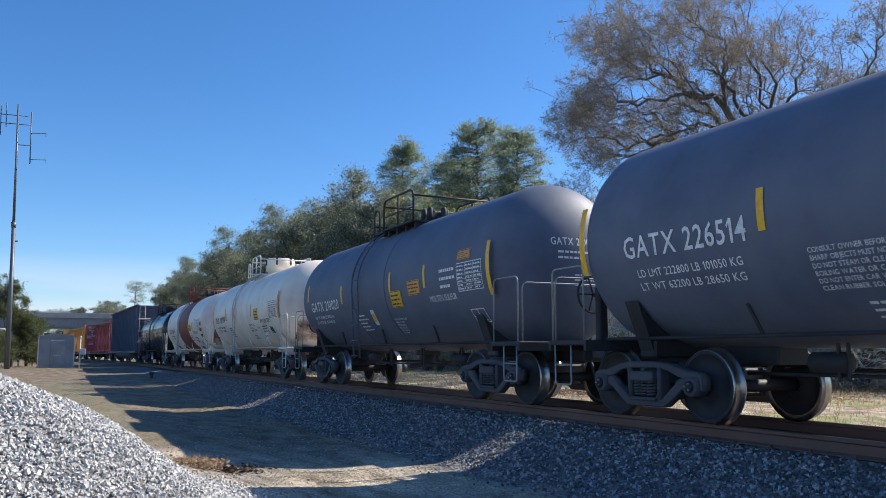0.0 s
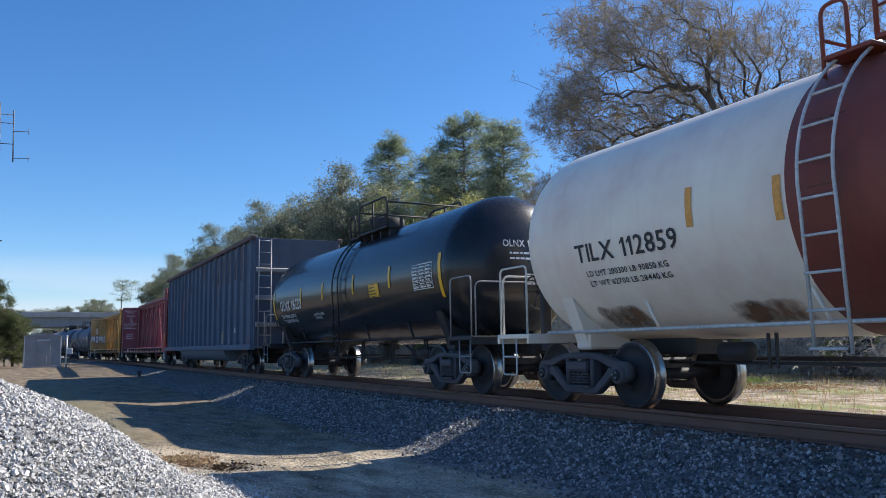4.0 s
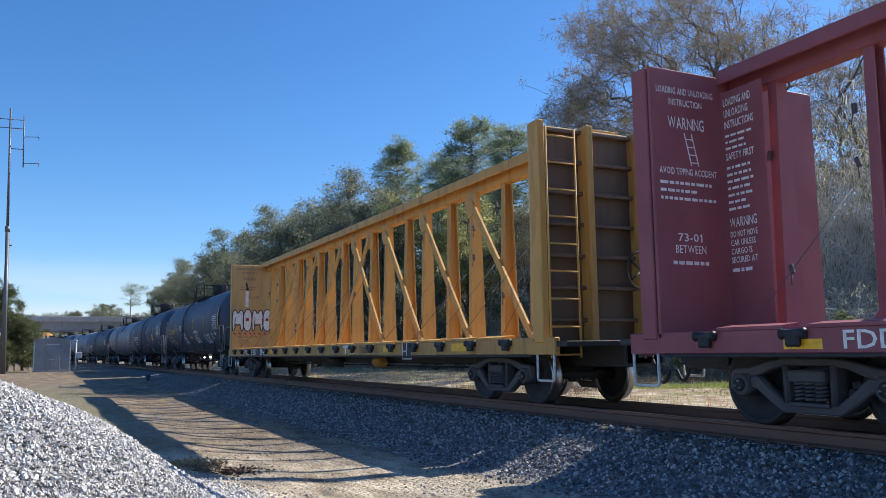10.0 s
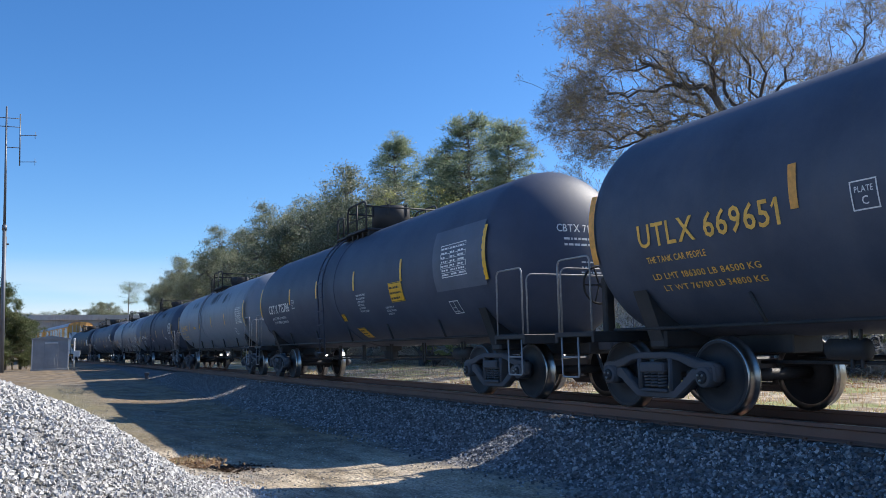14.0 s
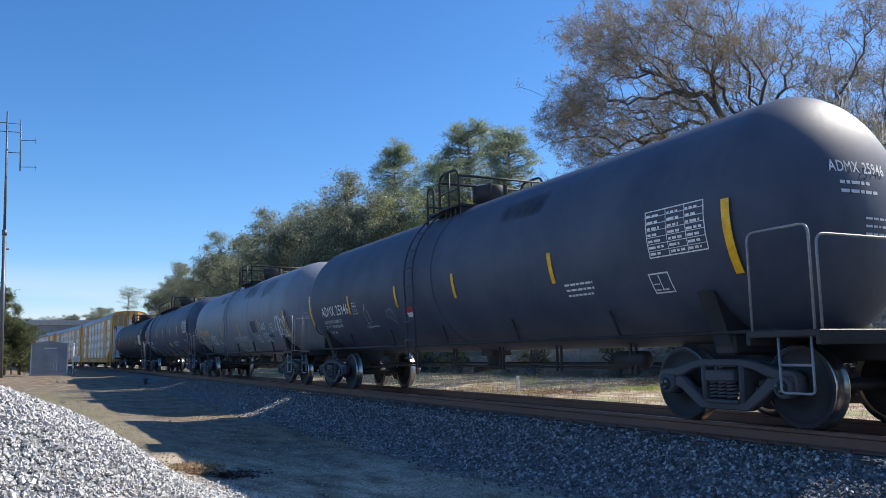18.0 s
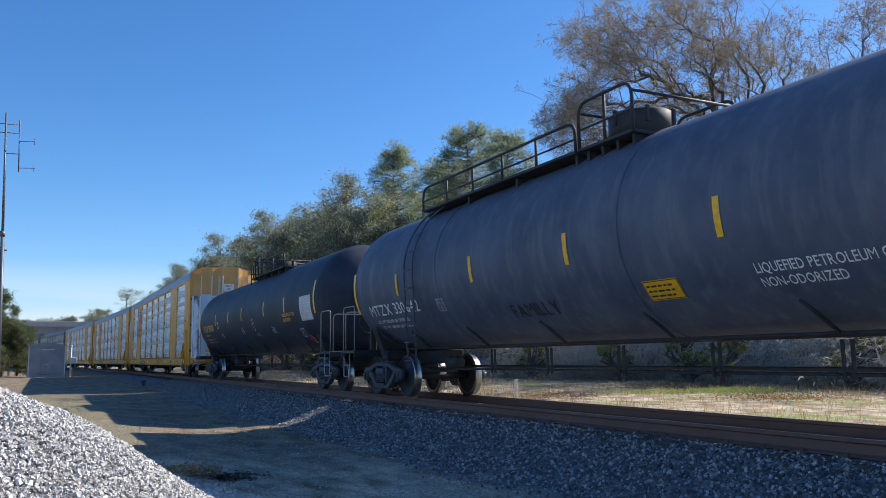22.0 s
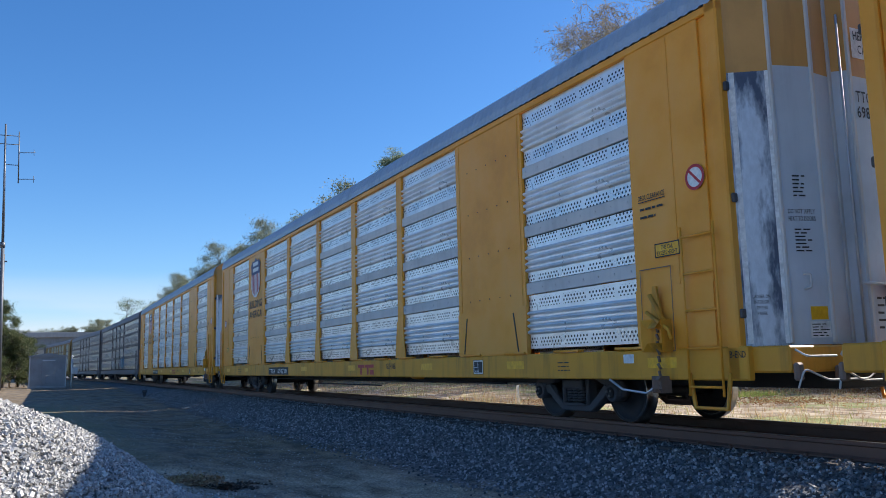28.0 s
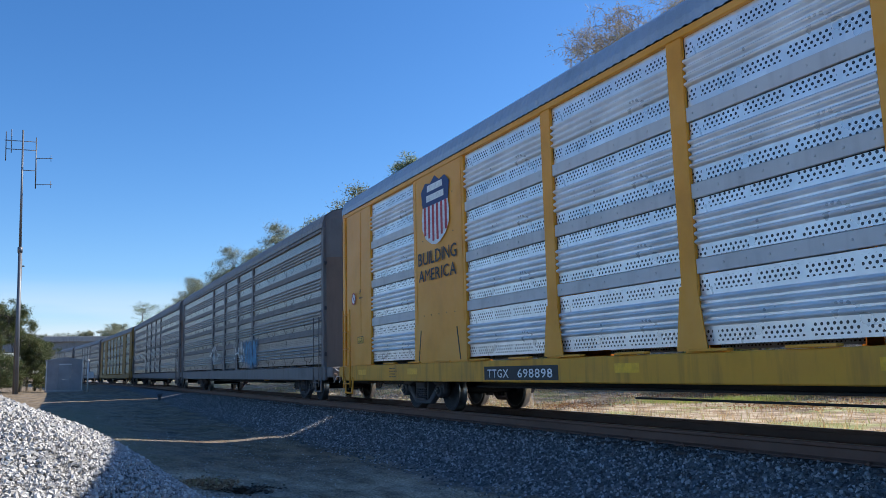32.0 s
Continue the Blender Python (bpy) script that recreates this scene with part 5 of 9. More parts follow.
place(Flat().text("MOLTEN SULFUR", 0, 0, 1.15, 0.12), car, -3.14, 1.86, "letter_white", sf, "contents_stencil")
place(Flat().bars(0, 0, 0.7, 0.45, 3, rng), car, -3.7, 2.06, "letter_white", sf)
data_table(car, sf, -4.43, 1.98, 0.95, 0.52)
stencil_box(car, sf, -4.6, 1.42, 0.5, 0.3)
words = Flat()
for k, line in enumerate(("MAXIMUM OPERATING PRESSURE FOR", "HEATER COILS 130 PSI", "EXTERIOR HEATER PIPES", "PIPE CAPS REQUIRED", "PLASTIC OUTLET CAP", "DO NOT HAMMER")):
    words.text(line, 0, 0.38 - 0.075 * k, 0.0225 * len(line), 0.045)
place(words, car, -0.95, 1.3, "letter_white", sf)
place(Flat().bars(0, 0, 0.7, 0.5, 5, rng), car, 1.2, 1.4, "letter_white", sf)

c2 = tank_car("white tank car with rust stains and a galvanised platform", 24.55, 38.73, "white_tank", r=1.5, zc=2.47, rails="white_rail", dome=(-0.2, 0.55, 0.6), seams=(-1.12, -2.92, 0.9), platform=(-1, 0.38), entry=(0.42, 1.04), ladder=0.73)
car, sf = T(c2)
marks(car, sf, 4.91, 2.12, 2.0, "TILX 110774", "letter_black", (("LD LMT 185800 LB 84280 KG", 4.8, 1.9, 1.7, 0.09), ("LT WT 77200 LB 35000 KG", 4.8, 1.76, 1.7, 0.09)), 0.24)
stripes(car, sf, ((-1.82, 2.19), (1.24, 2.21), (2.79, 2.24)), "orange_label")
end_strip(car, sf, -5.63, 2.0, 0.9, "orange_label")
end_strip(car, sf, 5.5, 2.0, 0.9, "orange_label")
label_plate(car, sf, -2.27, 2.05, 0.68, 0.4)
place(Flat().text("SODIUM HYPOCHLORITE SOLUTION", 0, 0, 1.4, 0.13), car, -3.0, 1.92, "letter_black", sf, "contents_stencil")
place(Flat().bars(0, 0, 0.9, 0.3, 3, rng), car, -3.0, 1.6, "letter_black", sf)
place(Flat().text("CONDUCTIVITY TESTED", 0, 0.20, 0.86, 0.075).text("AT EACH LOADING", 0, 0.09, 0.66, 0.075).text("SEE SHIPPERS RECORDS", 0, -0.02, 0.88, 0.075), car, -1.19, 1.68, "letter_black", sf, "service_notice")
place(Flat().bars(0, 0, 0.8, 0.2, 3, rng), car, -1.19, 1.40, "letter_black", sf)
place(Flat().text("ZZLTO", 0, 0, 0.24, 0.06), car, -2.42, 1.76, "letter_black", sf)
place(Flat().bars(0, 0, 0.8, 0.5, 5, rng), car, 2.4, 1.5, "letter_black", sf)
data_table(car, sf, -4.42, 2.05, 1.05, 0.55, ink="table_ink")
place(Flat().rect(0, 0, 0.4, 0.26, 3), car, -4.03, 1.55, "letter_black", sf, "stencil_panel")
stencil_box(car, sf, -4.05, 1.57, 0.36, 0.22)
placard(car, ("side", -1.56), -4.72, 1.42, "1791", s=0.24)
stencil_box(car, sf, 2.75, 2.2, 0.25, 0.25, "letter_black")

c3 = tank_car("white tank car with a wide red band round its middle", 38.73, 53.9, "white_tank", r=1.5, zc=2.42, rails="white_rail", bands=((-2.0, 1.35, "red_band"),), top_rails="red_band", open_dome=True, dome=(0, 0.4, 0.45), platform=(-0.88, 0.59), entry=(0.62, 1.2), ladder=0.91)
car, sf = T(c3)
marks(car, sf, 4.94, 2.0, 2.0, "TILX 112859", "letter_black", (("LD LMT 200300 LB 90850 KG", 4.8, 1.8, 1.6, 0.08), ("LT WT 62700 LB 28440 KG", 4.8, 1.67, 1.6, 0.08)), 0.24)
stripes(car, sf, ((-1.85, 1.95), (-3.2, 1.95), (1.45, 2.1), (2.7, 2.2)), "orange_label")
end_strip(car, sf, -5.9, 1.55, 0.9, "orange_label")
label_plate(car, sf, -2.05, 2.0, 0.75, 0.32)
place(Flat().text("HYDROCHLORIC ACID", 0, 0, 1.25, 0.13), car, -3.38, 1.84, "letter_black", sf, "contents_stencil")
place(Flat().bars(0, 0, 0.9, 0.35, 4, rng), car, -3.3, 1.42, "letter_black", sf)
place(Flat().bars(0, 0, 0.8, 0.35, 4, rng), car, -2.1, 1.5, "letter_black", sf)
data_table(car, sf, -4.69, 1.98, 0.95, 0.55, ink="table_ink")
placard(car, sf, -4.85, 1.36, "1789")
place(Flat().text("AAR ST-447", 0, 0, 0.5, 0.1), car, -4.05, 2.45, "letter_black", sf)

c4 = tank_car("glossy black tank car with bold white lettering", 53.9, 68.95, "gloss_tank", r=1.42, zc=2.36, seams=(), platform=(-2.3, -0.5), entry=(-0.5, 0.1), ladder=-0.2)
car, sf = T(c4)
marks(car, sf, 5.1, 2.02, 2.06, "OLNX 116220", "letter_white", (("LD LMT 180000 LBS 81650 KGS", 5.14, 1.8, 1.43, 0.1), ("LT WT 83000 LBS 37650 KGS", 5.08, 1.67, 1.35, 0.1)), 0.3)
stripes(car, sf, ((3.0, 2.13), (1.08, 2.14), (-1.2, 2.14), (-3.4, 2.14)))
end_strip(car, sf, 5.82, 1.8, 0.85)
end_strip(car, sf, -5.82, 1.8, 0.85)
place(Flat().text("2 INCH GLASSWOOL BLANKET OVER", 0, 0.1, 0.85, 0.07).text("2 INCH CERAMIC FIBER", 0, 0, 0.6, 0.07), car, 2.09, 1.68, "letter_white", sf)
label_plate(car, sf, -2.2, 2.0, 0.6, 0.3)
data_table(car, sf, -4.6, 2.0, 0.9, 0.5)

# ---- gondola and the two centre-beam cars ----
car, half = gondola("tall dark blue gondola with rust patches and ribbed sides", 68.95, 89.45)
sd = ("side", -1.5)
place(Flat().rect(0, 0, 0.09, 1.05), car, 1.16 - half, 1.12, "stripe", ("side", -1.502), "reflector_strip", "yellow reflective strip")
for y in (5.55, 10.3, 13.42, 16.38):
    place(Flat().rect(0, 0, 0.08, 0.45), car, y - half, 1.15, "stripe", sd, "reflector_strip", "yellow reflective strip")
place(Flat().rect(0, 0, 0.1, 0.95), car, 19.6 - half, 1.1, "stripe", sd, "reflector_strip", "yellow reflective strip")
place(Flat().text("FPBX", 0, 0.45, 0.5, 0.26).text("546", 0.1, 0, 0.34, 0.26), car, 18.98 - half, 2.0, "letter_white", sd, "reporting_mark")
stencil_box(car, sd, 17.85 - half, 2.35, 0.3, 0.3)
stencil_box(car, sd, 5.9 - half, 1.12, 0.32, 0.32)
place(Flat().rect(0, 0, 0.15, 0.18), car, 3.5 - half, 1.5, "letter_white", sd, "white_label")
for y, w in ((4.4, 0.3), (3.3, 0.4), (2.3, 0.4), (13.62, 0.42), (12.5, 0.3), (18.6, 0.4), (16.8, 0.3)):
    place(Flat().bars(0, 0, w, 0.2, 3, rng), car, y - half, 1.12, "letter_white", sd)
for y0, y1, z0, z1 in ((1.8, 2.72, 3.2, 4.6), (2.86, 3.75, 3.4, 4.35), (4.9, 5.8, 3.35, 4.58), (5.95, 6.8, 3.35, 4.5), (3.95, 4.8, 3.3, 4.5), (7.0, 7.8, 3.6, 4.4), (8.98, 9.9, 3.7, 4.62), (8.98, 9.8, 1.3, 2.1), (10.0, 10.75, 3.6, 4.58),
                       (11.1, 11.75, 1.2, 2.6), (11.95, 12.5, 1.9, 2.6), (12.1, 13.0, 3.4, 4.4), (13.2, 13.95, 3.5, 4.3), (14.15, 15.02, 3.3, 4.6), (15.15, 16.08, 3.2, 4.62), (17.2, 18.1, 3.3, 4.58), (19.28, 19.85, 2.9, 4.3)):
    place(Flat().rect(0, 0, y1 - y0, z1 - z0), car, y1 - half, z0, "rust_patch", sd, "rust_patch", "orange brown rust patch")
place(Flat().text("FPBX 546", 0, 0, 0.7, 0.16), car, 0.3, 4.3, "letter_white", ("end", -half + 0.55), "reporting_mark")
place(Flat().bars(0, 0, 0.5, 0.5, 5, rng), car, -0.3, 2.0, "letter_white", ("end", -half + 0.55))

car, half = centerbeam("oxide red centre-beam flat car with open truss frame", 89.45, 114.3, "red_beam")
sd, bk = ("side", -1.46), ("end", half - 1.45)
place(Flat().text("FDDM", 0, 0, 0.8, 0.17).text("20013", 0.97, 0, 0.8, 0.17), car, 20.91 - half, 0.85, "letter_white", sd, "reporting_mark")
place(Flat().text("LD LMT 223400", 0, 0.11, 0.85, 0.075).text("LT WT 62600", 0, 0, 0.75, 0.075), car, 17.62 - half, 0.82, "letter_white", sd)
place(Flat().text("OWNED BY", 0, 0, 0.4, 0.075).rect(0.46, 0, 0.71, 0.07), car, 12.73 - half, 0.88, "letter_white", sd)
place(Flat().text("FOR RESTRICTED", 0, 0, 0.45, 0.05), car, 11.35 - half, 0.965, "letter_white", sd)
for y in (3.4, 6.4, 11.35, 13.75, 16.1, 18.76, 21.6):
    place(Flat().rect(0, 0, 0.46, 0.1), car, y - half, 0.845, "stripe", sd, "reflector_strip", "yellow reflective strip")
for y, w in ((8.6, 0.6), (5.2, 0.5)):
    place(Flat().bars(0, 0, w, 0.2, 2, rng), car, y - half, 0.84, "letter_white", sd)
place(Flat().poly([(0, -0.1), (0.1, 0), (0, 0.1), (-0.1, 0)]), car, 10.25 - half, 0.92, "orange_label", sd, "diamond_label")
place(Flat().scrawl(0, 0, 0.75, 0.14, 4, rng, 0.02).scrawl(1.15, 0, 1.9, 0.14, 4, rng, 0.02), car, 15.24 - half, 0.87, "zinc_band", sd, "graffiti", "pale scrawl on the sill")
words = Flat().text("LOADING AND UNLOADING", -0.55, 3.0, 0.95, 0.085).text("INSTRUCTION", -0.35, 2.85, 0.55, 0.085).text("WARNING", -0.38, 2.55, 0.6, 0.15).text("AVOID TIPPING ACCIDENT", -0.55, 1.95, 0.95, 0.085)
words.bars(-0.55, 1.6, 0.4, 1.9, 3, rng).text("73-01", -0.3, 1.1, 0.4, 0.1).text("BETWEEN", -0.35, 0.95, 0.5, 0.1).bars(-0.4, 0.78, 0.25, 0.9, 1, rng)
words.stroke([(-0.12, 2.5), (-0.02, 2.08)], 0.02).stroke([(0.0, 2.5), (0.1, 2.08)], 0.02)
for k in range(4):
    words.stroke([(-0.1 + 0.025 * k, 2.42 - 0.1 * k), (0.02 + 0.025 * k, 2.42 - 0.1 * k)], 0.014)
place(words, car, -0.82, 1.1, "letter_white", bk, "loading_notice", "white stencilled loading notice")
side = Flat().text("LOADING AND", 0, 2.7, 0.45, 0.1).text("UNLOADING", 0, 2.55, 0.4, 0.1).text("INSTRUCTIONS", 0, 2.4, 0.48, 0.1).bars(0, 2.1, 0.45, 2.35, 3, rng).text("SAFETY FIRST", 0, 1.98, 0.46, 0.09).bars(0, 1.3, 0.45, 1.93, 7, rng).text("WARNING", 0, 1.1, 0.44, 0.12).text("DO NOT MOVE", 0, 0.97, 0.44, 0.075).text("CAR UNLESS", 0, 0.86, 0.4, 0.075).text("CARGO IS", 0, 0.75, 0.34, 0.075).text("SECURED AT", 0, 0.64, 0.42, 0.075).bars(0, 0.5, 0.42, 0.62, 1, rng)
place(Flat().rect(0, 0, 0.09, 0.8), car, 0.98 - half, 1.08, "stripe", ("side", -1.485), "reflector_strip", "yellow reflective strip")
web = Mesh().box(-0.30, -0.27, half - 2.15, half - 1.46, 1.05, 4.2).data("text_web", "red_beam")
part("centre_web", web, car)
place(side, car, half - 1.52, 1.3, "letter_white", ("side", -0.30), "loading_notice", "white stencilled loading notice")

car, half = centerbeam("faded yellow centre-beam flat car with graffiti on its bulkhead", 114.3, 139.1, "yellow_beam")
sd, bk = ("side", -1.46), ("end", half - 1.45)
place(Flat().rect(-0.05, -0.04, 0.9, 0.24), car, 21.0 - half, 0.83, "letter_black", sd, "number_plate_ground", lift=0.002)
place(Flat().text("TTZX", 0, 0, 0.75, 0.19), car, 21.0 - half, 0.84, "letter_white", sd, "reporting_mark")
place(Flat().rect(-0.05, -0.04, 1.68, 0.24), car, 19.77 - half, 0.83, "letter_black", sd, "number_plate_ground", lift=0.002)
place(Flat().text("857", 0, 0, 0.5, 0.19).text("194", 1.03, 0, 0.52, 0.19), car, 19.72 - half, 0.84, "letter_white", sd, "reporting_mark")
place(Flat().rect(0, 0.15, 0.42, 0.2).rect(0.12, 0, 0.22, 0.15).rect(0.46, 0.15, 0.84, 0.2).rect(0.5, 0, 0.6, 0.15).rect(0.64, 0, 0.84, 0.06), car, 10.15 - half, 0.85, "letter_white", sd, "owner_emblem")
place(Flat().text("GSH76C", 0, 0, 0.56, 0.13), car, 8.87 - half, 0.87, "letter_black", sd)
place(Flat().rect(0, 0, 0.46, 0.36), car, 6.45 - half, 0.72, "letter_black", sd, "stencil_panel", lift=0.003)
stencil_box(car, sd, 6.45 - half, 0.72, 0.46, 0.36)
for y in (4.2, 7.5, 14.6, 17.4, 20.05):
    place(Flat().rect(0, 0, 0.6 if y < 19 else 0.2, 0.14), car, y - half, 0.87, "stripe", sd, "reflector_strip", "yellow reflective strip")
notice = Flat()
for u0 in (-0.85, 0.85):
    notice.text("LOADING AND UNLOADING", u0, 3.12, 1.05, 0.085).text("INSTRUCTIONS", u0 + 0.2, 2.96, 0.6, 0.085).text("WARNING", u0 + 0.25, 2.7, 0.5, 0.13)
    notice.text("FALL OVER", u0 + 0.45, 1.98, 0.45, 0.09).text("WINCHES ARE TIGHTENED", u0 + 0.05, 0.42, 0.8, 0.06).bars(u0 + 0.1, 2.3, u0 + 0.8, 2.5, 2, rng, 0.3).bars(u0 + 0.1, 0.1, u0 + 0.7, 0.36, 3, rng, 0.3)
place(notice, car, -0.45, 1.1, "old_brown", bk, "loading_notice", "faded brown stencilled loading notice")
# swollen outlined graffiti letters
blob, core, line = Flat(), Flat(), Flat()
letters = [[(0, 0.1), (0, 0.85), (0.14, 1.0), (0.27, 0.75), (0.4, 1.0), (0.54, 0.85), (0.54, 0.1), (0.44, 0.02), (0.36, 0.4), (0.27, 0.25), (0.18, 0.4), (0.1, 0.02)],
           [(0.1, 0.05), (0.0, 0.35), (0.02, 0.75), (0.15, 1.0), (0.33, 0.98), (0.44, 0.7), (0.42, 0.3), (0.32, 0.04)]]


def rounded(pts, times=2):
    """Cuts the corners of a closed outline."""
    for _ in range(times):
        pts = [(p[0] + (q[0] - p[0]) * f, p[1] + (q[1] - p[1]) * f) for p, q in zip(pts, pts[1:] + pts[:1]) for f in (0.25, 0.75)]
    return pts


u = -1.04
for k in range(4):
    pts = rounded([(u + a * 0.82, 0.02 + b * 0.92) for a, b in letters[k % 2]])
    blob.poly(pts)
    line.stroke(pts + pts[:1], 0.038)
    if k % 2:
        core.disc(u + 0.18, 0.52, 0.07, 12)
    else:
        line.stroke([(u + 0.1, 0.25), (u + 0.12, 0.6)], 0.03)
    for j in range(2):
        core.poly([(u + 0.16 + 0.2 * j, -0.12), (u + 0.12 + 0.2 * j, 0.0), (u + 0.02 + 0.2 * j, 0.0)])
    u += 0.42 if k % 2 == 0 else 0.36
place(blob, car, -0.42, 1.72, "letter_white", bk, "graffiti", "white bubble graffiti", lift=0.008)
place(line, car, -0.42, 1.72, "letter_black", bk, "graffiti_outline", lift=0.012)
place(core, car, -0.42, 1.72, "sign_red", bk, "graffiti_spots", lift=0.014)
place(Flat().rect(0, 0, 0.12, 0.62), car, -0.95, 2.75, "letter_white", bk, "paint_patch")
place(Flat().poly([(0, 0), (0.12, 0.0), (0.02, 0.35), (-0.02, 0.3)]), car, -0.93, 3.4, "letter_black", bk, "paint_patch")

# ---- the block of tank cars ----
# rust runs on the white tanks, soot on the grey ones
stain_r = random.Random(23)


def blot(w, h):
    n = 18
    return Flat().poly([(w / 2 * math.cos(q) * stain_r.uniform(0.75, 1.1), h / 2 * math.sin(q) * stain_r.uniform(0.75, 1.1)) for q in (2 * math.pi * k / n for k in range(n))])


def spread(shape, n=6):
    """Cuts a shape's span into strips, so that it follows the tank's round."""
    us, vs = [u for u, v in shape.v], [v for u, v in shape.v]
    out = Flat()
    for k in range(n):
        lo, hi = min(vs) + (max(vs) - min(vs)) * k / n, min(vs) + (max(vs) - min(vs)) * (k + 1) / n
        out.rect(min(us), lo, max(us), hi, 1)
    return out


for c, rows in ((c3, ((-5.55, 1.75, 0.75, 1.9), (-4.9, 1.2, 1.6, 0.9), (-3.2, 1.1, 1.4, 0.5), (2.2, 1.2, 1.2, 0.6), (4.6, 1.2, 1.0, 0.7), (0.9, 2.6, 0.4, 1.4))),):
    for y, z, w, h in rows:
        place(spread(blot(w, h)), c[0], y, z, "rust_stain", ("tank", c[2], c[3]), "rust_stain", "brown rust run", lift=-0.003)

c8 = tank_car("dark tank car with white graffiti tags", 139.1, 157.6, "dark_tank", dome=(-0.7, 0.36, 0.55), seams=(0.95,), platform=(-1.6, 0.69), entry=(0.69, 1.37), ladder=1.03)
car, sf = T(c8)
marks(car, sf, 6.87, 2.06, 2.2, "UTLX 669651", "letter_yellow", (("THE TANK CAR PEOPLE", 6.8, 1.86, 1.0, 0.08), ("LD LMT 186300 LB 84500 KG", 6.8, 1.66, 1.7, 0.08), ("LT WT 76700 LB 34800 KG", 6.7, 1.52, 1.6, 0.08)), 0.28)
stripes(car, sf, ((4.48, 2.18), (1.48, 2.16), (-1.39, 2.18), (-4.41, 2.18)), "orange_label")
end_strip(car, sf, 7.8, 1.95, 0.95, "orange_label")
end_strip(car, sf, -7.8, 1.95, 0.95, "orange_label")
stencil_box(car, sf, 3.85, 2.05, 0.28, 0.28)
place(Flat().border(0, 0, 1.1, 0.22, 0.02), car, 2.85, 2.2, "letter_white", sf, "owner_emblem")
place(Flat().rect(0.05, 0.05, 0.5, 0.17), car, 2.85, 2.2, "orange_label", sf, "owner_emblem")
for args in ((1.9, 1.5, 0.9, 0.6, 4, 0.05), (-1.34, 1.5, 1.2, 0.62, 5, 0.045), (-3.92, 1.45, 1.35, 0.42, 5, 0.04)):
    y, z, w, h, n, b = args
    place(Flat().tag(0, 0, w, h, n, rng, b * 0.8).stroke([(0.1, -0.05), (w * 0.9, 0.03)], b * 0.6), car, y, z, "letter_white", sf, "graffiti", "white graffiti tag")
place(Flat().scrawl(0, 0, 0.55, 0.28, 6, rng, 0.03), car, -0.06, 1.6, "letter_yellow", sf, "graffiti", "yellow graffiti tag")
data_table(car, sf, -6.5, 1.98, 0.95, 0.62)
stencil_box(car, sf, -5.69, 1.58)
place(Flat().rect(0, 0, 0.28, 0.13), car, -6.53, 1.74, "white_tank", sf, "label_plate")

c9 = tank_car("dark tank car with a grey patch and yellow labels", 157.6, 176.1, "navy_tank", r=1.52, zc=2.45, dome=(-0.1, 0.5, 0.62), seams=(0.1,), platform=(-0.86, 0.5), entry=(0.55, 1.3), ladder=0.925)
car, sf = T(c9)
marks(car, sf, 6.66, 2.05, 2.35, "CBTX 715786", "letter_white", (("LD LMT 201900 LB 91580 KG", 6.5, 1.86, 1.6, 0.08), ("LT WT 87800 LB 39820 KG", 6.4, 1.73, 1.6, 0.08)), 0.26)
stripes(car, sf, ((4.18, 2.23), (1.57, 2.26), (-1.36, 2.26), (-4.2, 2.26)))
end_strip(car, sf, -7.74, 2.0, 0.95)
end_strip(car, sf, 7.7, 2.0, 0.95)
stencil_box(car, sf, 4.0, 2.1, 0.26, 0.26)
label_plate(car, sf, -3.48, 1.86, 0.72, 0.42)
label_plate(car, sf, 0.0, 1.58, 0.26, 0.2)
label_plate(car, sf, -0.5, 1.16, 0.5, 0.38)
place(Flat().rect(0, 0, 1.95, 1.15, 8), car, -5.75, 1.92, "charcoal_tank", sf, "patch_panel", "square of lighter grey paint")
data_table(car, sf, -6.1, 2.15, 1.0, 0.6)
words = Flat()
for k, line in enumerate(("MAXIMUM OPERATING PRESSURE", "FOR HEATER COILS 130 PSI", "EXTERIOR HEATER PIPES", "NO INLET OR OUTLET", "PIPE CAPS REQUIRED", "VENT TANK WHEN UNLOADING")):
    words.text(line, 0, 0.38 - 0.078 * k, 0.0225 * len(line), 0.046)
place(words, car, -1.45, 1.75, "letter_white", sf)
words = Flat()
for k, line in enumerate(("0.5 CERAMIC FIBER AND", "4 FIBERGLASS INSULATION", "COMPRESSED TO 4")):
    words.text(line, 0, 0.2 - 0.078 * k, 0.0225 * len(line), 0.046)
place(words, car, -3.0, 1.58, "letter_white", sf)
stencil_box(car, sf, -6.05, 1.5)

c10 = tank_car("grey tank car with yellow lettering", 176.1, 194.3, "grey_tank", dome=(-0.5, 0.4, 0.4), seams=(0.8,), platform=(-1.4, 0.5), entry=(0.5, 1.1), ladder=0.8)
car, sf = T(c10)
marks(car, sf, 6.79, 1.97, 1.88, "UTLX 649627", "letter_yellow", (("THE TANK CAR PEOPLE", 6.78, 1.82, 1.0, 0.08), ("LD LMT 186400 LB 84550 KG", 6.77, 1.64, 1.45, 0.08), ("LT WT 76600 LB 34750 KG", 6.8, 1.52, 1.45, 0.08)), 0.27)
stripes(car, sf, ((4.24, 1.96), (1.5, 1.96), (-1.4, 1.96), (-4.3, 1.96)))
end_strip(car, sf, 7.72, 1.83, 0.95)
end_strip(car, sf, -7.72, 1.83, 0.95)
data_table(car, sf, -6.4, 1.95, 0.95, 0.6)
stencil_box(car, sf, -5.8, 1.55)
place(Flat().rect(0, 0, 0.5, 0.1), car, 3.1, 2.0, "stripe", sf, "label_plate")

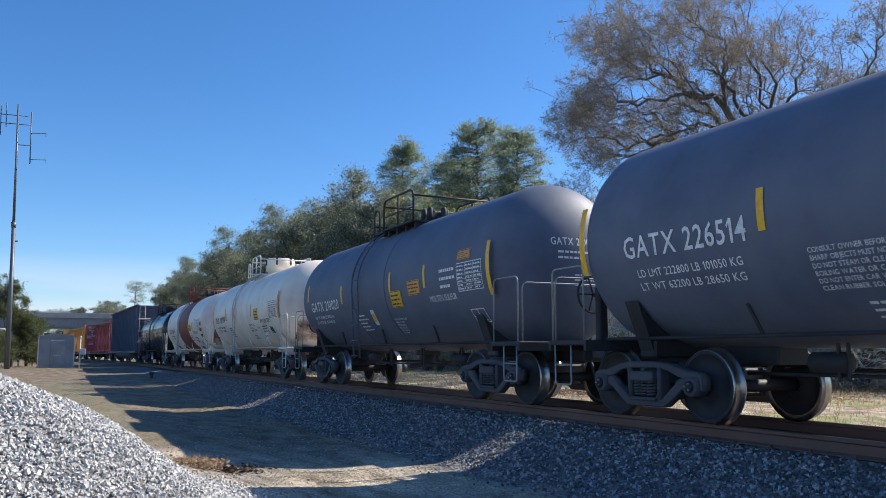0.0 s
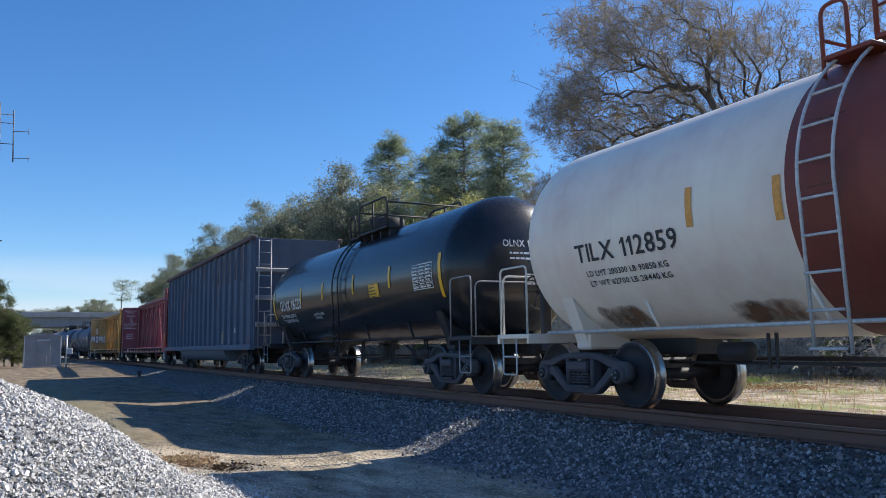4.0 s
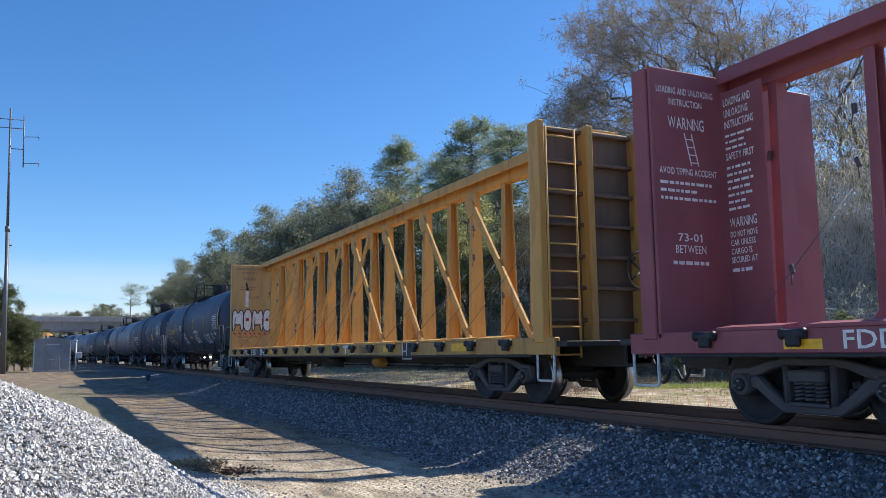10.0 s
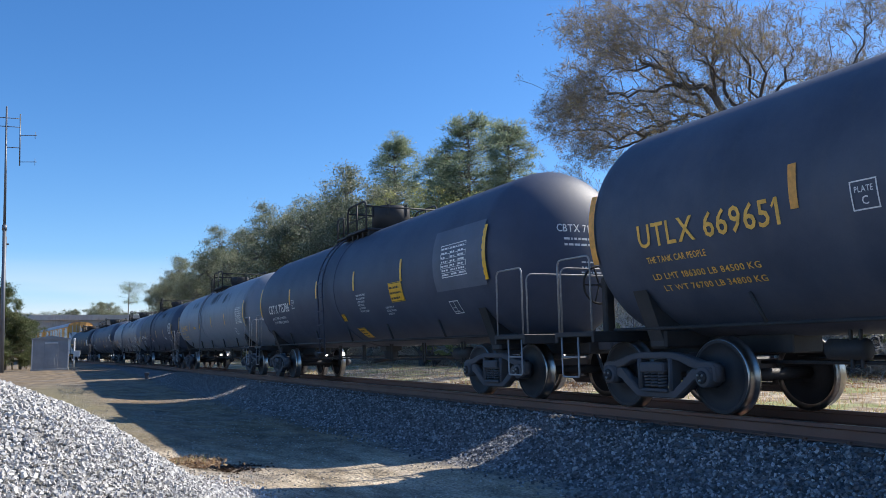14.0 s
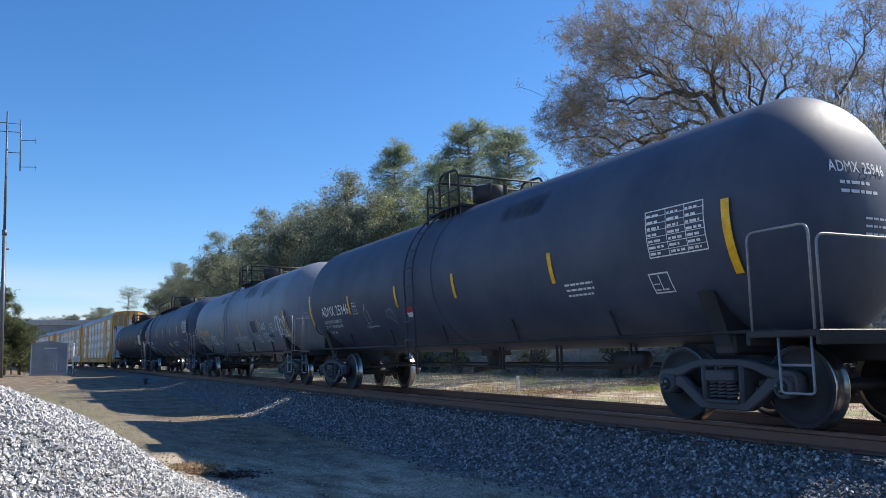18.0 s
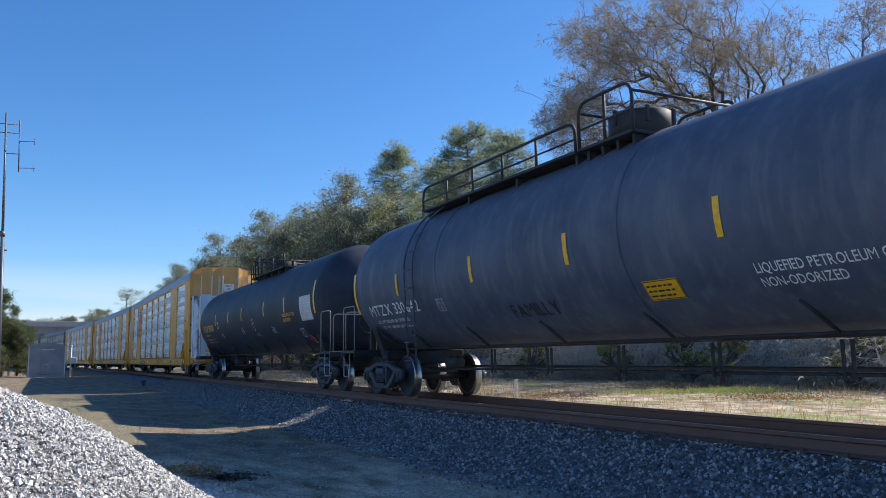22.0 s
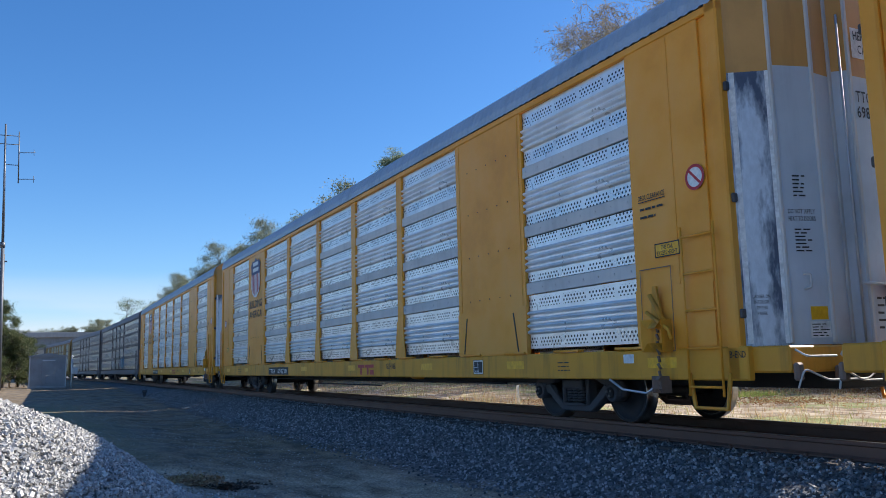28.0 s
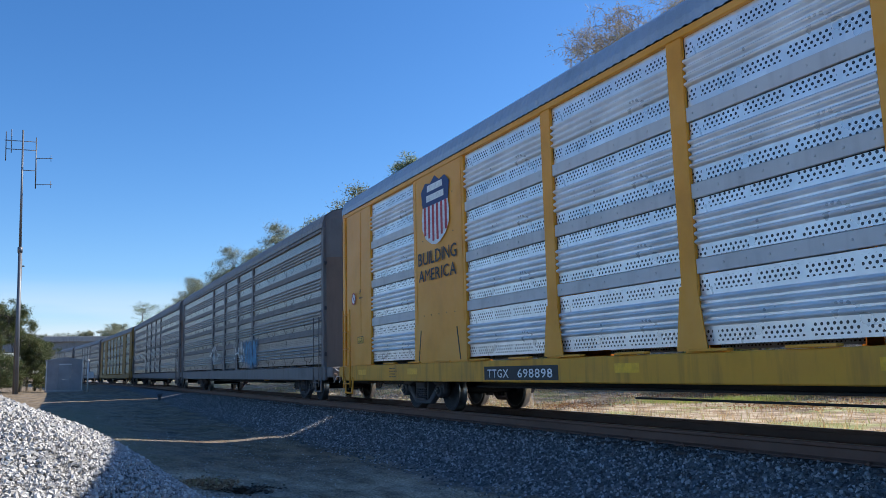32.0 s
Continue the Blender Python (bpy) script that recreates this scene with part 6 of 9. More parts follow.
c11 = tank_car("charcoal tank car with white lettering and chalk drawings", 194.3, 212.6, "dark_tank", dome=(0.09, 0.36, 0.4), seams=(-0.1,), platform=(-0.39, 0.45), entry=(0.45, 1.02), ladder=0.735)
car, sf = T(c11)
marks(car, sf, 6.77, 1.9, 2.05, "ADMX 25946", "letter_white", (("LD LMT 187400 LB 85000 KG", 6.78, 1.72, 1.36, 0.08), ("LT WT 75600 LB 34300 KG", 6.8, 1.6, 1.3, 0.08), ("NEW 3-94", 6.7, 1.46, 0.5, 0.08)), 0.25)
stripes(car, sf, ((4.62, 1.87), (1.7, 1.87), (-1.0, 1.88), (-4.17, 1.88)))
end_strip(car, sf, -7.66, 1.7, 0.85)
end_strip(car, sf, 7.7, 1.7, 0.85)
stencil_box(car, sf, 4.42, 1.86, 0.28, 0.28)
stencil_box(car, sf, -6.21, 1.58)
data_table(car, sf, -6.34, 2.0, 1.0, 0.58)
f = Flat().stroke([(0, 0), (0.02, 0.3), (0.1, 0.38), (0.1, 0.46), (0.16, 0.46), (0.16, 0.38), (0.24, 0.28), (0.22, 0.0), (0, 0)], 0.014).scrawl(-0.2, -0.14, 0.55, -0.04, 7, rng, 0.012)
place(f, car, 3.75, 1.62, "letter_white", sf, "chalk_drawing", "white chalk drawing of a bottle")
f = Flat()
for k in range(9):
    a = math.pi * (0.05 + 0.9 * k / 8)
    f.stroke([(0.2 + 0.2 * math.cos(a), 0.2 + 0.2 * math.sin(a)), (0.2 + 0.25 * math.cos(a), 0.2 + 0.25 * math.sin(a))], 0.014)
f.stroke([(0.1, 0.25), (0.36, 0.08)], 0.014)
place(f, car, 2.45, 1.5, "letter_white", sf, "chalk_drawing", "white chalk drawing of a gauge")
place(Flat().rect(0, 0, 0.3, 0.22, 2), car, 1.35, 1.65, "letter_white", sf, "notice_sign")
place(Flat().rect(0, 0.1, 0.3, 0.22, 2), car, 1.35, 1.65, "sign_red", sf, "notice_sign", lift=0.006)
place(Flat().bars(0, 0, 0.8, 0.25, 3, rng), car, -4.4, 1.65, "letter_white", sf)

c12 = tank_car("grey tank car with scrawled white graffiti", 212.6, 230.9, "grey_tank", dome=(-0.93, 0.36, 0.45), seams=(-2.8,), platform=(-1.5, 0.1), entry=(0.1, 0.66), ladder=0.38)
car, sf = T(c12)
marks(car, sf, 6.8, 1.86, 1.88, "UTLX 649614", "letter_yellow", (("THE TANK CAR PEOPLE", 6.76, 1.72, 1.0, 0.08), ("LD LMT 186500 LB 84600 KG", 6.8, 1.55, 1.45, 0.08), ("LT WT 76500 LB 34700 KG", 6.8, 1.43, 1.45, 0.08)), 0.27)
stripes(car, sf, ((4.81, 1.72), (2.02, 1.72), (-1.3, 1.72), (-4.42, 1.72)))
end_strip(car, sf, 7.75, 1.5, 0.85)
end_strip(car, sf, -7.75, 1.5, 0.85)
for y, z, w, h, n, b in ((0.2, 1.12, 2.5, 0.78, 7, 0.036), (-3.47, 1.4, 0.7, 0.32, 4, 0.022), (-4.54, 1.4, 0.9, 0.36, 4, 0.024), (4.5, 1.45, 1.0, 0.45, 6, 0.028), (3.0, 1.4, 0.6, 0.3, 4, 0.022), (-6.6, 1.5, 1.3, 0.7, 4, 0.05)):
    place(Flat().tag(0, 0, w, h, n, rng, b).scrawl(0.1, -0.02, w * 0.9, h * 0.12, n, rng, b * 0.6), car, y, z, "letter_white", sf, "graffiti", "white graffiti scrawl")
place(Flat().rect(0, 0, 0.75, 0.42, 4), car, -3.3, 1.74, "dark_tank", sf, "dark_patch", "painted-over dark patch")
place(Flat().rect(0, 0, 0.7, 0.14, 2), car, -5.2, 1.52, "dark_tank", sf, "dark_patch", "painted-over dark patch")
place(Flat().rect(0, 0, 0.5, 0.22, 2), car, 7.2, 1.62, "dark_tank", sf, "dark_patch", "painted-over dark patch")
place(Flat().stroke([(0.13, 0.24), (0.05, 0.25), (0.02, 0.18), (0.1, 0.12), (0.11, 0.03), (0.0, 0.0)], 0.035).stroke([(0.16, 0.0), (0.22, 0.2), (0.3, 0.0)], 0.035).stroke([(0.18, 0.08), (0.27, 0.08)], 0.03).stroke([(0.35, 0.0), (0.35, 0.2), (0.44, 0.17), (0.37, 0.1), (0.47, 0.0)], 0.035).stroke([(0.5, 0.22), (0.62, 0.22)], 0.03).stroke([(0.57, 0.22), (0.57, 0.04), (0.5, 0.02)], 0.035), car, -4.64, 1.8, "letter_white", sf, "graffiti", "white graffiti tag")
stencil_box(car, sf, -5.92, 1.7)

c13 = tank_car("long dark pressure tank car with a full top walkway", 230.9, 250.95, "worn_navy_tank", r=1.5, zc=2.55, outlet=False, dome=(-0.08, 0.5, 0.5), seams=(-1.22, 4.2), platform=(-1.04, 0.2), entry=None, long_walk=(0.3, 5.75), ladder=5.2)
car, sf = T(c13)
marks(car, sf, 7.83, 1.8, 2.6, "MTZX 330642", "letter_white", (("LD LMT 162300 LB 73600 KG", 7.7, 1.64, 1.7, 0.08), ("LT WT 100700 LB 45700 KG", 7.6, 1.52, 1.7, 0.08)), 0.25)
stripes(car, sf, ((6.04, 2.15), (2.8, 2.15), (-0.06, 2.15), (-2.98, 2.15), (-5.6, 2.15)))
end_strip(car, sf, -8.57, 1.9, 0.95)
end_strip(car, sf, 8.5, 1.9, 0.95)
label_plate(car, sf, -1.44, 1.55, 0.64, 0.3)
place(Flat().text("LIQUEFIED PETROLEUM GAS", 0, 0.18, 1.75, 0.12).text("NON-ODORIZED", 0, 0, 1.05, 0.12), car, -3.28, 1.58, "letter_white", sf, "contents_stencil")
place(Flat().text("FAMILLY", 0, 0, 1.35, 0.26), car, 1.94, 1.5, "letter_black", sf, "graffiti", "faint dark graffiti")
data_table(car, sf, -7.33, 2.2, 1.05, 0.6)
placard(car, sf, -6.6, 1.42, None, "sign_red", "letter_white")
stencil_box(car, sf, 4.4, 1.74, 0.26, 0.26)
place(Flat().scrawl(0, 0, 0.5, 0.4, 4, rng, 0.02), car, -7.3, 1.6, "letter_white", sf, "graffiti", "white graffiti tag")

c14 = tank_car("long black pressure tank car with a top walkway", 250.95, 271.3, "black_tank", r=1.5, zc=2.52, outlet=False, dome=(0.06, 0.5, 0.5), platform=(-0.6, 0.34), entry=(0.36, 0.97), long_walk=(-3.6, -0.7), ladder=None)
car, sf = T(c14)
marks(car, sf, 7.75, 2.08, 2.15, "UTLX 958118", "letter_yellow", (("THE TANK CAR PEOPLE", 7.6, 1.9, 1.0, 0.07), ("LD LMT 163300 LB 74070 KG", 7.6, 1.72, 1.6, 0.07), ("LT WT 99700 LB 45200 KG", 7.5, 1.6, 1.6, 0.07)), 0.27)
stripes(car, sf, ((5.06, 2.28), (2.55, 2.28), (0.25, 2.28), (-3.0, 2.28), (-5.5, 2.28)))
end_strip(car, sf, -8.48, 2.1, 0.9)
end_strip(car, sf, 8.55, 2.1, 0.9)
f = Flat().disc(0.22, 0.45, 0.22, 24, 0.205).stroke([(0.05, 0.5), (0.4, 0.55)], 0.014).stroke([(0.22, 0.66), (0.16, 0.4), (0.3, 0.35)], 0.014).scrawl(0.3, 0.0, 0.6, 0.16, 4, rng, 0.012)
place(f, car, -1.12, 1.65, "letter_white", sf, "chalk_drawing", "white chalk drawing")
data_table(car, sf, -7.16, 2.0, 0.97, 0.58, "zinc_band")
place(Flat().text("LIQUEFIED PETROLEUM GAS", 0, 0.15, 1.3, 0.1).text("NON-ODORIZED", 0, 0, 0.8, 0.1), car, -5.19, 2.0, "letter_yellow", sf, "contents_stencil")
placard(car, sf, -7.17, 1.45, None, "sign_red", "letter_white")
stencil_box(car, sf, -6.54, 1.52)
stencil_box(car, sf, 4.75, 2.15, 0.26, 0.28)
for y, z in ((4.3, 1.75), (0.6, 1.8), (-3.6, 1.7)):
    place(Flat().tag(0, 0, 0.42, 0.24, 4, rng, 0.008).scrawl(0.02, 0.02, 0.4, 0.2, 6, rng, 0.006), car, y, z, "zinc_band", sf, "graffiti", "faint chalk scrawl")

# marks and placards on the front heads
for c, name, ink, x, z, w in ((c0, "GATX 226514", "letter_white", -0.5, 2.75, 0.95), (c1, "GATX 210020", "letter_white", -0.5, 2.72, 0.95), (c2, "TILX 110774", "letter_black", -0.5, 2.9, 1.0), (c3, "TILX 112859", "letter_black", -0.48, 2.83, 1.0),
                              (c4, "OLNX 116220", "letter_white", -0.5, 2.7, 0.95), (c8, "UTLX 669651", "letter_yellow", -0.5, 2.85, 0.95), (c9, "CBTX 715786", "letter_white", -0.44, 2.78, 1.0), (c10, "UTLX 649627", "letter_yellow", -0.5, 2.8, 0.95),
                              (c11, "ADMX 25946", "letter_white", -0.5, 2.8, 0.9), (c12, "UTLX 649614", "letter_yellow", -0.5, 2.8, 0.95), (c13, "MTZX 330642", "letter_white", -0.54, 2.68, 1.1), (c14, "UTLX 958118", "letter_yellow", -0.5, 2.8, 0.95)):
    hd = ("head", c[2], c[3], c[1] - 0.85)
    place(Flat().text(name, 0, 0, w, 0.13), c[0], x, z, ink, hd, "reporting_mark")
    place(Flat().bars(0, 0, 0.75, 0.2, 2, rng), c[0], x + 0.12, z - 0.26, ink, hd)
    place(Flat().bars(0, 0, 0.6, 0.26, 3, rng, 0.3), c[0], x + 0.45, z - 0.72, ink, hd)
for c, x, z, w, h in ((c3, -0.95, 1.15, 0.8, 1.5), (c3, -0.3, 1.05, 1.2, 0.6), (c2, -0.9, 1.2, 0.9, 0.8), (c2, 0.0, 1.1, 0.9, 0.5)):
    place(Flat().grid(0, 0, w, h, 10, 14), c[0], x, z, "rust_stain", ("head", c[2], c[3], c[1] - 0.85), "rust_stain", "brown rust run down the tank head", lift=-0.003)
for c, x, z, number in ((c13, 0.27, 1.5, "1075"), (c14, 0.27, 1.5, "1075"), (c3, 0.5, 1.6, "1789"), (c2, 0.5, 1.6, "1791")):
    placard(c[0], ("head", c[2], c[3], c[1] - 0.85), x, z, number, *(("sign_red", "letter_white") if number == "1075" else ()))


# ---- autoracks ----
def rack_marks(car, half, number, shield=True):
    sd, sill = ("side", -1.602), ("side", -1.60)
    ya = lambda p: p - half
    place(Flat().rect(0, 0, 2.25, 0.22), car, ya(20.27), 0.66, "letter_black", sill, "number_plate_ground", lift=0.003)
    place(Flat().text("TTGX", 0.12, 0, 0.7, 0.13).text(number, 1.1, 0, 1.0, 0.13), car, ya(20.27), 0.70, "letter_white", sill, "reporting_mark", lift=0.007)
    if shield:
        top = [(0, 0.95), (0.18, 1.06), (0.4, 1.03), (0.58, 1.12), (0.76, 1.03), (0.98, 1.06), (1.16, 0.95), (1.1, 0.7), (0.06, 0.7)]
        low = [(0.06, 0.7), (1.1, 0.7), (1.14, 0.45), (1.12, 0.2), (0.98, -0.02), (0.76, -0.16), (0.58, -0.2), (0.4, -0.16), (0.18, -0.02), (0.04, 0.2), (0.02, 0.45)]
        place(Flat().poly([(a * 1.12, (b - 0.7) * 1.36 + 0.80) for a, b in top]), car, ya(22.74), 3.25, "sign_blue", sd, "shield_emblem", "blue, red and white shield emblem")
        place(Flat().poly([(a * 1.12, (b + 0.2) * 0.889) for a, b in low]), car, ya(22.74), 3.25, "letter_white", sd, "shield_emblem", lift=0.005)
        st = Flat()
        for k in range(6):
            u = 0.12 + 0.17 * k
            foot = 0.02 + 0.24 * abs(u - 0.54) / 0.5 - 0.2
            st.rect(u * 1.12, (foot + 0.2) * 0.889 + 0.03, u * 1.12 + 0.095, 0.80)
        place(st, car, ya(22.74), 3.25, "sign_red", sd, "shield_stripe", lift=0.008)
        place(Flat().rect(0.30, 1.09, 1.0, 1.22).rect(0.26, 0.89, 1.06, 1.02), car, ya(22.74), 3.25, "letter_white", sd, "shield_bar", lift=0.008)
        place(Flat().text("BUILDING", 0, 0.33, 1.74, 0.25).text("AMERICA", 0.01, 0, 1.7, 0.23), car, ya(22.94), 2.58, "letter_black", sd, "side_slogan")
    place(Flat().rect(0, 0.15, 0.42, 0.22).rect(0.15, 0, 0.26, 0.15).rect(0.46, 0.15, 0.98, 0.22).rect(0.56, 0, 0.67, 0.15).rect(0.76, 0, 0.98, 0.1), car, ya(12.23), 0.67, "sign_red", sill, "owner_emblem", "faded red emblem")
    place(Flat().text("GLH18B", 0, 0, 0.5, 0.11), car, ya(10.54), 0.79, "letter_black", sill, "type_code")
    for p in (2.3, 5.6, 8.8, 12.9, 16.7, 23.6, 26.6):
        place(Flat().rect(0, 0, 0.5, 0.12), car, ya(p), 0.76, "stripe", sill, "reflector_strip", "yellow reflective strip")
    place(Flat().rect(0, 0, 0.34, 0.24), car, ya(6.7), 0.68, "letter_black", sill, "stencil_panel", lift=0.003)
    stencil_box(car, sill, ya(6.69), 0.69, 0.32, 0.22)
    place(Flat().rect(0, 0, 0.2, 0.11), car, ya(2.75), 0.82, "letter_white", sill, "white_label")
    place(Flat().rect(0, 0, 0.42, 0.17), car, ya(2.05), 2.06, "stripe", sd, "height_sign")
    place(Flat().border(0, 0, 0.42, 0.17, 0.014).text("THIS CAR", 0.11, 0.09, 0.2, 0.05).text("EXCESS HEIGHT", 0.04, 0.025, 0.34, 0.05), car, ya(2.05), 2.06, "letter_black", sd, "height_sign_text", lift=0.007)
    for p, z in ((1.32, 2.9), (26.9, 2.6)):
        place(Flat().disc(0, 0, 0.15), car, ya(p), z, "letter_white", sd, "no_smoking_sign")
        place(Flat().disc(0, 0, 0.15, 20, 0.115).stroke([(-0.08, 0.08), (0.08, -0.08)], 0.03), car, ya(p), z, "sign_red", sd, "no_smoking_ring", lift=0.007)
    place(Flat().text("DECK CLEARANCE", 0, 0.25, 0.47, 0.06).bars(0.02, 0, 0.43, 0.2, 2, rng, 0.28).rect(0, 0.22, 0.47, 0.232), car, ya(2.3), 2.55, "letter_black", sd)
    place(Flat().bars(0, 0, 0.42, 0.16, 3, rng, 0.3), car, ya(4.2), 0.72, "letter_black", sill)
    tail = Flat().text("UP", 0, 0.14, 0.12, 0.1)
    tail = tail.text("10001", 0, 0, 0.28, 0.1) if number == "698676" else tail.bars(0, 0, 0.3, 0.09, 1, rng)
    place(Flat().rect(0, 0, 0.4, 0.16), car, ya(26.62), 1.5, "stripe", sd, "height_sign")
    place(Flat().border(0, 0, 0.4, 0.16, 0.014).text("THIS CAR", 0.11, 0.085, 0.18, 0.045).text("EXCESS HEIGHT", 0.04, 0.025, 0.32, 0.045), car, ya(26.62), 1.5, "letter_black", sd, "height_sign_text", lift=0.007)
    place(Flat().bars(0, 0, 0.5, 0.24, 4, rng, 0.3), car, ya(24.6), 0.69, "letter_black", sill)
    place(tail, car, ya(26.5), 2.55, "letter_black", sd)
    br = Mesh().box(-1.66, -1.60, ya(2.2), ya(1.85), 1.05, 1.22, 0.015).prism([(ya(2.12), 1.2), (ya(1.9), 1.2), (ya(2.0), 1.72), (ya(2.06), 1.72)], -1.68, -1.65, 0)
    br.tube([(-1.7, ya(2.16), 1.42), (-1.72, ya(1.78), 1.2), (-1.72, ya(1.74), 1.08)], 0.022, 7).tube([(-1.69, ya(2.1), 1.62), (-1.69, ya(1.88), 1.3)], 0.03, 6)
    part("hand_brake", fix_normals(br.data("hand_brake", "rack_sill")), car, label="hand brake lever on a bracket")
    link = Mesh()
    for q in range(9):
        link.tube([(-1.67 - 0.012 * (q % 2), ya(2.03), 1.24 - 0.085 * q), (-1.67 + 0.012 * (q % 2), ya(2.01), 1.17 - 0.085 * q)], 0.018, 5)
    part("brake_chain", link.box(-1.68, -1.62, ya(2.1), ya(1.94), 0.52, 0.62, 0.02).data("brake_chain", "old_brown"), car, label="rusty brake chain")
    y0 = -(half - 0.85)
    en = ("end", y0 - 0.502)
    place(Flat().rect(0, 0, 0.46, 0.36), car, -0.06, 4.2, "letter_white", en, "door_sign")
    place(Flat().text("TTGX", 0, 0.18, 0.36, 0.13).text(number, 0, 0, 0.44, 0.13), car, -0.06, 3.5, "letter_black", en, "reporting_mark")
    place(Flat().text("HEIGHT", 0, 0.16, 0.36, 0.1).text("CAR", 0.06, 0.0, 0.2, 0.1), car, -0.02, 4.26, "letter_black", en, "door_sign_text", lift=0.008)
    first, second = ("leaf", y0, RACK_DOOR[0], RACK_DOOR[1]), ("leaf", y0, RACK_DOOR[1], RACK_DOOR[2])
    place(Flat().text("DO NOT APPLY", 0, 0.08, 0.32, 0.05).text("HEAT TO DOORS", 0, 0.0, 0.32, 0.05).bars(0.06, -0.34, 0.26, -0.07, 7, rng, 0.4).bars(0.08, 0.26, 0.24, 0.52, 6, rng, 0.4), car, 0.08, 2.3, "letter_black", second, "door_text")
    place(Flat().text("LADDER ON", 0, 0.18, 0.18, 0.035).text("INTERIOR", 0.015, 0.12, 0.15, 0.035).text("OF THIS", 0.035, 0.06, 0.11, 0.035).text("PANEL", 0.04, 0, 0.1, 0.035), car, 0.1, 1.3, "letter_black", first, "door_text")
    for u in (0.02, 0.4):
        place(Flat().rect(0, 0, 0.06, 2.98), car, u, 1.0, "letter_white", first, "door_edge_strip")
    place(Flat().rect(0, 0, 0.2, 0.14), car, 0.25, 1.24, "stripe", second, "door_label", "orange door label")
    place(Flat().rect(0, 0, 0.24, 0.17), car, 0.23, 1.05, "letter_white", second, "door_label")
    place(Flat().bars(0.02, 0.01, 0.22, 0.16, 5, rng, 0.35), car, 0.23, 1.05, "letter_black", second, "door_text", lift=0.008)
    place(Flat().bars(0, 0, 0.16, 0.4, 5, rng, 0.3), car, -0.04, 1.12, "letter_black", en, "door_text")
    place(Flat().text("B-END", 0, 0, 0.22, 0.07), car, ya(0.99), 0.86, "letter_black", sill, "end_mark")
    bar = Mesh().tube([(-0.3, y0 - 0.55, 1.62), (0.6, y0 - 0.55, 1.62)], 0.018, 7)
    part("lock_bar", bar.data("lock_bar", "zinc_band"), car)
    lock = Mesh().box(0.1, 0.2, y0 - 0.6, y0 - 0.5, 1.5, 1.66, 0.03).box(0.16, 0.3, y0 - 0.58, y0 - 0.5, 1.42, 1.54, 0.03).tube([(0.14, y0 - 0.58, 1.66), (0.14, y0 - 0.56, 1.74)], 0.02, 6)
    part("door_lock", lock.data("door_lock", "sign_red"), car, label="red door lock")
    part("handle", Mesh().tube(bent([(-0.98, y0 - 0.36, 1.72), (-0.92, y0 - 0.4, 1.72), (-0.92, y0 - 0.4, 1.58), (-0.98, y0 - 0.36, 1.56)], 0.02), 0.012, 5).data("handle", "zinc_band"), car)
    part("chain", Mesh().tube([(-1.62, ya(2.0), 0.62), (-1.6, ya(2.35), 0.46), (-1.6, ya(2.8), 0.5), (-1.6, ya(3.05), 0.62)], 0.016, 6).data("chain", "zinc"), car)
    hatch = Flat().border(0, 0, 0.55, 1.0, 0.012)
    place(hatch, car, ya(2.35), 0.95, "old_brown", sd, "hatch_seam")


for c, rows in ((c10, ((-1.5, 3.2, 2.4, 0.7), (-4.2, 3.1, 1.6, 0.6), (3.4, 3.2, 1.8, 0.5))), (c12, ((-2.6, 3.3, 2.2, 0.8), (-5.2, 3.2, 2.6, 0.9), (2.4, 3.3, 1.4, 0.5))), (c11, ((-3.0, 3.2, 1.8, 0.5),))):
    for y, z, w, h in rows:
        place(spread(blot(w, h)), c[0], y, z, "soot_stain", ("tank", c[2], c[3]), "soot_stain", "dark soot smear", lift=-0.003)


EXCESS = 271.3
numbers = ("698676", "698750", "698898")
for k in range(8):
    a, b = EXCESS + 28.6 * k, EXCESS + 28.6 * (k + 1)
    if k < 3:
        car, half = autorack("yellow autorack car with perforated silver side panels", a, b)
        rack_marks(car, half, numbers[k])
    elif k < 5:
        car, half = autorack("weathered grey-brown autorack car with dull panels", a, b, "old_side", "perforated_old", "old_side", "old_rack", "old_brown", ribbed_all=True)
        for y, z, w, h, n in ((18.5, 1.2, 2.6, 0.9, 8), (13.0, 1.3, 1.8, 0.8, 6)):
            place(Flat().scrawl(0, 0, w, h, n, rng, 0.06), car, y - half, z, "letter_white" if k == 3 else "zinc_band", ("side", -1.60), "graffiti", "pale graffiti on the side", lift=0.01)
        if k == 3:
            place(Flat().rect(0, 0, 2.9, 1.15), car, 11.4 - half, 1.0, "pale_blue", ("side", -1.60), "graffiti", "pale blue graffiti fill", lift=0.006)
    elif k == 5:
        car, half = autorack("pale green and yellow autorack car", a, b, "dull_rack_yellow", "perforated_green", "old_side", "old_rack", "dull_rack_yellow")
    else:
        car, half = autorack("old brown autorack car", a, b, "old_side", "perforated_old", "old_side", "old_rack", "old_brown", ribbed_all=True)


# ---- ground ----
def step(a, b, x):
    k = min(1.0, max(0.0, (x - a) / (b - a)))
    return k * k * (3 - 2 * k)


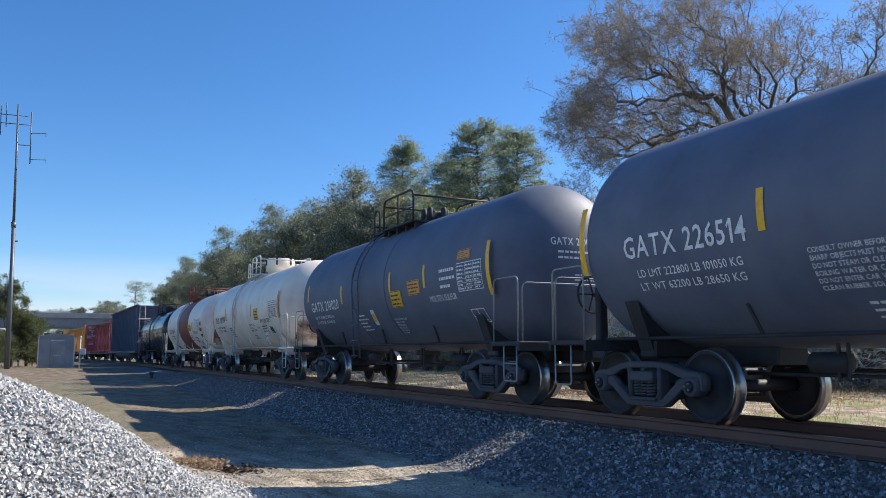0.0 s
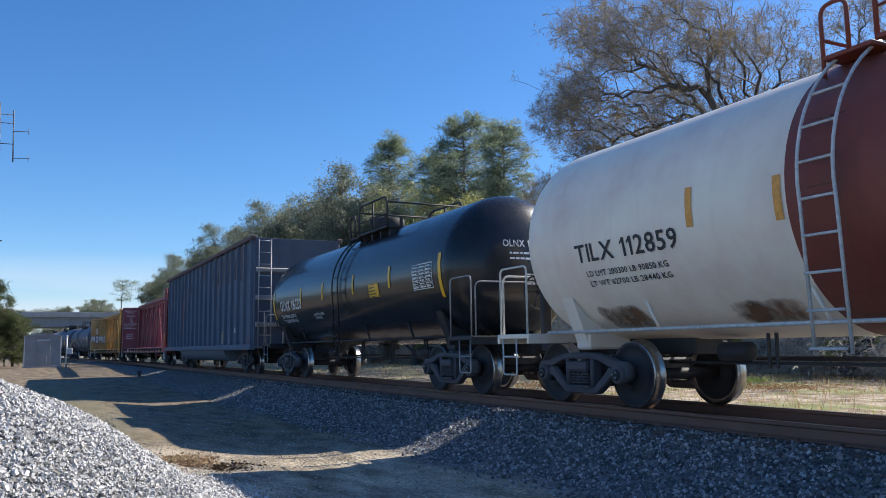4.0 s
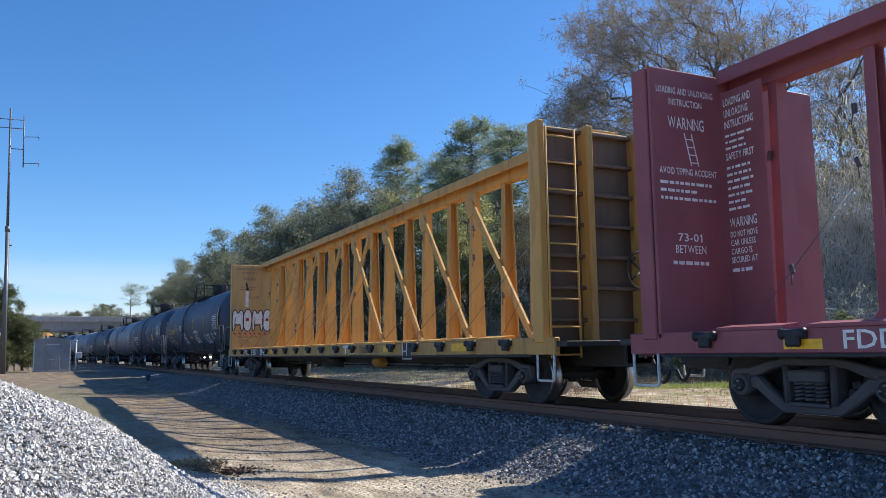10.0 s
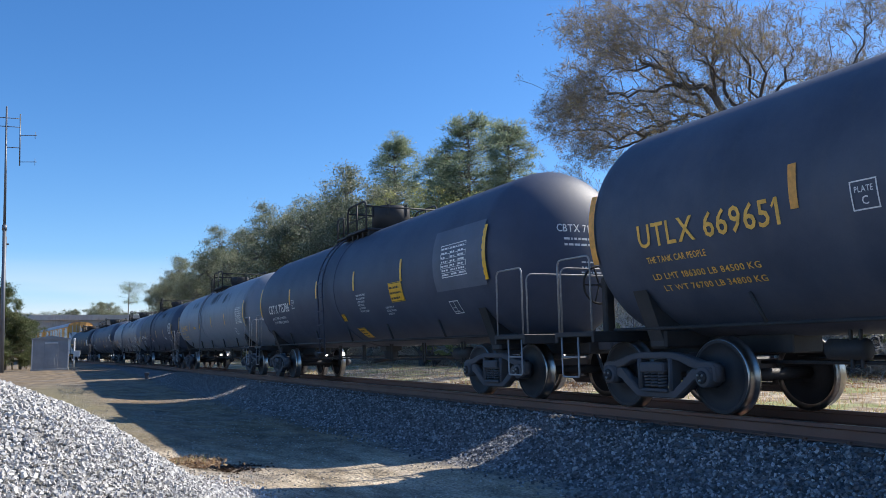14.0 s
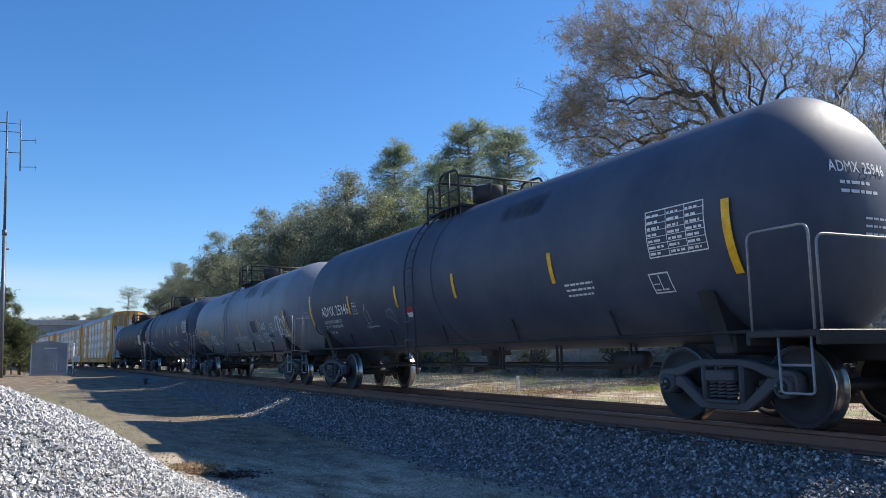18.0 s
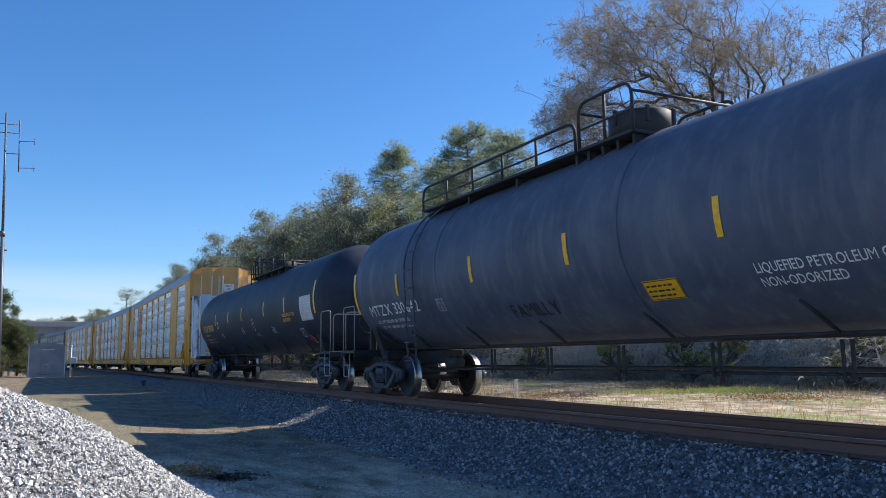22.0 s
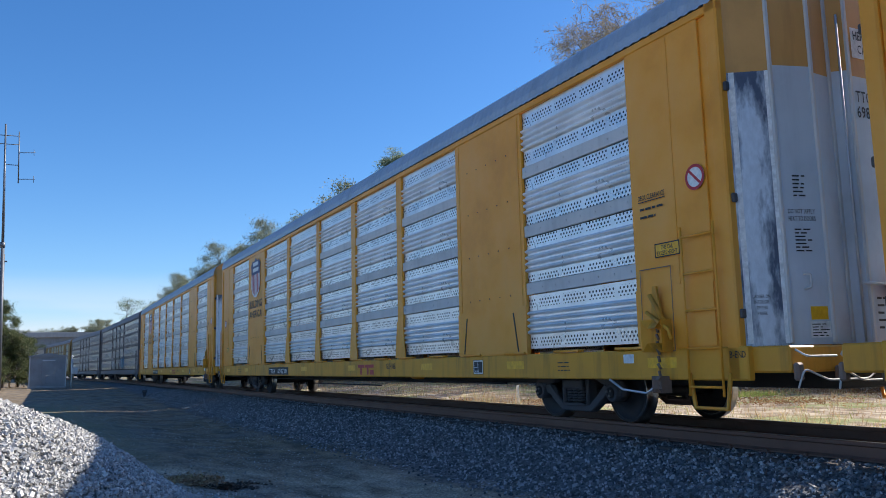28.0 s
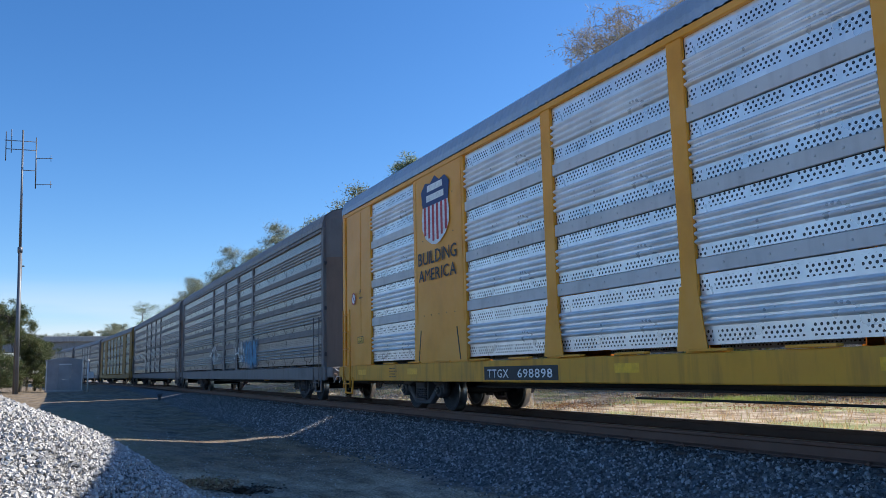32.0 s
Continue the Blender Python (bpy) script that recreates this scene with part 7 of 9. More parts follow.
def ground_z(x, y):
    """Height of the ground: flat yard, ballast bed with sloping shoulders, rough verge beyond."""
    d = x - track(y).x
    yard = -0.58 + 0.32 * step(34.0, 72.0, y) - 0.10 * step(2.0, 14.0, -x)
    yard -= 0.19 * step(1.3, 3.8, x) * (1 - step(24.0, 46.0, y))
    yard -= 0.10 * math.exp(-((x - 2.25) / 0.4) ** 2 - ((y - 11.5) / 0.9) ** 2)
    verge = -0.62 + 0.25 * step(3.0, 14.0, d)
    wave = 0.035 * noise.noise(Vector((x * 0.45, y * 0.3, 0.0))) + 0.02 * noise.noise(Vector((x * 1.6, y * 1.3, 5.0)))
    if d < 0:
        k = step(1.05, 3.05, -d)
        z = -0.20 * (1 - k) + (yard + wave) * k
        # a small ridge of spilled stone at the foot of the bed
        return z + 0.05 * math.exp(-((-d - 3.3) / 0.4) ** 2) * (0.6 + noise.noise(Vector((y * 0.5, 2.0, 0.0))))
    k = step(1.75, 3.4, d)
    return -0.20 * (1 - k) + (verge + wave) * k


def spaced(lo, hi, fine_lo, fine_hi, fine, grow=1.18):
    out, v, h = [], fine_lo, fine
    while v < fine_hi:
        out.append(v)
        v += fine
    while v < hi:
        out.append(v)
        h *= grow
        v += h
    out.append(hi)
    v, h = fine_lo, fine
    while v > lo:
        h *= grow
        v -= h
        out.insert(0, max(v, lo))
    return out


def ground_material():
    mat, nt, b = nodes_of("yard_ground")
    tc, sep = nt.nodes.new("ShaderNodeTexCoord"), nt.nodes.new("ShaderNodeSeparateXYZ")
    nt.links.new(tc.outputs["Object"], sep.inputs["Vector"])
    big, mid, fine = noise_node(nt, 0.5, 7), noise_node(nt, 2.2, 6, (1.0, 0.45, 1.0)), noise_node(nt, 26.0, 6)
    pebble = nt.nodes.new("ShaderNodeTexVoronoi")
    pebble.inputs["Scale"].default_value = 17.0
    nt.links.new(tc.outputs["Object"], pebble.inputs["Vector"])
    # each pebble's rim is darkened: gap shade painted into the stone colour
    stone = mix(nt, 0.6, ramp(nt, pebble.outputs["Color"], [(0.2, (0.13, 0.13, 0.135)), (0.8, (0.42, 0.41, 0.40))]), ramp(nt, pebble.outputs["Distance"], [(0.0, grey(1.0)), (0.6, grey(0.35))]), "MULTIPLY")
    dirt = ramp(nt, mid, [(0.30, (0.11, 0.088, 0.055)), (0.45, (0.27, 0.225, 0.155)), (0.66, (0.52, 0.45, 0.34))])
    dirt = mix(nt, ramp(nt, fine, [(0.48, grey(0)), (0.66, grey(0.8))]), dirt, (0.13, 0.11, 0.085))
    dry = ramp(nt, mid, [(0.36, (0.15, 0.105, 0.07)), (0.48, (0.36, 0.28, 0.19)), (0.64, (0.64, 0.55, 0.41))])
    green = mix(nt, ramp(nt, big, [(0.5, grey(0)), (0.6, grey(0.6))]), dry, (0.22, 0.30, 0.06))

    def over(a, lo, hi):
        m = nt.nodes.new("ShaderNodeMapRange")
        m.inputs["From Min"].default_value, m.inputs["From Max"].default_value = lo, hi
        nt.links.new(a, m.inputs["Value"])
        return m.outputs["Result"]

    # pale sand near by, browner earth further off, thin olive growth behind the stockpile
    dirt = mix(nt, over(sep.outputs["Y"], 11.5, 15.5), mix(nt, 1.0, dirt, (1.42, 1.38, 1.32), "MULTIPLY"), mix(nt, 1.0, dirt, (0.70, 0.60, 0.46), "MULTIPLY"))
    grit = nt.nodes.new("ShaderNodeTexVoronoi")
    grit.inputs["Scale"].default_value = 42.0
    nt.links.new(tc.outputs["Object"], grit.inputs["Vector"])
    dirt = mix(nt, ramp(nt, mid, [(0.35, grey(0.75)), (0.6, grey(0.35))]), dirt, mix(nt, 1.0, dirt, ramp(nt, grit.outputs["Color"], [(0.15, grey(0.35)), (0.5, grey(0.95)), (0.85, grey(1.6))]), "MULTIPLY"))
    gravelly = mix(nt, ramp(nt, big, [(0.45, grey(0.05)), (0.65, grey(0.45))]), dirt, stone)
    edge, wob = nt.nodes.new("ShaderNodeMath"), nt.nodes.new("ShaderNodeMath")
    wob.operation, edge.operation = "MULTIPLY_ADD", "ADD"
    nt.links.new(noise_node(nt, 0.7, 5), wob.inputs[0])
    wob.inputs[1].default_value, wob.inputs[2].default_value = 1.6, -0.8
    nt.links.new(wob.outputs[0], edge.inputs[0])
    nt.links.new(sep.outputs["X"], edge.inputs[1])
    weeds = ramp(nt, fine, [(0.35, (0.085, 0.08, 0.035)), (0.5, (0.19, 0.17, 0.085)), (0.65, (0.36, 0.31, 0.18))])
    bounds = over(edge.outputs[0], 2.4, 1.2)
    for lo, hi in ((12.5, 15.5), (46.0, 36.0)):
        m = nt.nodes.new("ShaderNodeMath")
        m.operation = "MULTIPLY"
        nt.links.new(bounds, m.inputs[0])
        nt.links.new(over(sep.outputs["Y"], lo, hi), m.inputs[1])
        bounds = m.outputs[0]
    gravelly = mix(nt, ramp(nt, bounds, [(0.0, grey(0)), (1.0, grey(0.8))]), gravelly, weeds)
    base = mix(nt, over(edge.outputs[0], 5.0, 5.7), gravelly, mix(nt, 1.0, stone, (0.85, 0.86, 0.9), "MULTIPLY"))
    base = mix(nt, over(sep.outputs["X"], 9.9, 10.7), base, green)
    nt.links.new(base, b.inputs["Base Color"])
    b.inputs["Roughness"].default_value = 0.95
    bump(nt, mix(nt, 0.5, fine, pebble.outputs["Distance"]), 1.0, 0.05, b)
    return mat


M["yard"] = ground_material()
M["yard_stone"] = rocky("dusty_yard_stone", (0.25, 0.225, 0.185), (0.72, 0.67, 0.58))
xs = spaced(-2500.0, 2500.0, -4.0, 14.0, 0.3)
ys = spaced(-2500.0, 2500.0, -3.0, 62.0, 0.5)
gm = Mesh()
for y in ys:
    gm.v += [(x, y, ground_z(x, min(max(y, -200.0), 250.0)) if abs(x) < 300 else -0.6) for x in xs]
w = len(xs)
gm.f = [(j * w + i, j * w + i + 1, (j + 1) * w + i + 1, (j + 1) * w + i) for j in range(len(ys) - 1) for i in range(w - 1)]
gm.s, gm.m = [True] * len(gm.f), [0] * len(gm.f)
thing("ground", "sandy rail yard ground with gravel and a dry grass verge", "ground", kind="structure", me=gm.data("ground", "yard"))

# ---- track ----
RAIL = [(-0.075, -0.186), (0.075, -0.186), (0.075, -0.172), (0.012, -0.150), (0.009, -0.055), (0.036, -0.040), (0.037, -0.008), (0.030, 0.0), (-0.030, 0.0), (-0.037, -0.008), (-0.036, -0.040), (-0.009, -0.055), (-0.012, -0.150), (-0.075, -0.172)]


def rail_mesh(side):
    m = Mesh()
    yy = [-60 + 4 * k for k in range(29)] + [56 + 3 * k for k in range(1, 75)]
    n = len(RAIL)
    for y in yy:
        c = track(y)
        slope = (track(y + 0.5).x - track(y - 0.5).x)
        m.v += [(c.x + side * 0.7545 + a, y - slope * (side * 0.7545 + a), z) for a, z in RAIL]
    for k in range(len(yy) - 1):
        for j in range(n):
            m.f.append((k * n + j, k * n + (j + 1) % n, (k + 1) * n + (j + 1) % n, (k + 1) * n + j))
            m.s.append(False)
            m.m.append(1 if j == 7 else 0)
    return fix_normals(m.data("rail", "rail_steel", "tread"))


line = thing("railway_track", "single railway track on dark ballast", "railway track", kind="structure")
for s in (-1, 1):
    part("rail", rail_mesh(s), line, label="rusty steel rail with a polished head")
tie = Mesh().box(-1.3, 1.3, -0.115, 0.115, -0.37, -0.192, 0.015).data("tie", "tie")
plate = Mesh().box(-0.12, 0.12, -0.1, 0.1, -0.194, -0.184, 0.003).data("tie_plate", "rail_steel")
spike = Mesh().box(-0.012, 0.012, -0.012, 0.012, -0.2, -0.165, 0.003).box(-0.022, 0.02, -0.018, 0.018, -0.168, -0.155, 0.004).data("spike", "rail_steel")
k = 0
yt = -7.0
while yt < 75.0:
    c, jig = track(yt), random.Random(k).uniform(-0.03, 0.03)
    part("tie", tie, line, pose(c.x + jig, yt, 0, 0, 0, jig * 30))
    if -3.0 < yt < 30.0:
        for s in (-1, 1):
            part("tie_plate", plate, line, pose(c.x + s * 0.7545, yt, 0))
            for q in (-1, 1):
                part("spike", spike, line, pose(c.x + s * 0.7545 + q * 0.088, yt + 0.05 * q, 0, 0, 0, 90 + 90 * q))
    yt += 0.53
    k += 1

# ---- loose stone ----
CUBE = np.array([[x, y, z] for z in (-1, 1) for y in (-1, 1) for x in (-1, 1)], float)
CUBE_F = np.array([[0, 2, 3, 1], [4, 5, 7, 6], [0, 1, 5, 4], [2, 6, 7, 3], [0, 4, 6, 2], [1, 3, 7, 5]])


def stones(places, sizes, seed):
    """Angular stones: jittered, turned blocks at the places given."""
    r = np.random.RandomState(seed)
    n = len(places)
    v = CUBE[None] * (1 - 0.55 * r.rand(n, 8, 3)) * np.stack([0.6 + 0.5 * r.rand(n), 0.5 + 0.4 * r.rand(n), 0.35 + 0.35 * r.rand(n)], 1)[:, None]
    q = r.randn(n, 4)
    q /= np.linalg.norm(q, axis=1)[:, None]
    a, b, c, d = q.T
    rot = np.stack([1 - 2 * (c * c + d * d), 2 * (b * c - a * d), 2 * (b * d + a * c), 2 * (b * c + a * d), 1 - 2 * (b * b + d * d), 2 * (c * d - a * b), 2 * (b * d - a * c), 2 * (c * d + a * b), 1 - 2 * (b * b + c * c)], 1).reshape(n, 3, 3)
    v = np.einsum("nij,nkj->nki", rot, v) * np.asarray(sizes)[:, None, None] * 0.5 + np.asarray(places)[:, None]
    return v


def stone_mesh(v, name, mat):
    n = len(v)
    f = (CUBE_F[None] + 8 * np.arange(n)[:, None, None]).reshape(-1, 4)
    me = bpy.data.meshes.new(name)
    me.vertices.add(8 * n)
    me.vertices.foreach_set("co", v.reshape(-1))
    me.loops.add(f.size)
    me.loops.foreach_set("vertex_index", f.reshape(-1))
    me.polygons.add(len(f))
    me.polygons.foreach_set("loop_start", np.arange(0, f.size, 4))
    me.polygons.foreach_set("loop_total", np.full(len(f), 4))
    me.materials.append(M[mat])
    me.update(calc_edges=True)
    me.shade_flat()
    return me


rs = np.random.RandomState(3)
spots, size = [], []
for _ in range(56000):
    y = -2.0 + 50.0 * rs.rand() ** 1.7
    d = -0.87 - 1.75 * rs.rand() - 0.28 * abs(rs.randn())
    x = track(y).x + d
    s = rs.uniform(0.024, 0.06)
    spots.append((x, y, ground_z(x, y) + s * rs.uniform(-0.1, 0.35)))
    size.append(s)
for _ in range(7000):
    y = -2.0 + 60.0 * rs.rand()
    d = 0.9 + 2.6 * rs.rand()
    x = track(y).x + d
    s = rs.uniform(0.03, 0.075)
    spots.append((x, y, ground_z(x, y) + s * 0.2))
    size.append(s)
thing("ballast", "grey crushed stone ballast beside the rails", "ballast", kind="stuff", me=stone_mesh(stones(spots, size, 1), "ballast", "ballast"))
spots, size = [], []
for _ in range(30000):
    y = 5.0 + 40.0 * rs.rand() ** 1.5
    x = 0.8 + 4.2 * rs.rand()
    if noise.noise(Vector((x * 0.7, y * 0.4, 9.0))) < rs.uniform(-0.45, 0.55):
        continue
    s = 0.010 + 0.030 * rs.rand() ** 2.5
    spots.append((x, y, ground_z(x, y) + s * 0.12))
    size.append(s)
thing("loose_gravel", "scattered gravel on the sandy ground", "gravel", kind="stuff", me=stone_mesh(stones(spots, size, 2), "loose_gravel", "yard_stone"))

# ---- gravel pile ----
PILE = Vector((-1.59, 8.2, 0.0))


def pile_z(x, y):
    dx, dy = x - PILE.x, (y - PILE.y) * 0.886
    d = math.hypot(dx, dy)
    top = 3.185 - 0.82 * math.hypot(d, 2.0)
    return -0.58 + max(-0.3, top) + 0.07 * noise.noise(Vector((x * 0.9, y * 0.9, 3.0)))


pm = Mesh()
n = 60
for j in range(n + 1):
    for i in range(n + 1):
        x, y = PILE.x + 5.0 * (2 * i / n - 1), PILE.y + 5.6 * (2 * j / n - 1)
        pm.v.append((x, y, pile_z(x, y) - 0.03))
pm.f = [(j * (n + 1) + i, j * (n + 1) + i + 1, (j + 1) * (n + 1) + i + 1, (j + 1) * (n + 1) + i) for j in range(n) for i in range(n)]
pm.s, pm.m = [True] * len(pm.f), [0] * len(pm.f)
# core coloured darker than its stones, as shade in the gaps between them
M["pile_core"] = rocky("pile_gap_shade", (0.14, 0.138, 0.135), (0.26, 0.255, 0.245), 9.0, per_piece=False)
pile = thing("stockpile", "large pile of pale crushed granite on the ground", "gravel pile", me=pm.data("pile_core", "pile_core"))
spots, size = [], []
while len(spots) < 62000:
    a, d = rs.uniform(-2.4, 1.8), 3.9 * math.sqrt(rs.rand())
    x, y = PILE.x + d * math.cos(a), PILE.y + d * math.sin(a) / 0.886
    if x < -1.9 and y > 8.6:
        continue
    z = pile_z(x, y)
    if z < ground_z(x, y) - 0.05:
        continue
    s = 0.018 + 0.032 * rs.rand() ** 1.4
    spots.append((x, y, z + s * rs.uniform(-0.3, 0.45)))
    size.append(s)
v = stones(spots, size, 4)
near = [i for i, p in enumerate(spots) if 0.4 < p[0] < 1.7 and 7.2 < p[1] < 9.6][:290]
rest = np.ones(len(spots), bool)
rest[near] = False
tagged(part("stone_cover", stone_mesh(v[rest], "stone_cover", "pile"), pile), kind="stuff")
shapes = [stone_mesh(stones([(0, 0, 0)], [1.0], 50 + k), "stone", "pile") for k in range(12)]
for i in near:
    ob = part("stone", shapes[i % 12], pile, Matrix.LocRotScale(spots[i], Euler((i, 2 * i, 3 * i)), (size[i],) * 3))
# spill of stone at the foot
spots, size = [], []
for _ in range(5200):
    a = rs.uniform(-1.3, 1.2)
    d = 3.25 + abs(rs.randn()) * 0.3
    x, y = PILE.x + d * math.cos(a), PILE.y + d * math.sin(a) / 0.886
    s = rs.uniform(0.02, 0.06)
    spots.append((x, y, max(ground_z(x, y), pile_z(x, y)) + s * 0.2))
    size.append(s)
thing("spilled_gravel", "gravel spilled round the foot of the pile", "gravel", kind="stuff", me=stone_mesh(stones(spots, size, 6), "spilled_gravel", "pile"))


# ---- equipment hut, mast, pole and posts ----
M["hut"] = paint("galvanised_hut", (0.30, 0.305, 0.315), 0.5, (0.3, 0.29, 0.28), 0.3, 0.3, metal=0.2)
M["concrete"] = paint("old_concrete", (0.40, 0.40, 0.39), 0.8, (0.2, 0.19, 0.18), 0.4, 0.5)
M["girder"] = paint("girder_grey", (0.26, 0.28, 0.30), 0.6, (0.12, 0.12, 0.12), 0.4, 0.4)
M["mast_steel"] = paint("mast_steel", (0.16, 0.17, 0.19), 0.5, (0.1, 0.1, 0.1), 0.3, 0.2, metal=0.5)
M["pole_wood"] = paint("grey_pole_wood", (0.17, 0.14, 0.115), 0.85, (0.08, 0.07, 0.06), 0.4, 0.6)
gz = ground_z(0.7, 70.5)
hut = thing("equipment_hut", "grey metal signal equipment hut with a door", "hut", pose(0.82, 71.2, gz))
part("body", Mesh().box(-1.3, 1.3, -1.2, 1.2, 0.12, 2.4, 0.02).data("body", "hut"), hut)
part("base", Mesh().box(-1.34, 1.34, -1.24, 1.24, -0.1, 0.14, 0.02).data("base", "concrete"), hut)
part("roof", fix_normals(Mesh().prism([(-1.38, 2.38), (1.38, 2.38), (1.38, 2.44), (0.0, 2.66), (-1.38, 2.44)], -1.3, 1.3, 1).data("roof", "hut")), hut)
door = part("door", Mesh().box(-0.42, 0.55, -1.235, -1.2, 0.2, 2.2, 0.01).data("door", "hut"), hut, label="grey metal door")
part("door_handle", Mesh().box(0.38, 0.46, -1.28, -1.235, 1.05, 1.2, 0.01).data("door_handle", "tread"), door)
part("cable_box", Mesh().box(-0.15, 0.3, -1.27, -1.235, 0.35, 0.95, 0.01).data("cable_box", "hut"), hut)
part("vent_hood", Mesh().box(-0.4, 0.5, -1.26, -1.2, 2.05, 2.14, 0.01).data("vent_hood", "zinc_band"), hut)
for x in (-1.26, 1.26):
    part("corner_trim", Mesh().box(x - 0.04, x + 0.04, -1.225, -1.2, 0.14, 2.38, 0.006).data("corner_trim", "zinc_band"), hut)

sp = thing("signal_post", "short white post with a small signal box", "post", pose(2.45, 68.6, ground_z(2.45, 68.6)))
part("pole", Mesh().tube([(0, 0, -0.1), (0, 0, 2.3)], 0.055, 10).data("pole", "white_rail"), sp)
part("box", Mesh().box(0.04, 0.42, -0.12, 0.12, 1.0, 1.45, 0.02).data("box", "zinc_band"), sp)
part("cap", Mesh().turned([(2.28, 0.09), (2.36, 0.09), (2.42, 0.03)], 12, "z").data("cap", "white_rail"), sp)

mast = thing("radio_mast", "slender steel radio mast with antenna arms", "mast", pose(-2.28, 66.0, ground_z(-2.28, 66), 0, -1.35, 0))
part("lower_pole", Mesh().tube([(0, 0, -0.2), (0, 0, 10.4)], 0.13, 12).data("lower_pole", "mast_steel"), mast)
part("upper_pole", Mesh().tube([(0, 0, 10.4), (0, 0, 19.4)], [0.10, 0.06], 12).data("upper_pole", "mast_steel"), mast)
part("joint_collar", Mesh().turned([(10.2, 0.17), (10.6, 0.17)], 12, "z").data("joint_collar", "mast_steel"), mast)
for z, a, b in ((18.55, -1.2, 0.95), (17.9, -1.1, 0.95), (16.35, -0.05, 0.85)):
    part("antenna_arm", Mesh().tube([(a, 0, z), (b, 0, z)], 0.03, 6).data("antenna_arm", "mast_steel"), mast)
for x, z0, z1, r in ((0.9, 15.0, 18.9, 0.045), (-1.1, 17.0, 19.2, 0.035), (-0.75, 17.6, 19.4, 0.03)):
    part("dipole", Mesh().tube([(x, 0, z0), (x, 0, z1)], r, 6).data("dipole", "mast_steel"), mast)
for z in (15.3, 17.3):
    part("side_element", Mesh().tube([(0.9, 0, z), (2.0, -0.3, z)], 0.025, 6).tube([(1.9, -0.27, z - 0.25), (1.9, -0.27, z + 0.25)], 0.018, 6).data("side_element", "mast_steel"), mast)
pole = thing("utility_pole", "weathered grey wooden utility pole", "pole", pose(-2.42, 67.2, ground_z(-2.4, 67), 0, -0.6, 0))
part("shaft", Mesh().tube([(0, 0, -0.3), (0, 0, 9.9)], [0.17, 0.13], 14).data("shaft", "pole_wood"), pole)
part("bracket", Mesh().box(-0.1, 0.3, -0.05, 0.05, 9.3, 9.4, 0.01).data("bracket", "mast_steel"), pole)

mk = thing("marker_post", "short white marker post in the grass", "post", pose(12.4, 20.2, ground_z(12.4, 20.2)))
part("stake", Mesh().box(-0.04, 0.04, -0.03, 0.03, -0.1, 0.8, 0.008).data("stake", "white_rail"), mk)
for k in range(4):
    fp = thing("fence_post", "pale wooden fence post behind the bushes", "post", pose(-2.0 + 0.55 * k, 80.0, ground_z(-2, 80)), group="fence posts")
    part("stake", Mesh().box(-0.08, 0.08, -0.08, 0.08, -0.1, 1.35, 0.01).data("stake", "white_tank"), fp)
vm = thing("track_marker", "small dark stub marker beside the ballast", "marker", pose(5.3, 47.0, ground_z(5.3, 47)))
part("stub", Mesh().box(-0.08, 0.08, -0.08, 0.08, -0.1, 0.25, 0.02).box(-0.12, 0.12, -0.1, 0.1, 0.2, 0.34, 0.02).data("stub", "truck"), vm)

# ---- road bridge over the track ----
br = thing("road_bridge", "grey concrete and steel road bridge over the track", "bridge", pose(0, 200, 0))
part("deck", Mesh().box(-90, 90, -5, 5, 8.5, 8.8, 0.03).data("deck", "concrete"), br)
for y in (-5.1, 4.9):
    part("parapet", Mesh().box(-90, 90, y, y + 0.25, 8.45, 9.6, 0.03).data("parapet", "concrete"), br)
for y in (-4.4, -2.2, 0.0, 2.2, 4.4):
    g = Mesh().box(-90, 90, y - 0.03, y + 0.03, 6.5, 8.5).box(-90, 90, y - 0.25, y + 0.25, 6.35, 6.5, 0.02).box(-90, 90, y - 0.25, y + 0.25, 8.42, 8.5, 0.02)
    part("girder", g.data("girder", "girder"), br)
for k in range(30):
    part("stiffener", Mesh().box(-0.04, 0.04, -4.55, -4.43, 6.5, 8.42, 0.01).data("stiffener", "girder"), br, pose(-60 + 4 * k, 0, 0))
for x in (-24.0, 17.0, 44.0):
    cap = part("pier", Mesh().box(x - 0.7, x + 0.7, -5, 5, 5.4, 6.35, 0.05).data("pier", "concrete"), br)
    for y in (-3.6, 0, 3.6):
        part("column", Mesh().tube([(x, y, -1.0), (x, y, 5.4)], 0.5, 16).data("column", "concrete"), cap)


# ---- plants ----
def leaf_material(name, lo, hi, third=None, through_light=0.5):
    mat, nt, b = nodes_of(name)
    g = nt.nodes.new("ShaderNodeNewGeometry")
    stops = [(0.0, lo), (0.75, hi)] + ([(1.0, third)] if third else [])
    base = ramp(nt, g.outputs["Random Per Island"], stops)
    base = mix(nt, 0.35, base, ramp(nt, noise_node(nt, 0.6, 4), [(0.3, grey(0.6)), (0.7, grey(1.0))]), "MULTIPLY")
    nt.links.new(base, b.inputs["Base Color"])
    b.inputs["Roughness"].default_value = 0.6
    b.inputs["Subsurface Weight"].default_value = 0.0
    tr = nt.nodes.new("ShaderNodeBsdfTranslucent")
    nt.links.new(base, tr.inputs["Color"])
    ms = nt.nodes.new("ShaderNodeMixShader")
    ms.inputs[0].default_value = through_light
    nt.links.new(b.outputs[0], ms.inputs[1])
    nt.links.new(tr.outputs[0], ms.inputs[2])
    nt.links.new(ms.outputs[0], nt.nodes["Material Output"].inputs["Surface"])
    return mat


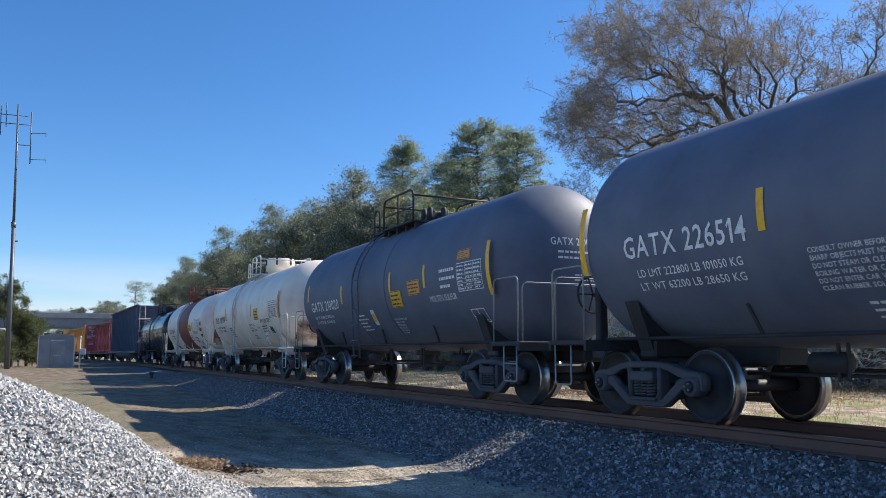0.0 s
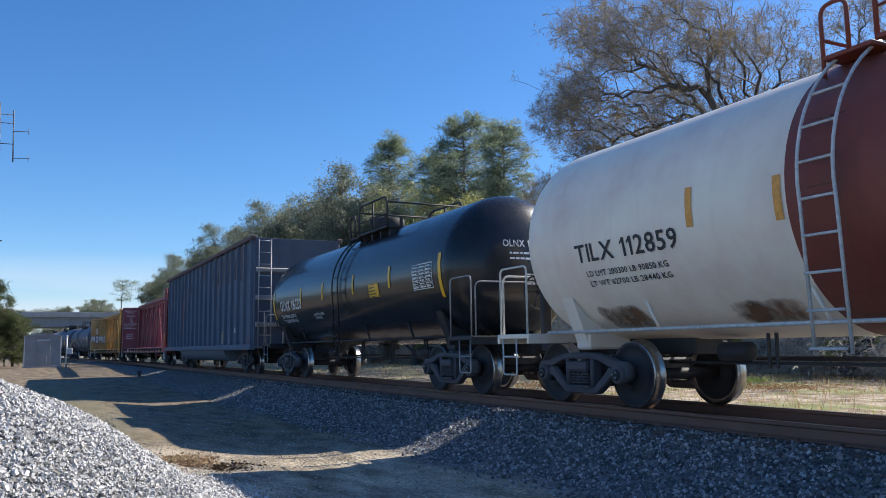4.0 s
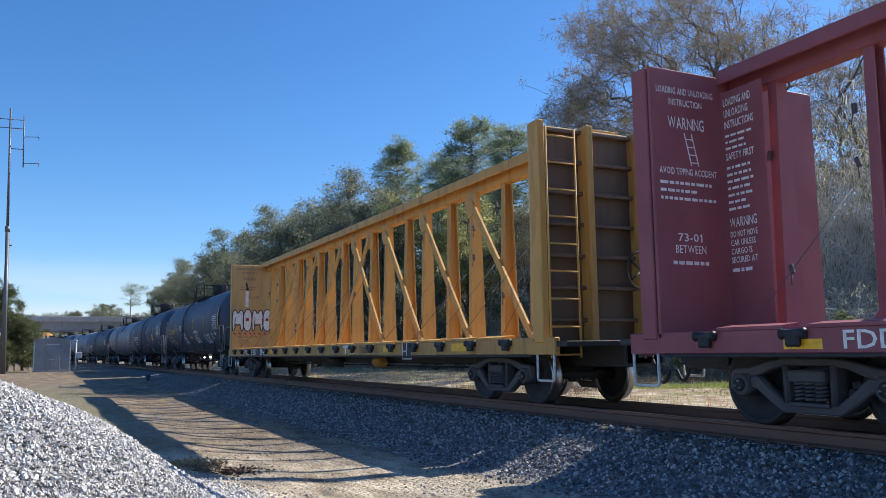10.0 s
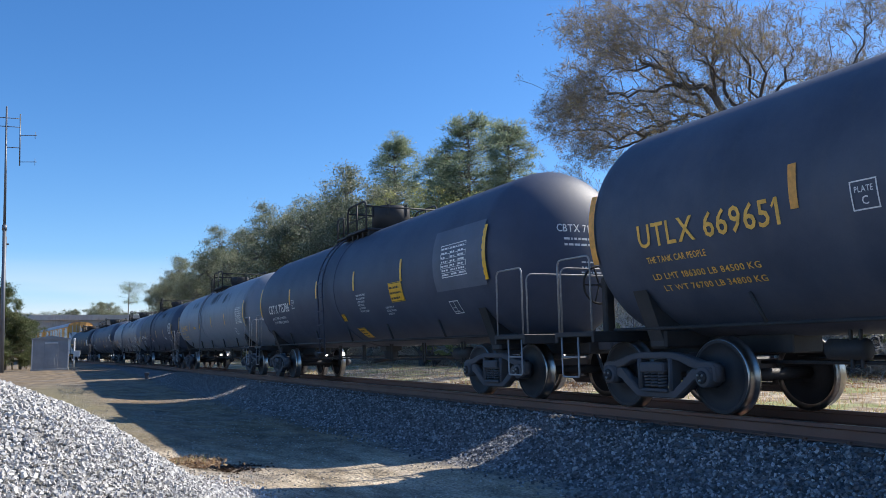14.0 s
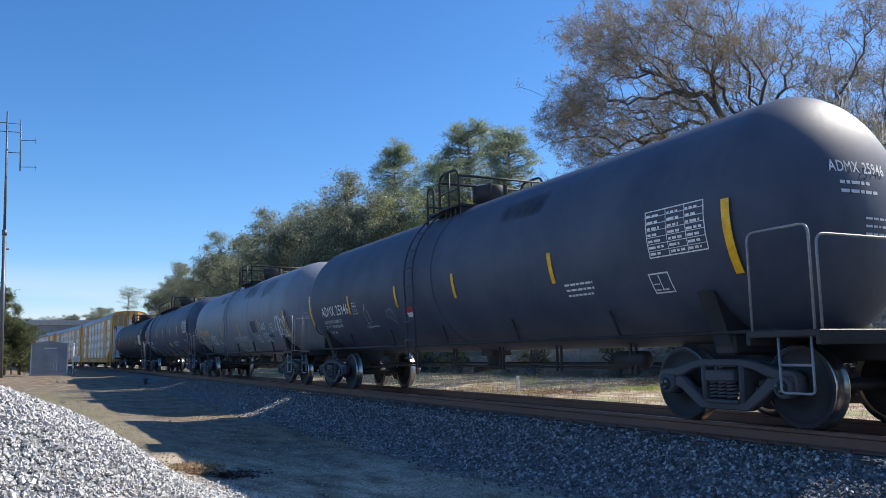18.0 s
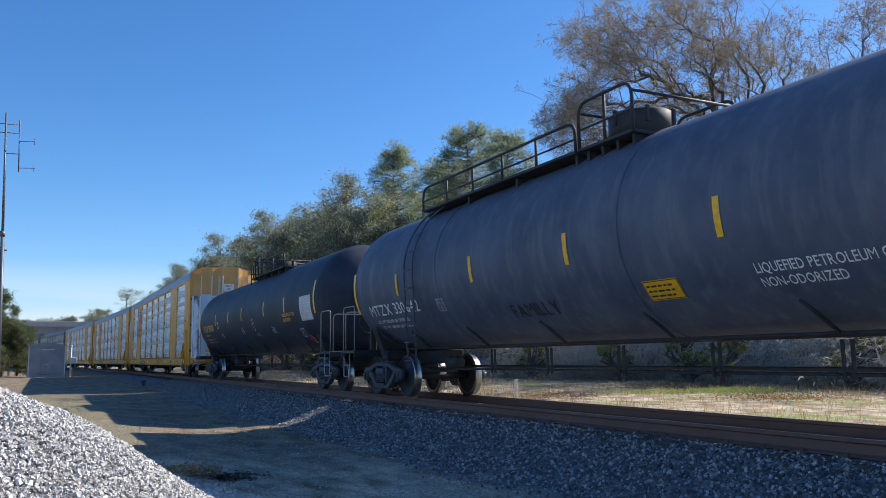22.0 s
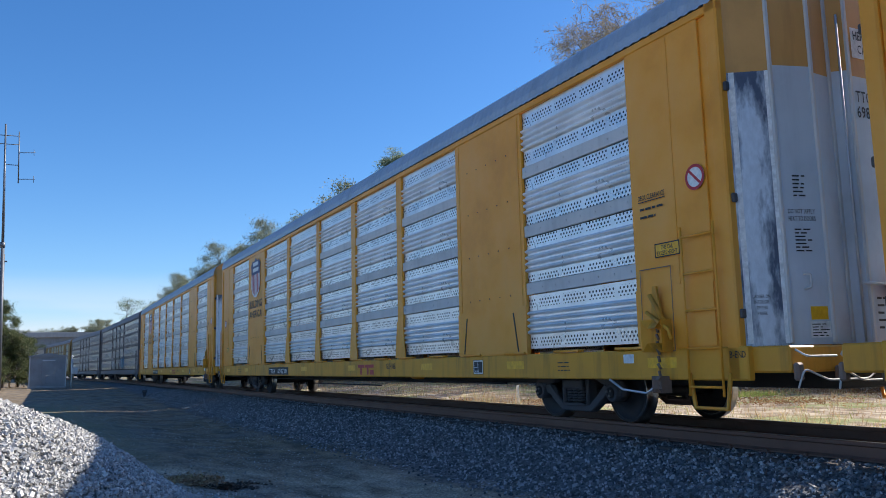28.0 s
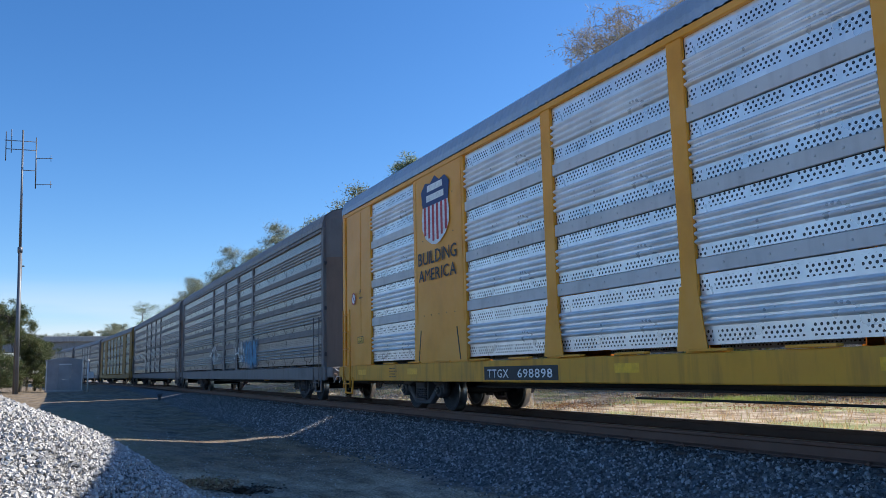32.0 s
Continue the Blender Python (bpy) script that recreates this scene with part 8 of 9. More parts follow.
M["bark"] = plain("grey_bark", (0.12, 0.105, 0.095), 0.9)
M["fine_twig"] = leaf_material("fine_twigs", (0.17, 0.15, 0.12), (0.29, 0.26, 0.21), (0.34, 0.29, 0.20), 0.35)
M["grey_twig"] = plain("grey_twigs", (0.14, 0.125, 0.11), 0.85)
M["twig"] = plain("pale_twigs", (0.68, 0.63, 0.56), 0.85)
M["oak_leaf"] = leaf_material("dry_oak_leaves", (0.20, 0.14, 0.07), (0.38, 0.28, 0.14), (0.34, 0.35, 0.17), 0.5)
M["live_leaf"] = leaf_material("evergreen_leaves", (0.085, 0.105, 0.062), (0.255, 0.28, 0.178), (0.60, 0.59, 0.43), 0.55)
M["bright_leaf"] = leaf_material("yellowish_leaves", (0.17, 0.18, 0.06), (0.45, 0.45, 0.17), (0.72, 0.70, 0.36), 0.6)
M["cedar_leaf"] = leaf_material("cedar_leaves", (0.045, 0.075, 0.03), (0.14, 0.18, 0.07), (0.28, 0.22, 0.10), 0.35)
M["vine_leaf"] = leaf_material("vine_leaves", (0.16, 0.18, 0.07), (0.40, 0.42, 0.17), (0.66, 0.66, 0.28), 0.5)
M["drape_leaf"] = leaf_material("vine_draped_leaves", (0.18, 0.17, 0.11), (0.45, 0.42, 0.28), (0.62, 0.60, 0.38), 0.6)
M["dull_leaf"] = leaf_material("dull_brush_leaves", (0.22, 0.19, 0.15), (0.66, 0.60, 0.49), (0.86, 0.83, 0.68), 0.55)
M["needle"] = leaf_material("pine_needles", (0.10, 0.145, 0.09), (0.31, 0.37, 0.235), (0.54, 0.56, 0.39), 0.6)
M["dry_grass"] = leaf_material("dry_grass", (0.34, 0.23, 0.12), (0.62, 0.48, 0.29), (0.30, 0.36, 0.09))
M["rust_leaf"] = leaf_material("fallen_leaves", (0.20, 0.09, 0.03), (0.38, 0.22, 0.10))


def limb(m, p, d, length, r0, r1, rng, n=4, sides=5, wander=0.25, lift=0.05):
    """A wandering tapered limb. Returns its points."""
    pts, d = [Vector(p)], Vector(d).normalized()
    for k in range(n):
        d = (d + wander * Vector((rng.uniform(-1, 1), rng.uniform(-1, 1), rng.uniform(-1, 1))) + Vector((0, 0, lift))).normalized()
        pts.append(pts[-1] + d * length / n)
    m.tube(pts, [r0 + (r1 - r0) * k / n for k in range(n + 1)], sides, False)
    return pts, d


def quads(points, size, rng, name, mat, flat=0.0, slim=0.45, along=None):
    """Small leaf blades at points, turned every way."""
    r = np.random.RandomState(rng.randrange(1 << 30))
    p = np.asarray(points, float)
    n = len(p)
    a, b = (r.randn(n, 3) if along is None else np.array(along, float)), r.randn(n, 3)
    a[:, 2] *= 1 - flat
    a /= np.linalg.norm(a, axis=1)[:, None]
    b = np.cross(a, b)
    b /= np.linalg.norm(b, axis=1)[:, None]
    s = size * (0.6 + 0.8 * r.rand(n, 1))
    v = np.stack([p - a * s, p - b * s * slim, p + a * s, p + b * s * slim], 1)
    me = bpy.data.meshes.new(name)
    me.vertices.add(4 * n)
    me.vertices.foreach_set("co", v.reshape(-1))
    me.loops.add(4 * n)
    me.loops.foreach_set("vertex_index", np.arange(4 * n))
    me.polygons.add(n)
    me.polygons.foreach_set("loop_start", np.arange(0, 4 * n, 4))
    me.polygons.foreach_set("loop_total", np.full(n, 4))
    me.materials.append(M[mat])
    me.update(calc_edges=True)
    return me


def evergreen_tree(seed, height, width, leaf="live_leaf", n=44000, size=0.085, pads=170, foot=0.34):
    """A round-headed tree: forking limbs that carry many small uneven pads of leaves, with gaps between them."""
    rng = random.Random(seed)
    wood, tips = Mesh(), []
    base, _ = limb(wood, (0, 0, -0.2), (0.02, 0.03, 1), height * 0.3, 0.3, 0.22, rng, 4, 8, 0.08, 0.1)
    # a few lobes make the outline uneven; the pads gather on them
    lobes = []
    for k in range(13):
        h = height * (foot + (0.84 - foot) * rng.random() ** 0.8)
        f = math.sqrt(max(0.08, 1 - ((h / height - 0.45) / 0.52) ** 2))
        a, d = 2.4 * k + rng.uniform(-0.4, 0.4), width * f * rng.uniform(0.3, 0.85)
        c = Vector((d * math.cos(a), d * math.sin(a), h))
        lobes.append((c, height * rng.uniform(0.13, 0.2)))
        b = base[rng.randrange(2, len(base))]
        wood.tube([b, (b * 2 + c) / 3 + Vector((0, 0, -0.03 * height)), (b + c * 2) / 3 + Vector((rng.gauss(0, 0.3), rng.gauss(0, 0.3), 0.0)), c], [0.13, 0.1, 0.07, 0.04], 5, False)
    per = n // pads
    for k in range(pads):
        c, r = lobes[k % len(lobes)]
        v = Vector((rng.gauss(0, 1), rng.gauss(0, 1), rng.gauss(0.2, 0.9))).normalized() * r * rng.uniform(0.25, 1.0) ** 0.5
        p = c + v
        q = rng.uniform(0.03, 0.066) * height
        wood.tube([c, (c + p) / 2 + Vector((rng.gauss(0, 0.15), rng.gauss(0, 0.15), rng.gauss(0, 0.15))), p], [0.045, 0.03, 0.014], 3, False)
        for _ in range(int(per * (q / height / 0.048) ** 2)):
            v = Vector((rng.gauss(0, 0.5), rng.gauss(0, 0.5), rng.gauss(0, 0.36))) * q
            tips.append(tuple(p + v))
    return (wood.data("trunk", "bark"), None, quads(tips, size, rng, "crown", leaf))


def pine_tree(seed, height, crown=0.5, width=2.6, clumps=190, tuft=0.42, droop=0.0):
    """A pine: a straight trunk and an open crown of needle tufts on short limbs."""
    rng = random.Random(seed)
    wood, tips, way = Mesh(), [], []
    trunk, _ = limb(wood, (0, 0, -0.2), (0.0, 0.0, 1), height, 0.26, 0.05, rng, 10, 8, 0.025, 0.2)
    for k in range(clumps):
        h = 1 - crown * rng.random() ** 0.85
        p = trunk[min(len(trunk) - 1, int(h * (len(trunk) - 1) + 0.5))]
        p = Vector((p.x, p.y, height * h))
        a = rng.uniform(0, 6.283)
        lump = 0.75 + 0.6 * noise.noise(Vector((math.cos(a) * 1.6 + seed, math.sin(a) * 1.6, h * 9.0)))
        f = width * lump * (0.2 + 1.0 * math.sin(math.pi * min(1.0, (1 - h) / crown * 0.78 + 0.14)))
        q = p + Vector((math.cos(a), math.sin(a), rng.uniform(-0.05, 0.4) - droop)) * f * rng.uniform(0.3, 1.05) ** 0.6
        wood.tube([p, (p + q) / 2 + Vector((0, 0, 0.1)), q], [0.05, 0.035, 0.015], 3, False)
        size = tuft * rng.uniform(0.7, 1.4)
        for _ in range(int(130 * (size / tuft) ** 1.5)):
            d = Vector((rng.gauss(0, 1), rng.gauss(0, 1), rng.gauss(0.2, 0.55)))
            tips.append(tuple(q + d * size * 0.62))
            way.append(tuple(d.normalized() + Vector((rng.gauss(0, 0.4), rng.gauss(0, 0.4), rng.gauss(0.2, 0.4)))))
    return (wood.data("trunk", "bark"), None, quads(tips, 0.13, rng, "crown", "needle", 0.0, 0.2, way))


def brush_mass(seed, length, depth, height, stems=150, leaves=17000):
    """A tangle of bare saplings, hanging vines and scrub, thicker at its foot."""
    rng = random.Random(seed)
    m, tips = Mesh(), []
    for _ in range(stems):
        x, y = rng.uniform(0, depth), rng.uniform(0, length)
        h = height * rng.uniform(0.3, 1.0) * (0.6 + 0.4 * x / depth)
        r = rng.uniform(0.02, 0.05)
        pts, d = limb(m, (x, y, -0.2), (rng.gauss(-0.1, 0.3), rng.gauss(0, 0.3), 1), h, r, 0.014, rng, 6, 4, 0.22, 0.12)
        for _ in range(16):
            p = pts[rng.randrange(1, len(pts))]
            q, _ = limb(m, p, (rng.gauss(0, 1), rng.gauss(0, 1), rng.gauss(0.35, 0.6)), rng.uniform(0.6, 2.4), 0.017, 0.009, rng, 3, 3, 0.5, -0.08)
            for w in q[1:]:
                if rng.random() < 0.5:
                    limb(m, w, (rng.gauss(0, 1), rng.gauss(0, 1), rng.gauss(0, 1)), rng.uniform(0.4, 1.1), 0.012, 0.007, rng, 2, 3, 0.5, 0)
        # vines that hang from the stem
        for _ in range(5):
            p = pts[rng.randrange(3, len(pts))]
            q, _ = limb(m, p, (rng.gauss(-0.5, 0.6), rng.gauss(0, 0.8), -0.2), rng.uniform(1.5, 4.0), 0.010, 0.007, rng, 6, 3, 0.3, -0.4)
            tips += [tuple(w + Vector((rng.gauss(0, 0.12), rng.gauss(0, 0.12), rng.gauss(0, 0.12)))) for w in q for _ in range(5)]
    green = []
    for k in range(leaves // 60):
        cx, cy, cz = rng.uniform(0, depth), rng.uniform(0, length), height * 0.95 * rng.random() ** 1.35
        r = rng.uniform(0.2, 0.75)
        for _ in range(60):
            (green if k % 4 == 0 else tips).append((cx + rng.gauss(0, r), cy + rng.gauss(0, r), max(0.05, cz + rng.gauss(0, r * 0.8))))
    hang = [(rng.gauss(0, 0.5), rng.gauss(0, 0.5), -1.0 if rng.random() < 0.7 else rng.gauss(0, 0.5)) for _ in tips]
    return m.data("stems", "twig"), quads(tips, 0.15, rng, "leaves", "dull_leaf", 0.0, 0.13, hang), quads(green, 0.06, rng, "green_leaves", "vine_leaf")


def plant(meshes, label, x, y, turn, k=1.0, name="tree", category="tree", lean=0.0, wide=1.0):
    ob = thing(name, label, category, Matrix.LocRotScale((x, y, ground_z(x, min(y, 240)) - 0.05), Euler((0, radians(lean), radians(turn))), (k * wide, k * wide, k)), "trees along the track")
    for me in meshes:
        if me:
            part(me.name.split(".")[0], me, ob)
    return ob


def crown_tree(seed, height, centre, rx, rz, tips=900, trunk_r=0.5, fork=0.36, spray=9, reach=0.2, leaf="oak_leaf", leaves=2, pads=44, pad=1.3):
    """A bare tree: limbs and twigs run from the trunk's fork to flat sprays of twigs round its crown, thickening where they meet."""
    r = np.random.RandomState(seed)
    rng = random.Random(seed)
    cx, cy, cz = centre
    spots = []
    for _ in range(4000):
        p = r.normal(0, 1, 3)
        p *= (0.45 + 0.55 * r.rand() ** 0.6) / np.linalg.norm(p)
        if p[2] < -0.62 or (p[2] < -0.1 and math.hypot(p[0], p[1]) < 0.55):
            continue
        q = np.array((cx + rx * p[0], cy + rx * p[1], cz + rz * p[2]))
        if len(spots) < pads and all(np.linalg.norm((q - w) * (1, 1, 1.5)) > pad * 1.15 for w in spots):
            spots.append(q)
    goal = []
    for k in range(tips):
        q = spots[k % len(spots)]
        w = r.normal(0, 0.5, 3) * pad
        goal.append((q[0] + w[0], q[1] + w[1], q[2] + 0.62 * w[2] - 0.10 * (w[0] ** 2 + w[1] ** 2) / pad))
    goal = np.array(goal)
    base = np.array([0.0, 0.0, height * fork])
    goal = goal[np.argsort(np.linalg.norm(goal - base, axis=1))]
    nodes = np.zeros((len(goal) * 14 + 40, 3))
    parent, n = [-1], 1
    nodes[0] = (0, 0, -0.2)
    run = np.zeros(len(nodes))
    for k in range(1, 7):
        nodes[n] = (0.12 * math.sin(k * 1.3), 0.12 * math.cos(k * 1.7), height * fork * k / 6)
        parent.append(n - 1)
        n += 1
    first, ends = n - 2, []
    for g in goal:
        gap = np.linalg.norm(nodes[first:n] - g, axis=1)
        j = first + int(np.argmin(gap + 0.42 * run[first:n]))
        start, steps = nodes[j].copy(), max(2, int(gap[j - first] / 0.6))
        sag = r.uniform(-0.07, 0.07, 3) * gap[j - first]
        sag[2] += 0.10 * gap[j - first]
        reached, way = run[j], gap[j - first]
        for k in range(1, min(steps, 13) + 1):
            u = k / min(steps, 13)
            run[n] = reached + way * u
            nodes[n] = start + (g - start) * u + sag * math.sin(math.pi * u) + r.normal(0, 0.02 + 0.012 * min(way, 5.0), 3)
            parent.append(j)
            j = n
            n += 1
        ends.append(n - 1)
    load = [0] * n
    for e in ends:
        load[e] += 1
    for k in range(n - 1, 0, -1):
        load[parent[k]] += load[k]
    top = trunk_r / max(1, load[first]) ** 0.52
    thick = [max(0.011, top * q ** 0.52) for q in load]
    wood, twigs = Mesh(), Mesh()
    for k in range(1, n):
        big = thick[k] > 0.05
        (wood if big else twigs).tube([nodes[parent[k]], nodes[k]], [min(thick[parent[k]], 1.25 * thick[k]), thick[k]], 7 if thick[k] > 0.15 else (5 if big else 3), False)
    at = nodes[ends]
    out = np.repeat(at - nodes[[parent[e] for e in ends]], spray, 0)
    out /= np.linalg.norm(out, axis=1)[:, None] + 1e-6
    out = 0.7 * out + r.normal(0, 0.55, out.shape) + (0, 0, 0.1)
    out /= np.linalg.norm(out, axis=1)[:, None] + 1e-6
    sprays = np.repeat(at, spray, 0) + out * 0.2 + r.normal(0, 0.05, out.shape)
    dead = np.repeat(at, leaves, 0) + r.normal(0, reach, (len(at) * leaves, 3))
    return (wood.data("trunk", "bark"), twigs.data("twig_crown", "grey_twig"), quads(dead, 0.042, rng, "leaf_crown", leaf), quads(sprays, 0.20, rng, "twig_spray", "fine_twig", 0.0, 0.05, out))


OAK = crown_tree(5, 20.0, (-2.6, 2.6, 14.7), 7.0, 5.7, 3300, 0.40, 0.46, 13, 0.22, "oak_leaf", 20, 62, 1.5)
BARE = crown_tree(9, 16.0, (0.3, -0.3, 11.0), 3.6, 5.0, 1000, 0.20, 0.38, 11, 0.22, "oak_leaf", 9, 36, 1.15)
EVER = [evergreen_tree(21, 17.0, 5.6), evergreen_tree(22, 16.0, 4.8), evergreen_tree(23, 15.0, 6.0)]
DRAPED = [evergreen_tree(26, 14.0, 4.2, "drape_leaf", 24000, 0.08, 120), evergreen_tree(27, 13.0, 3.6, "drape_leaf", 20000, 0.075, 110)]
BRIGHT = evergreen_tree(28, 14.0, 4.0, "bright_leaf", 24000, 0.085, 120)
CEDAR = evergreen_tree(24, 15.0, 4.0, "cedar_leaf", 52000, 0.11, 230, 0.08)
UNDER = evergreen_tree(30, 3.2, 1.5, "vine_leaf", 9000, 0.055, 60, 0.12)
SHRUB = evergreen_tree(29, 8.0, 4.4, "live_leaf", 26000, 0.08, 130, 0.1)
PINE = [pine_tree(31, 23.0, 0.55, 2.7, 300, 0.5), pine_tree(32, 22.0, 0.6, 3.6, 400, 0.52), pine_tree(33, 21.0, 0.3, 3.6, 46, 0.8, 0.05)]
plant(OAK, "huge spreading oak with bare limbs and sparse tan leaves", 38.2, 34.7, 0, 1.2)
plant(BARE, "slender bare hardwood with thin upright limbs", 38.4, 26.4, 10, 1.26)
plant(BARE, "slender bare hardwood with thin upright limbs", 48.0, 32.4, 110, 1.2)
plant(BARE, "slender bare hardwood with thin upright limbs", 43.2, 19.2, 70, 0.96)
plant(BARE, "slender bare hardwood with thin upright limbs", 50.4, 42.0, 170, 1.08)
plant(BARE, "twisted bare tree rising above the brush", 32.4, 46.2, 200, 0.84)
plant(BARE, "twisted bare tree rising above the brush", 39.6, 50.4, 260, 0.85)
for x, y, k, j in ((34.0, 63.0, 0.98, 1), (35.0, 57.5, 0.86, 0), (36.0, 83.5, 1.08, 0), (38.0, 76.0, 0.97, 1), (22.0, 243.0, 1.02, 2)):
    plant(PINE[j], "tall dark green pine with a ragged crown", x, y, 37 * y, k)
for x, y, k, j in ((26.0, 69.0, 0.98, 0), (24.0, 62.0, 0.86, 1), (27.0, 77.0, 1.08, 2), (25.5, 86.0, 1.05, 1), (26.5, 95.0, 1.06, 0), (24.0, 104.0, 0.9, 2), (26.0, 113.0, 1.02, 1),
                   (26.0, 122.0, 1.12, 0), (26.0, 134.0, 1.15, 2), (25.0, 148.0, 1.0, 1), (26.0, 164.0, 1.1, 0), (25.0, 182.0, 1.05, 2), (27.0, 196.0, 1.2, 1), (33.0, 52.0, 0.8, 2), (37.0, 47.0, 0.62, 1)):
    plant(EVER[j], "dense olive green evergreen oak", x, y, 53 * y, k * 1.07)
for k in range(17):
    plant(SHRUB, "dense shrubby growth under the evergreen oaks", 24.5 + 2.0 * math.sin(k * 1.9), 53.0 + 7.0 * k, 67 * k, 0.85 + 0.25 * math.sin(k * 2.7), "shrub", "shrub")
for k in range(9):
    plant(UNDER, "low green shrub at the foot of the thicket", 24.0 + 0.9 * math.sin(k * 2.3), 13.0 + 4.6 * k + math.sin(k * 1.3), 83 * k, 0.75 + 0.35 * math.sin(k * 3.1), "shrub", "shrub")
for x, y, k in ((28.0, 60.0, 1.08), (28.5, 53.0, 0.94), (22.5, 108.0, 0.62)):
    plant(BRIGHT, "leafy tree with yellowish green leaves", x, y, 41 * y, k)
for x, y, k, j in ((39.0, 13.0, 0.72, 1), (41.5, 18.5, 0.9, 0), (38.0, 23.5, 0.62, 1), (42.5, 27.0, 0.86, 1), (39.5, 33.0, 0.8, 0), (43.0, 38.0, 0.85, 1), (38.0, 43.5, 0.7, 0), (41.0, 50.0, 0.9, 1), (37.0, 56.0, 0.75, 0), (44.0, 9.0, 0.8, 0)):
    plant(DRAPED[j], "tree smothered in dull olive and brown vines", x + 8.0, y * 1.18, 47 * y, k * 1.18)
for x, y, k, j in ((44.0, 35.0, 0.9, 1), (46.0, 24.0, 0.98, 0), (47.5, 17.0, 0.95, 1), (42.0, 46.0, 0.86, 0)):
    plant(DRAPED[j], "leafy tree hung with vines at the edge of the woods", x, y, 71 * y, k * 1.2)
for x, y, k, j in ((20.0, 320.0, 1.2, 0), (12.0, 335.0, 1.3, 2), (28.0, 300.0, 1.1, 1), (5.0, 350.0, 1.25, 1), (-4.0, 360.0, 1.1, 0), (36.0, 280.0, 1.1, 2), (24.0, 350.0, 1.3, 0), (32.0, 230.0, 1.1, 1)):
    plant(EVER[j], "distant greyish tree beyond the bridge", x, y, 31 * y, k)
for x, y, k, j in ((-2.4, 76.0, 0.44, 0), (-4.2, 74.0, 0.52, 1), (-1.3, 78.5, 0.33, 2), (-6.5, 77.0, 0.5, 2), (-9.5, 80.0, 0.55, 0)):
    plant(CEDAR, "bushy dark green cedar beside the mast", x, y, 61 * y, k)
plant(BARE, "small leafless tree behind the cedars", -11.0, 95.0, 30, 0.62)
plant(BARE, "small leafless tree behind the cedars", -12.0, 98.0, 130, 0.66)

# thicket along the far side of the track
BRUSH = [brush_mass(41, 11.0, 4.5, 7.5), brush_mass(42, 11.0, 4.5, 6.5)]
for k in range(11):
    y = 11.0 + 10.0 * k
    for row, (x, sc) in enumerate(((25.4, 0.48), (31.5, 1.7))):
        ob = thing("brush", "tangled leafless thicket with vines and dull leaves", "thicket", Matrix.LocRotScale((x + 0.8 * math.sin(k * 2.1), y + 3.0 * row, ground_z(x, y)), None, (1, 1, sc + 0.12 * math.sin(k * 1.7 + row))), kind="stuff")
        for me in BRUSH[(k + row) % 2]:
            part(me.name.split(".")[0], me, ob)


def far_woods(seed):
    """A belt of woods all round, far off."""
    rng, pts = random.Random(seed), []
    for k in range(900):
        a = rng.uniform(0, 6.283)
        d = rng.uniform(420, 560)
        if abs(math.degrees(a) - 90) < 4:
            continue
        h = rng.uniform(6, 15)
        for _ in range(28):
            pts.append((d * math.cos(a) + rng.gauss(0, 4), 60 + d * math.sin(a) + rng.gauss(0, 4), h * rng.uniform(0.0, 1.0)))
    return quads(pts, 2.2, rng, "far_woods", "live_leaf")


thing("far_woods", "distant belt of woods on the horizon", "woods", kind="stuff", me=far_woods(77))


def grass(seed, n):
    rng = np.random.RandomState(seed)
    v, f = [], []
    for _ in range(n):
        y = -1.0 + 70.0 * rng.rand() ** 1.5
        x = 10.6 + 16.0 * rng.rand() ** 1.25
        h = 0.05 + 0.18 * rng.rand() ** 2 + 0.25 * max(0.0, noise.noise(Vector((x * 0.6, y * 0.4, 1.0))))
        z, a, w = ground_z(x, y) - 0.02, rng.uniform(0, 6.283), 0.008 + 0.008 * rng.rand()
        c, s, k = math.cos(a) * w, math.sin(a) * w, len(v)
        lx, ly = rng.normal(0, 0.35) * h, rng.normal(0, 0.35) * h
        v += [(x - c, y - s, z), (x + c, y + s, z), (x + lx, y + ly, z + h)]
        f.append((k, k + 1, k + 2))
    me = bpy.data.meshes.new("grass")
    me.from_pydata(v, [], f)
    me.materials.append(M["dry_grass"])
    return me


M["tan_leaf"] = leaf_material("dead_tan_leaves", (0.20, 0.12, 0.07), (0.46, 0.32, 0.19), (0.62, 0.48, 0.30))
# near-black leaves that stand in for shadow in the hollow by the pile
M["hollow_shade_leaf"] = leaf_material("hollow_shade_leaves", (0.03, 0.022, 0.016), (0.10, 0.065, 0.04), None, 0.2)
M["green_grass"] = leaf_material("fresh_green_grass", (0.20, 0.28, 0.05), (0.40, 0.48, 0.12), (0.50, 0.46, 0.2))
thing("verge_grass", "dry tan grass with green patches along the verge", "grass", kind="stuff", me=grass(8, 36000))


def litter(seed, n, r, h, mat, size=0.03):
    """Fallen leaves lying every way in a thin drift."""
    rng = random.Random(seed)
    pts = [(rng.gauss(0, r), rng.gauss(0, r), h * rng.random() ** 2) for _ in range(n)]
    return quads(pts, size, rng, "fallen_leaves", mat, 0.75, 0.5)


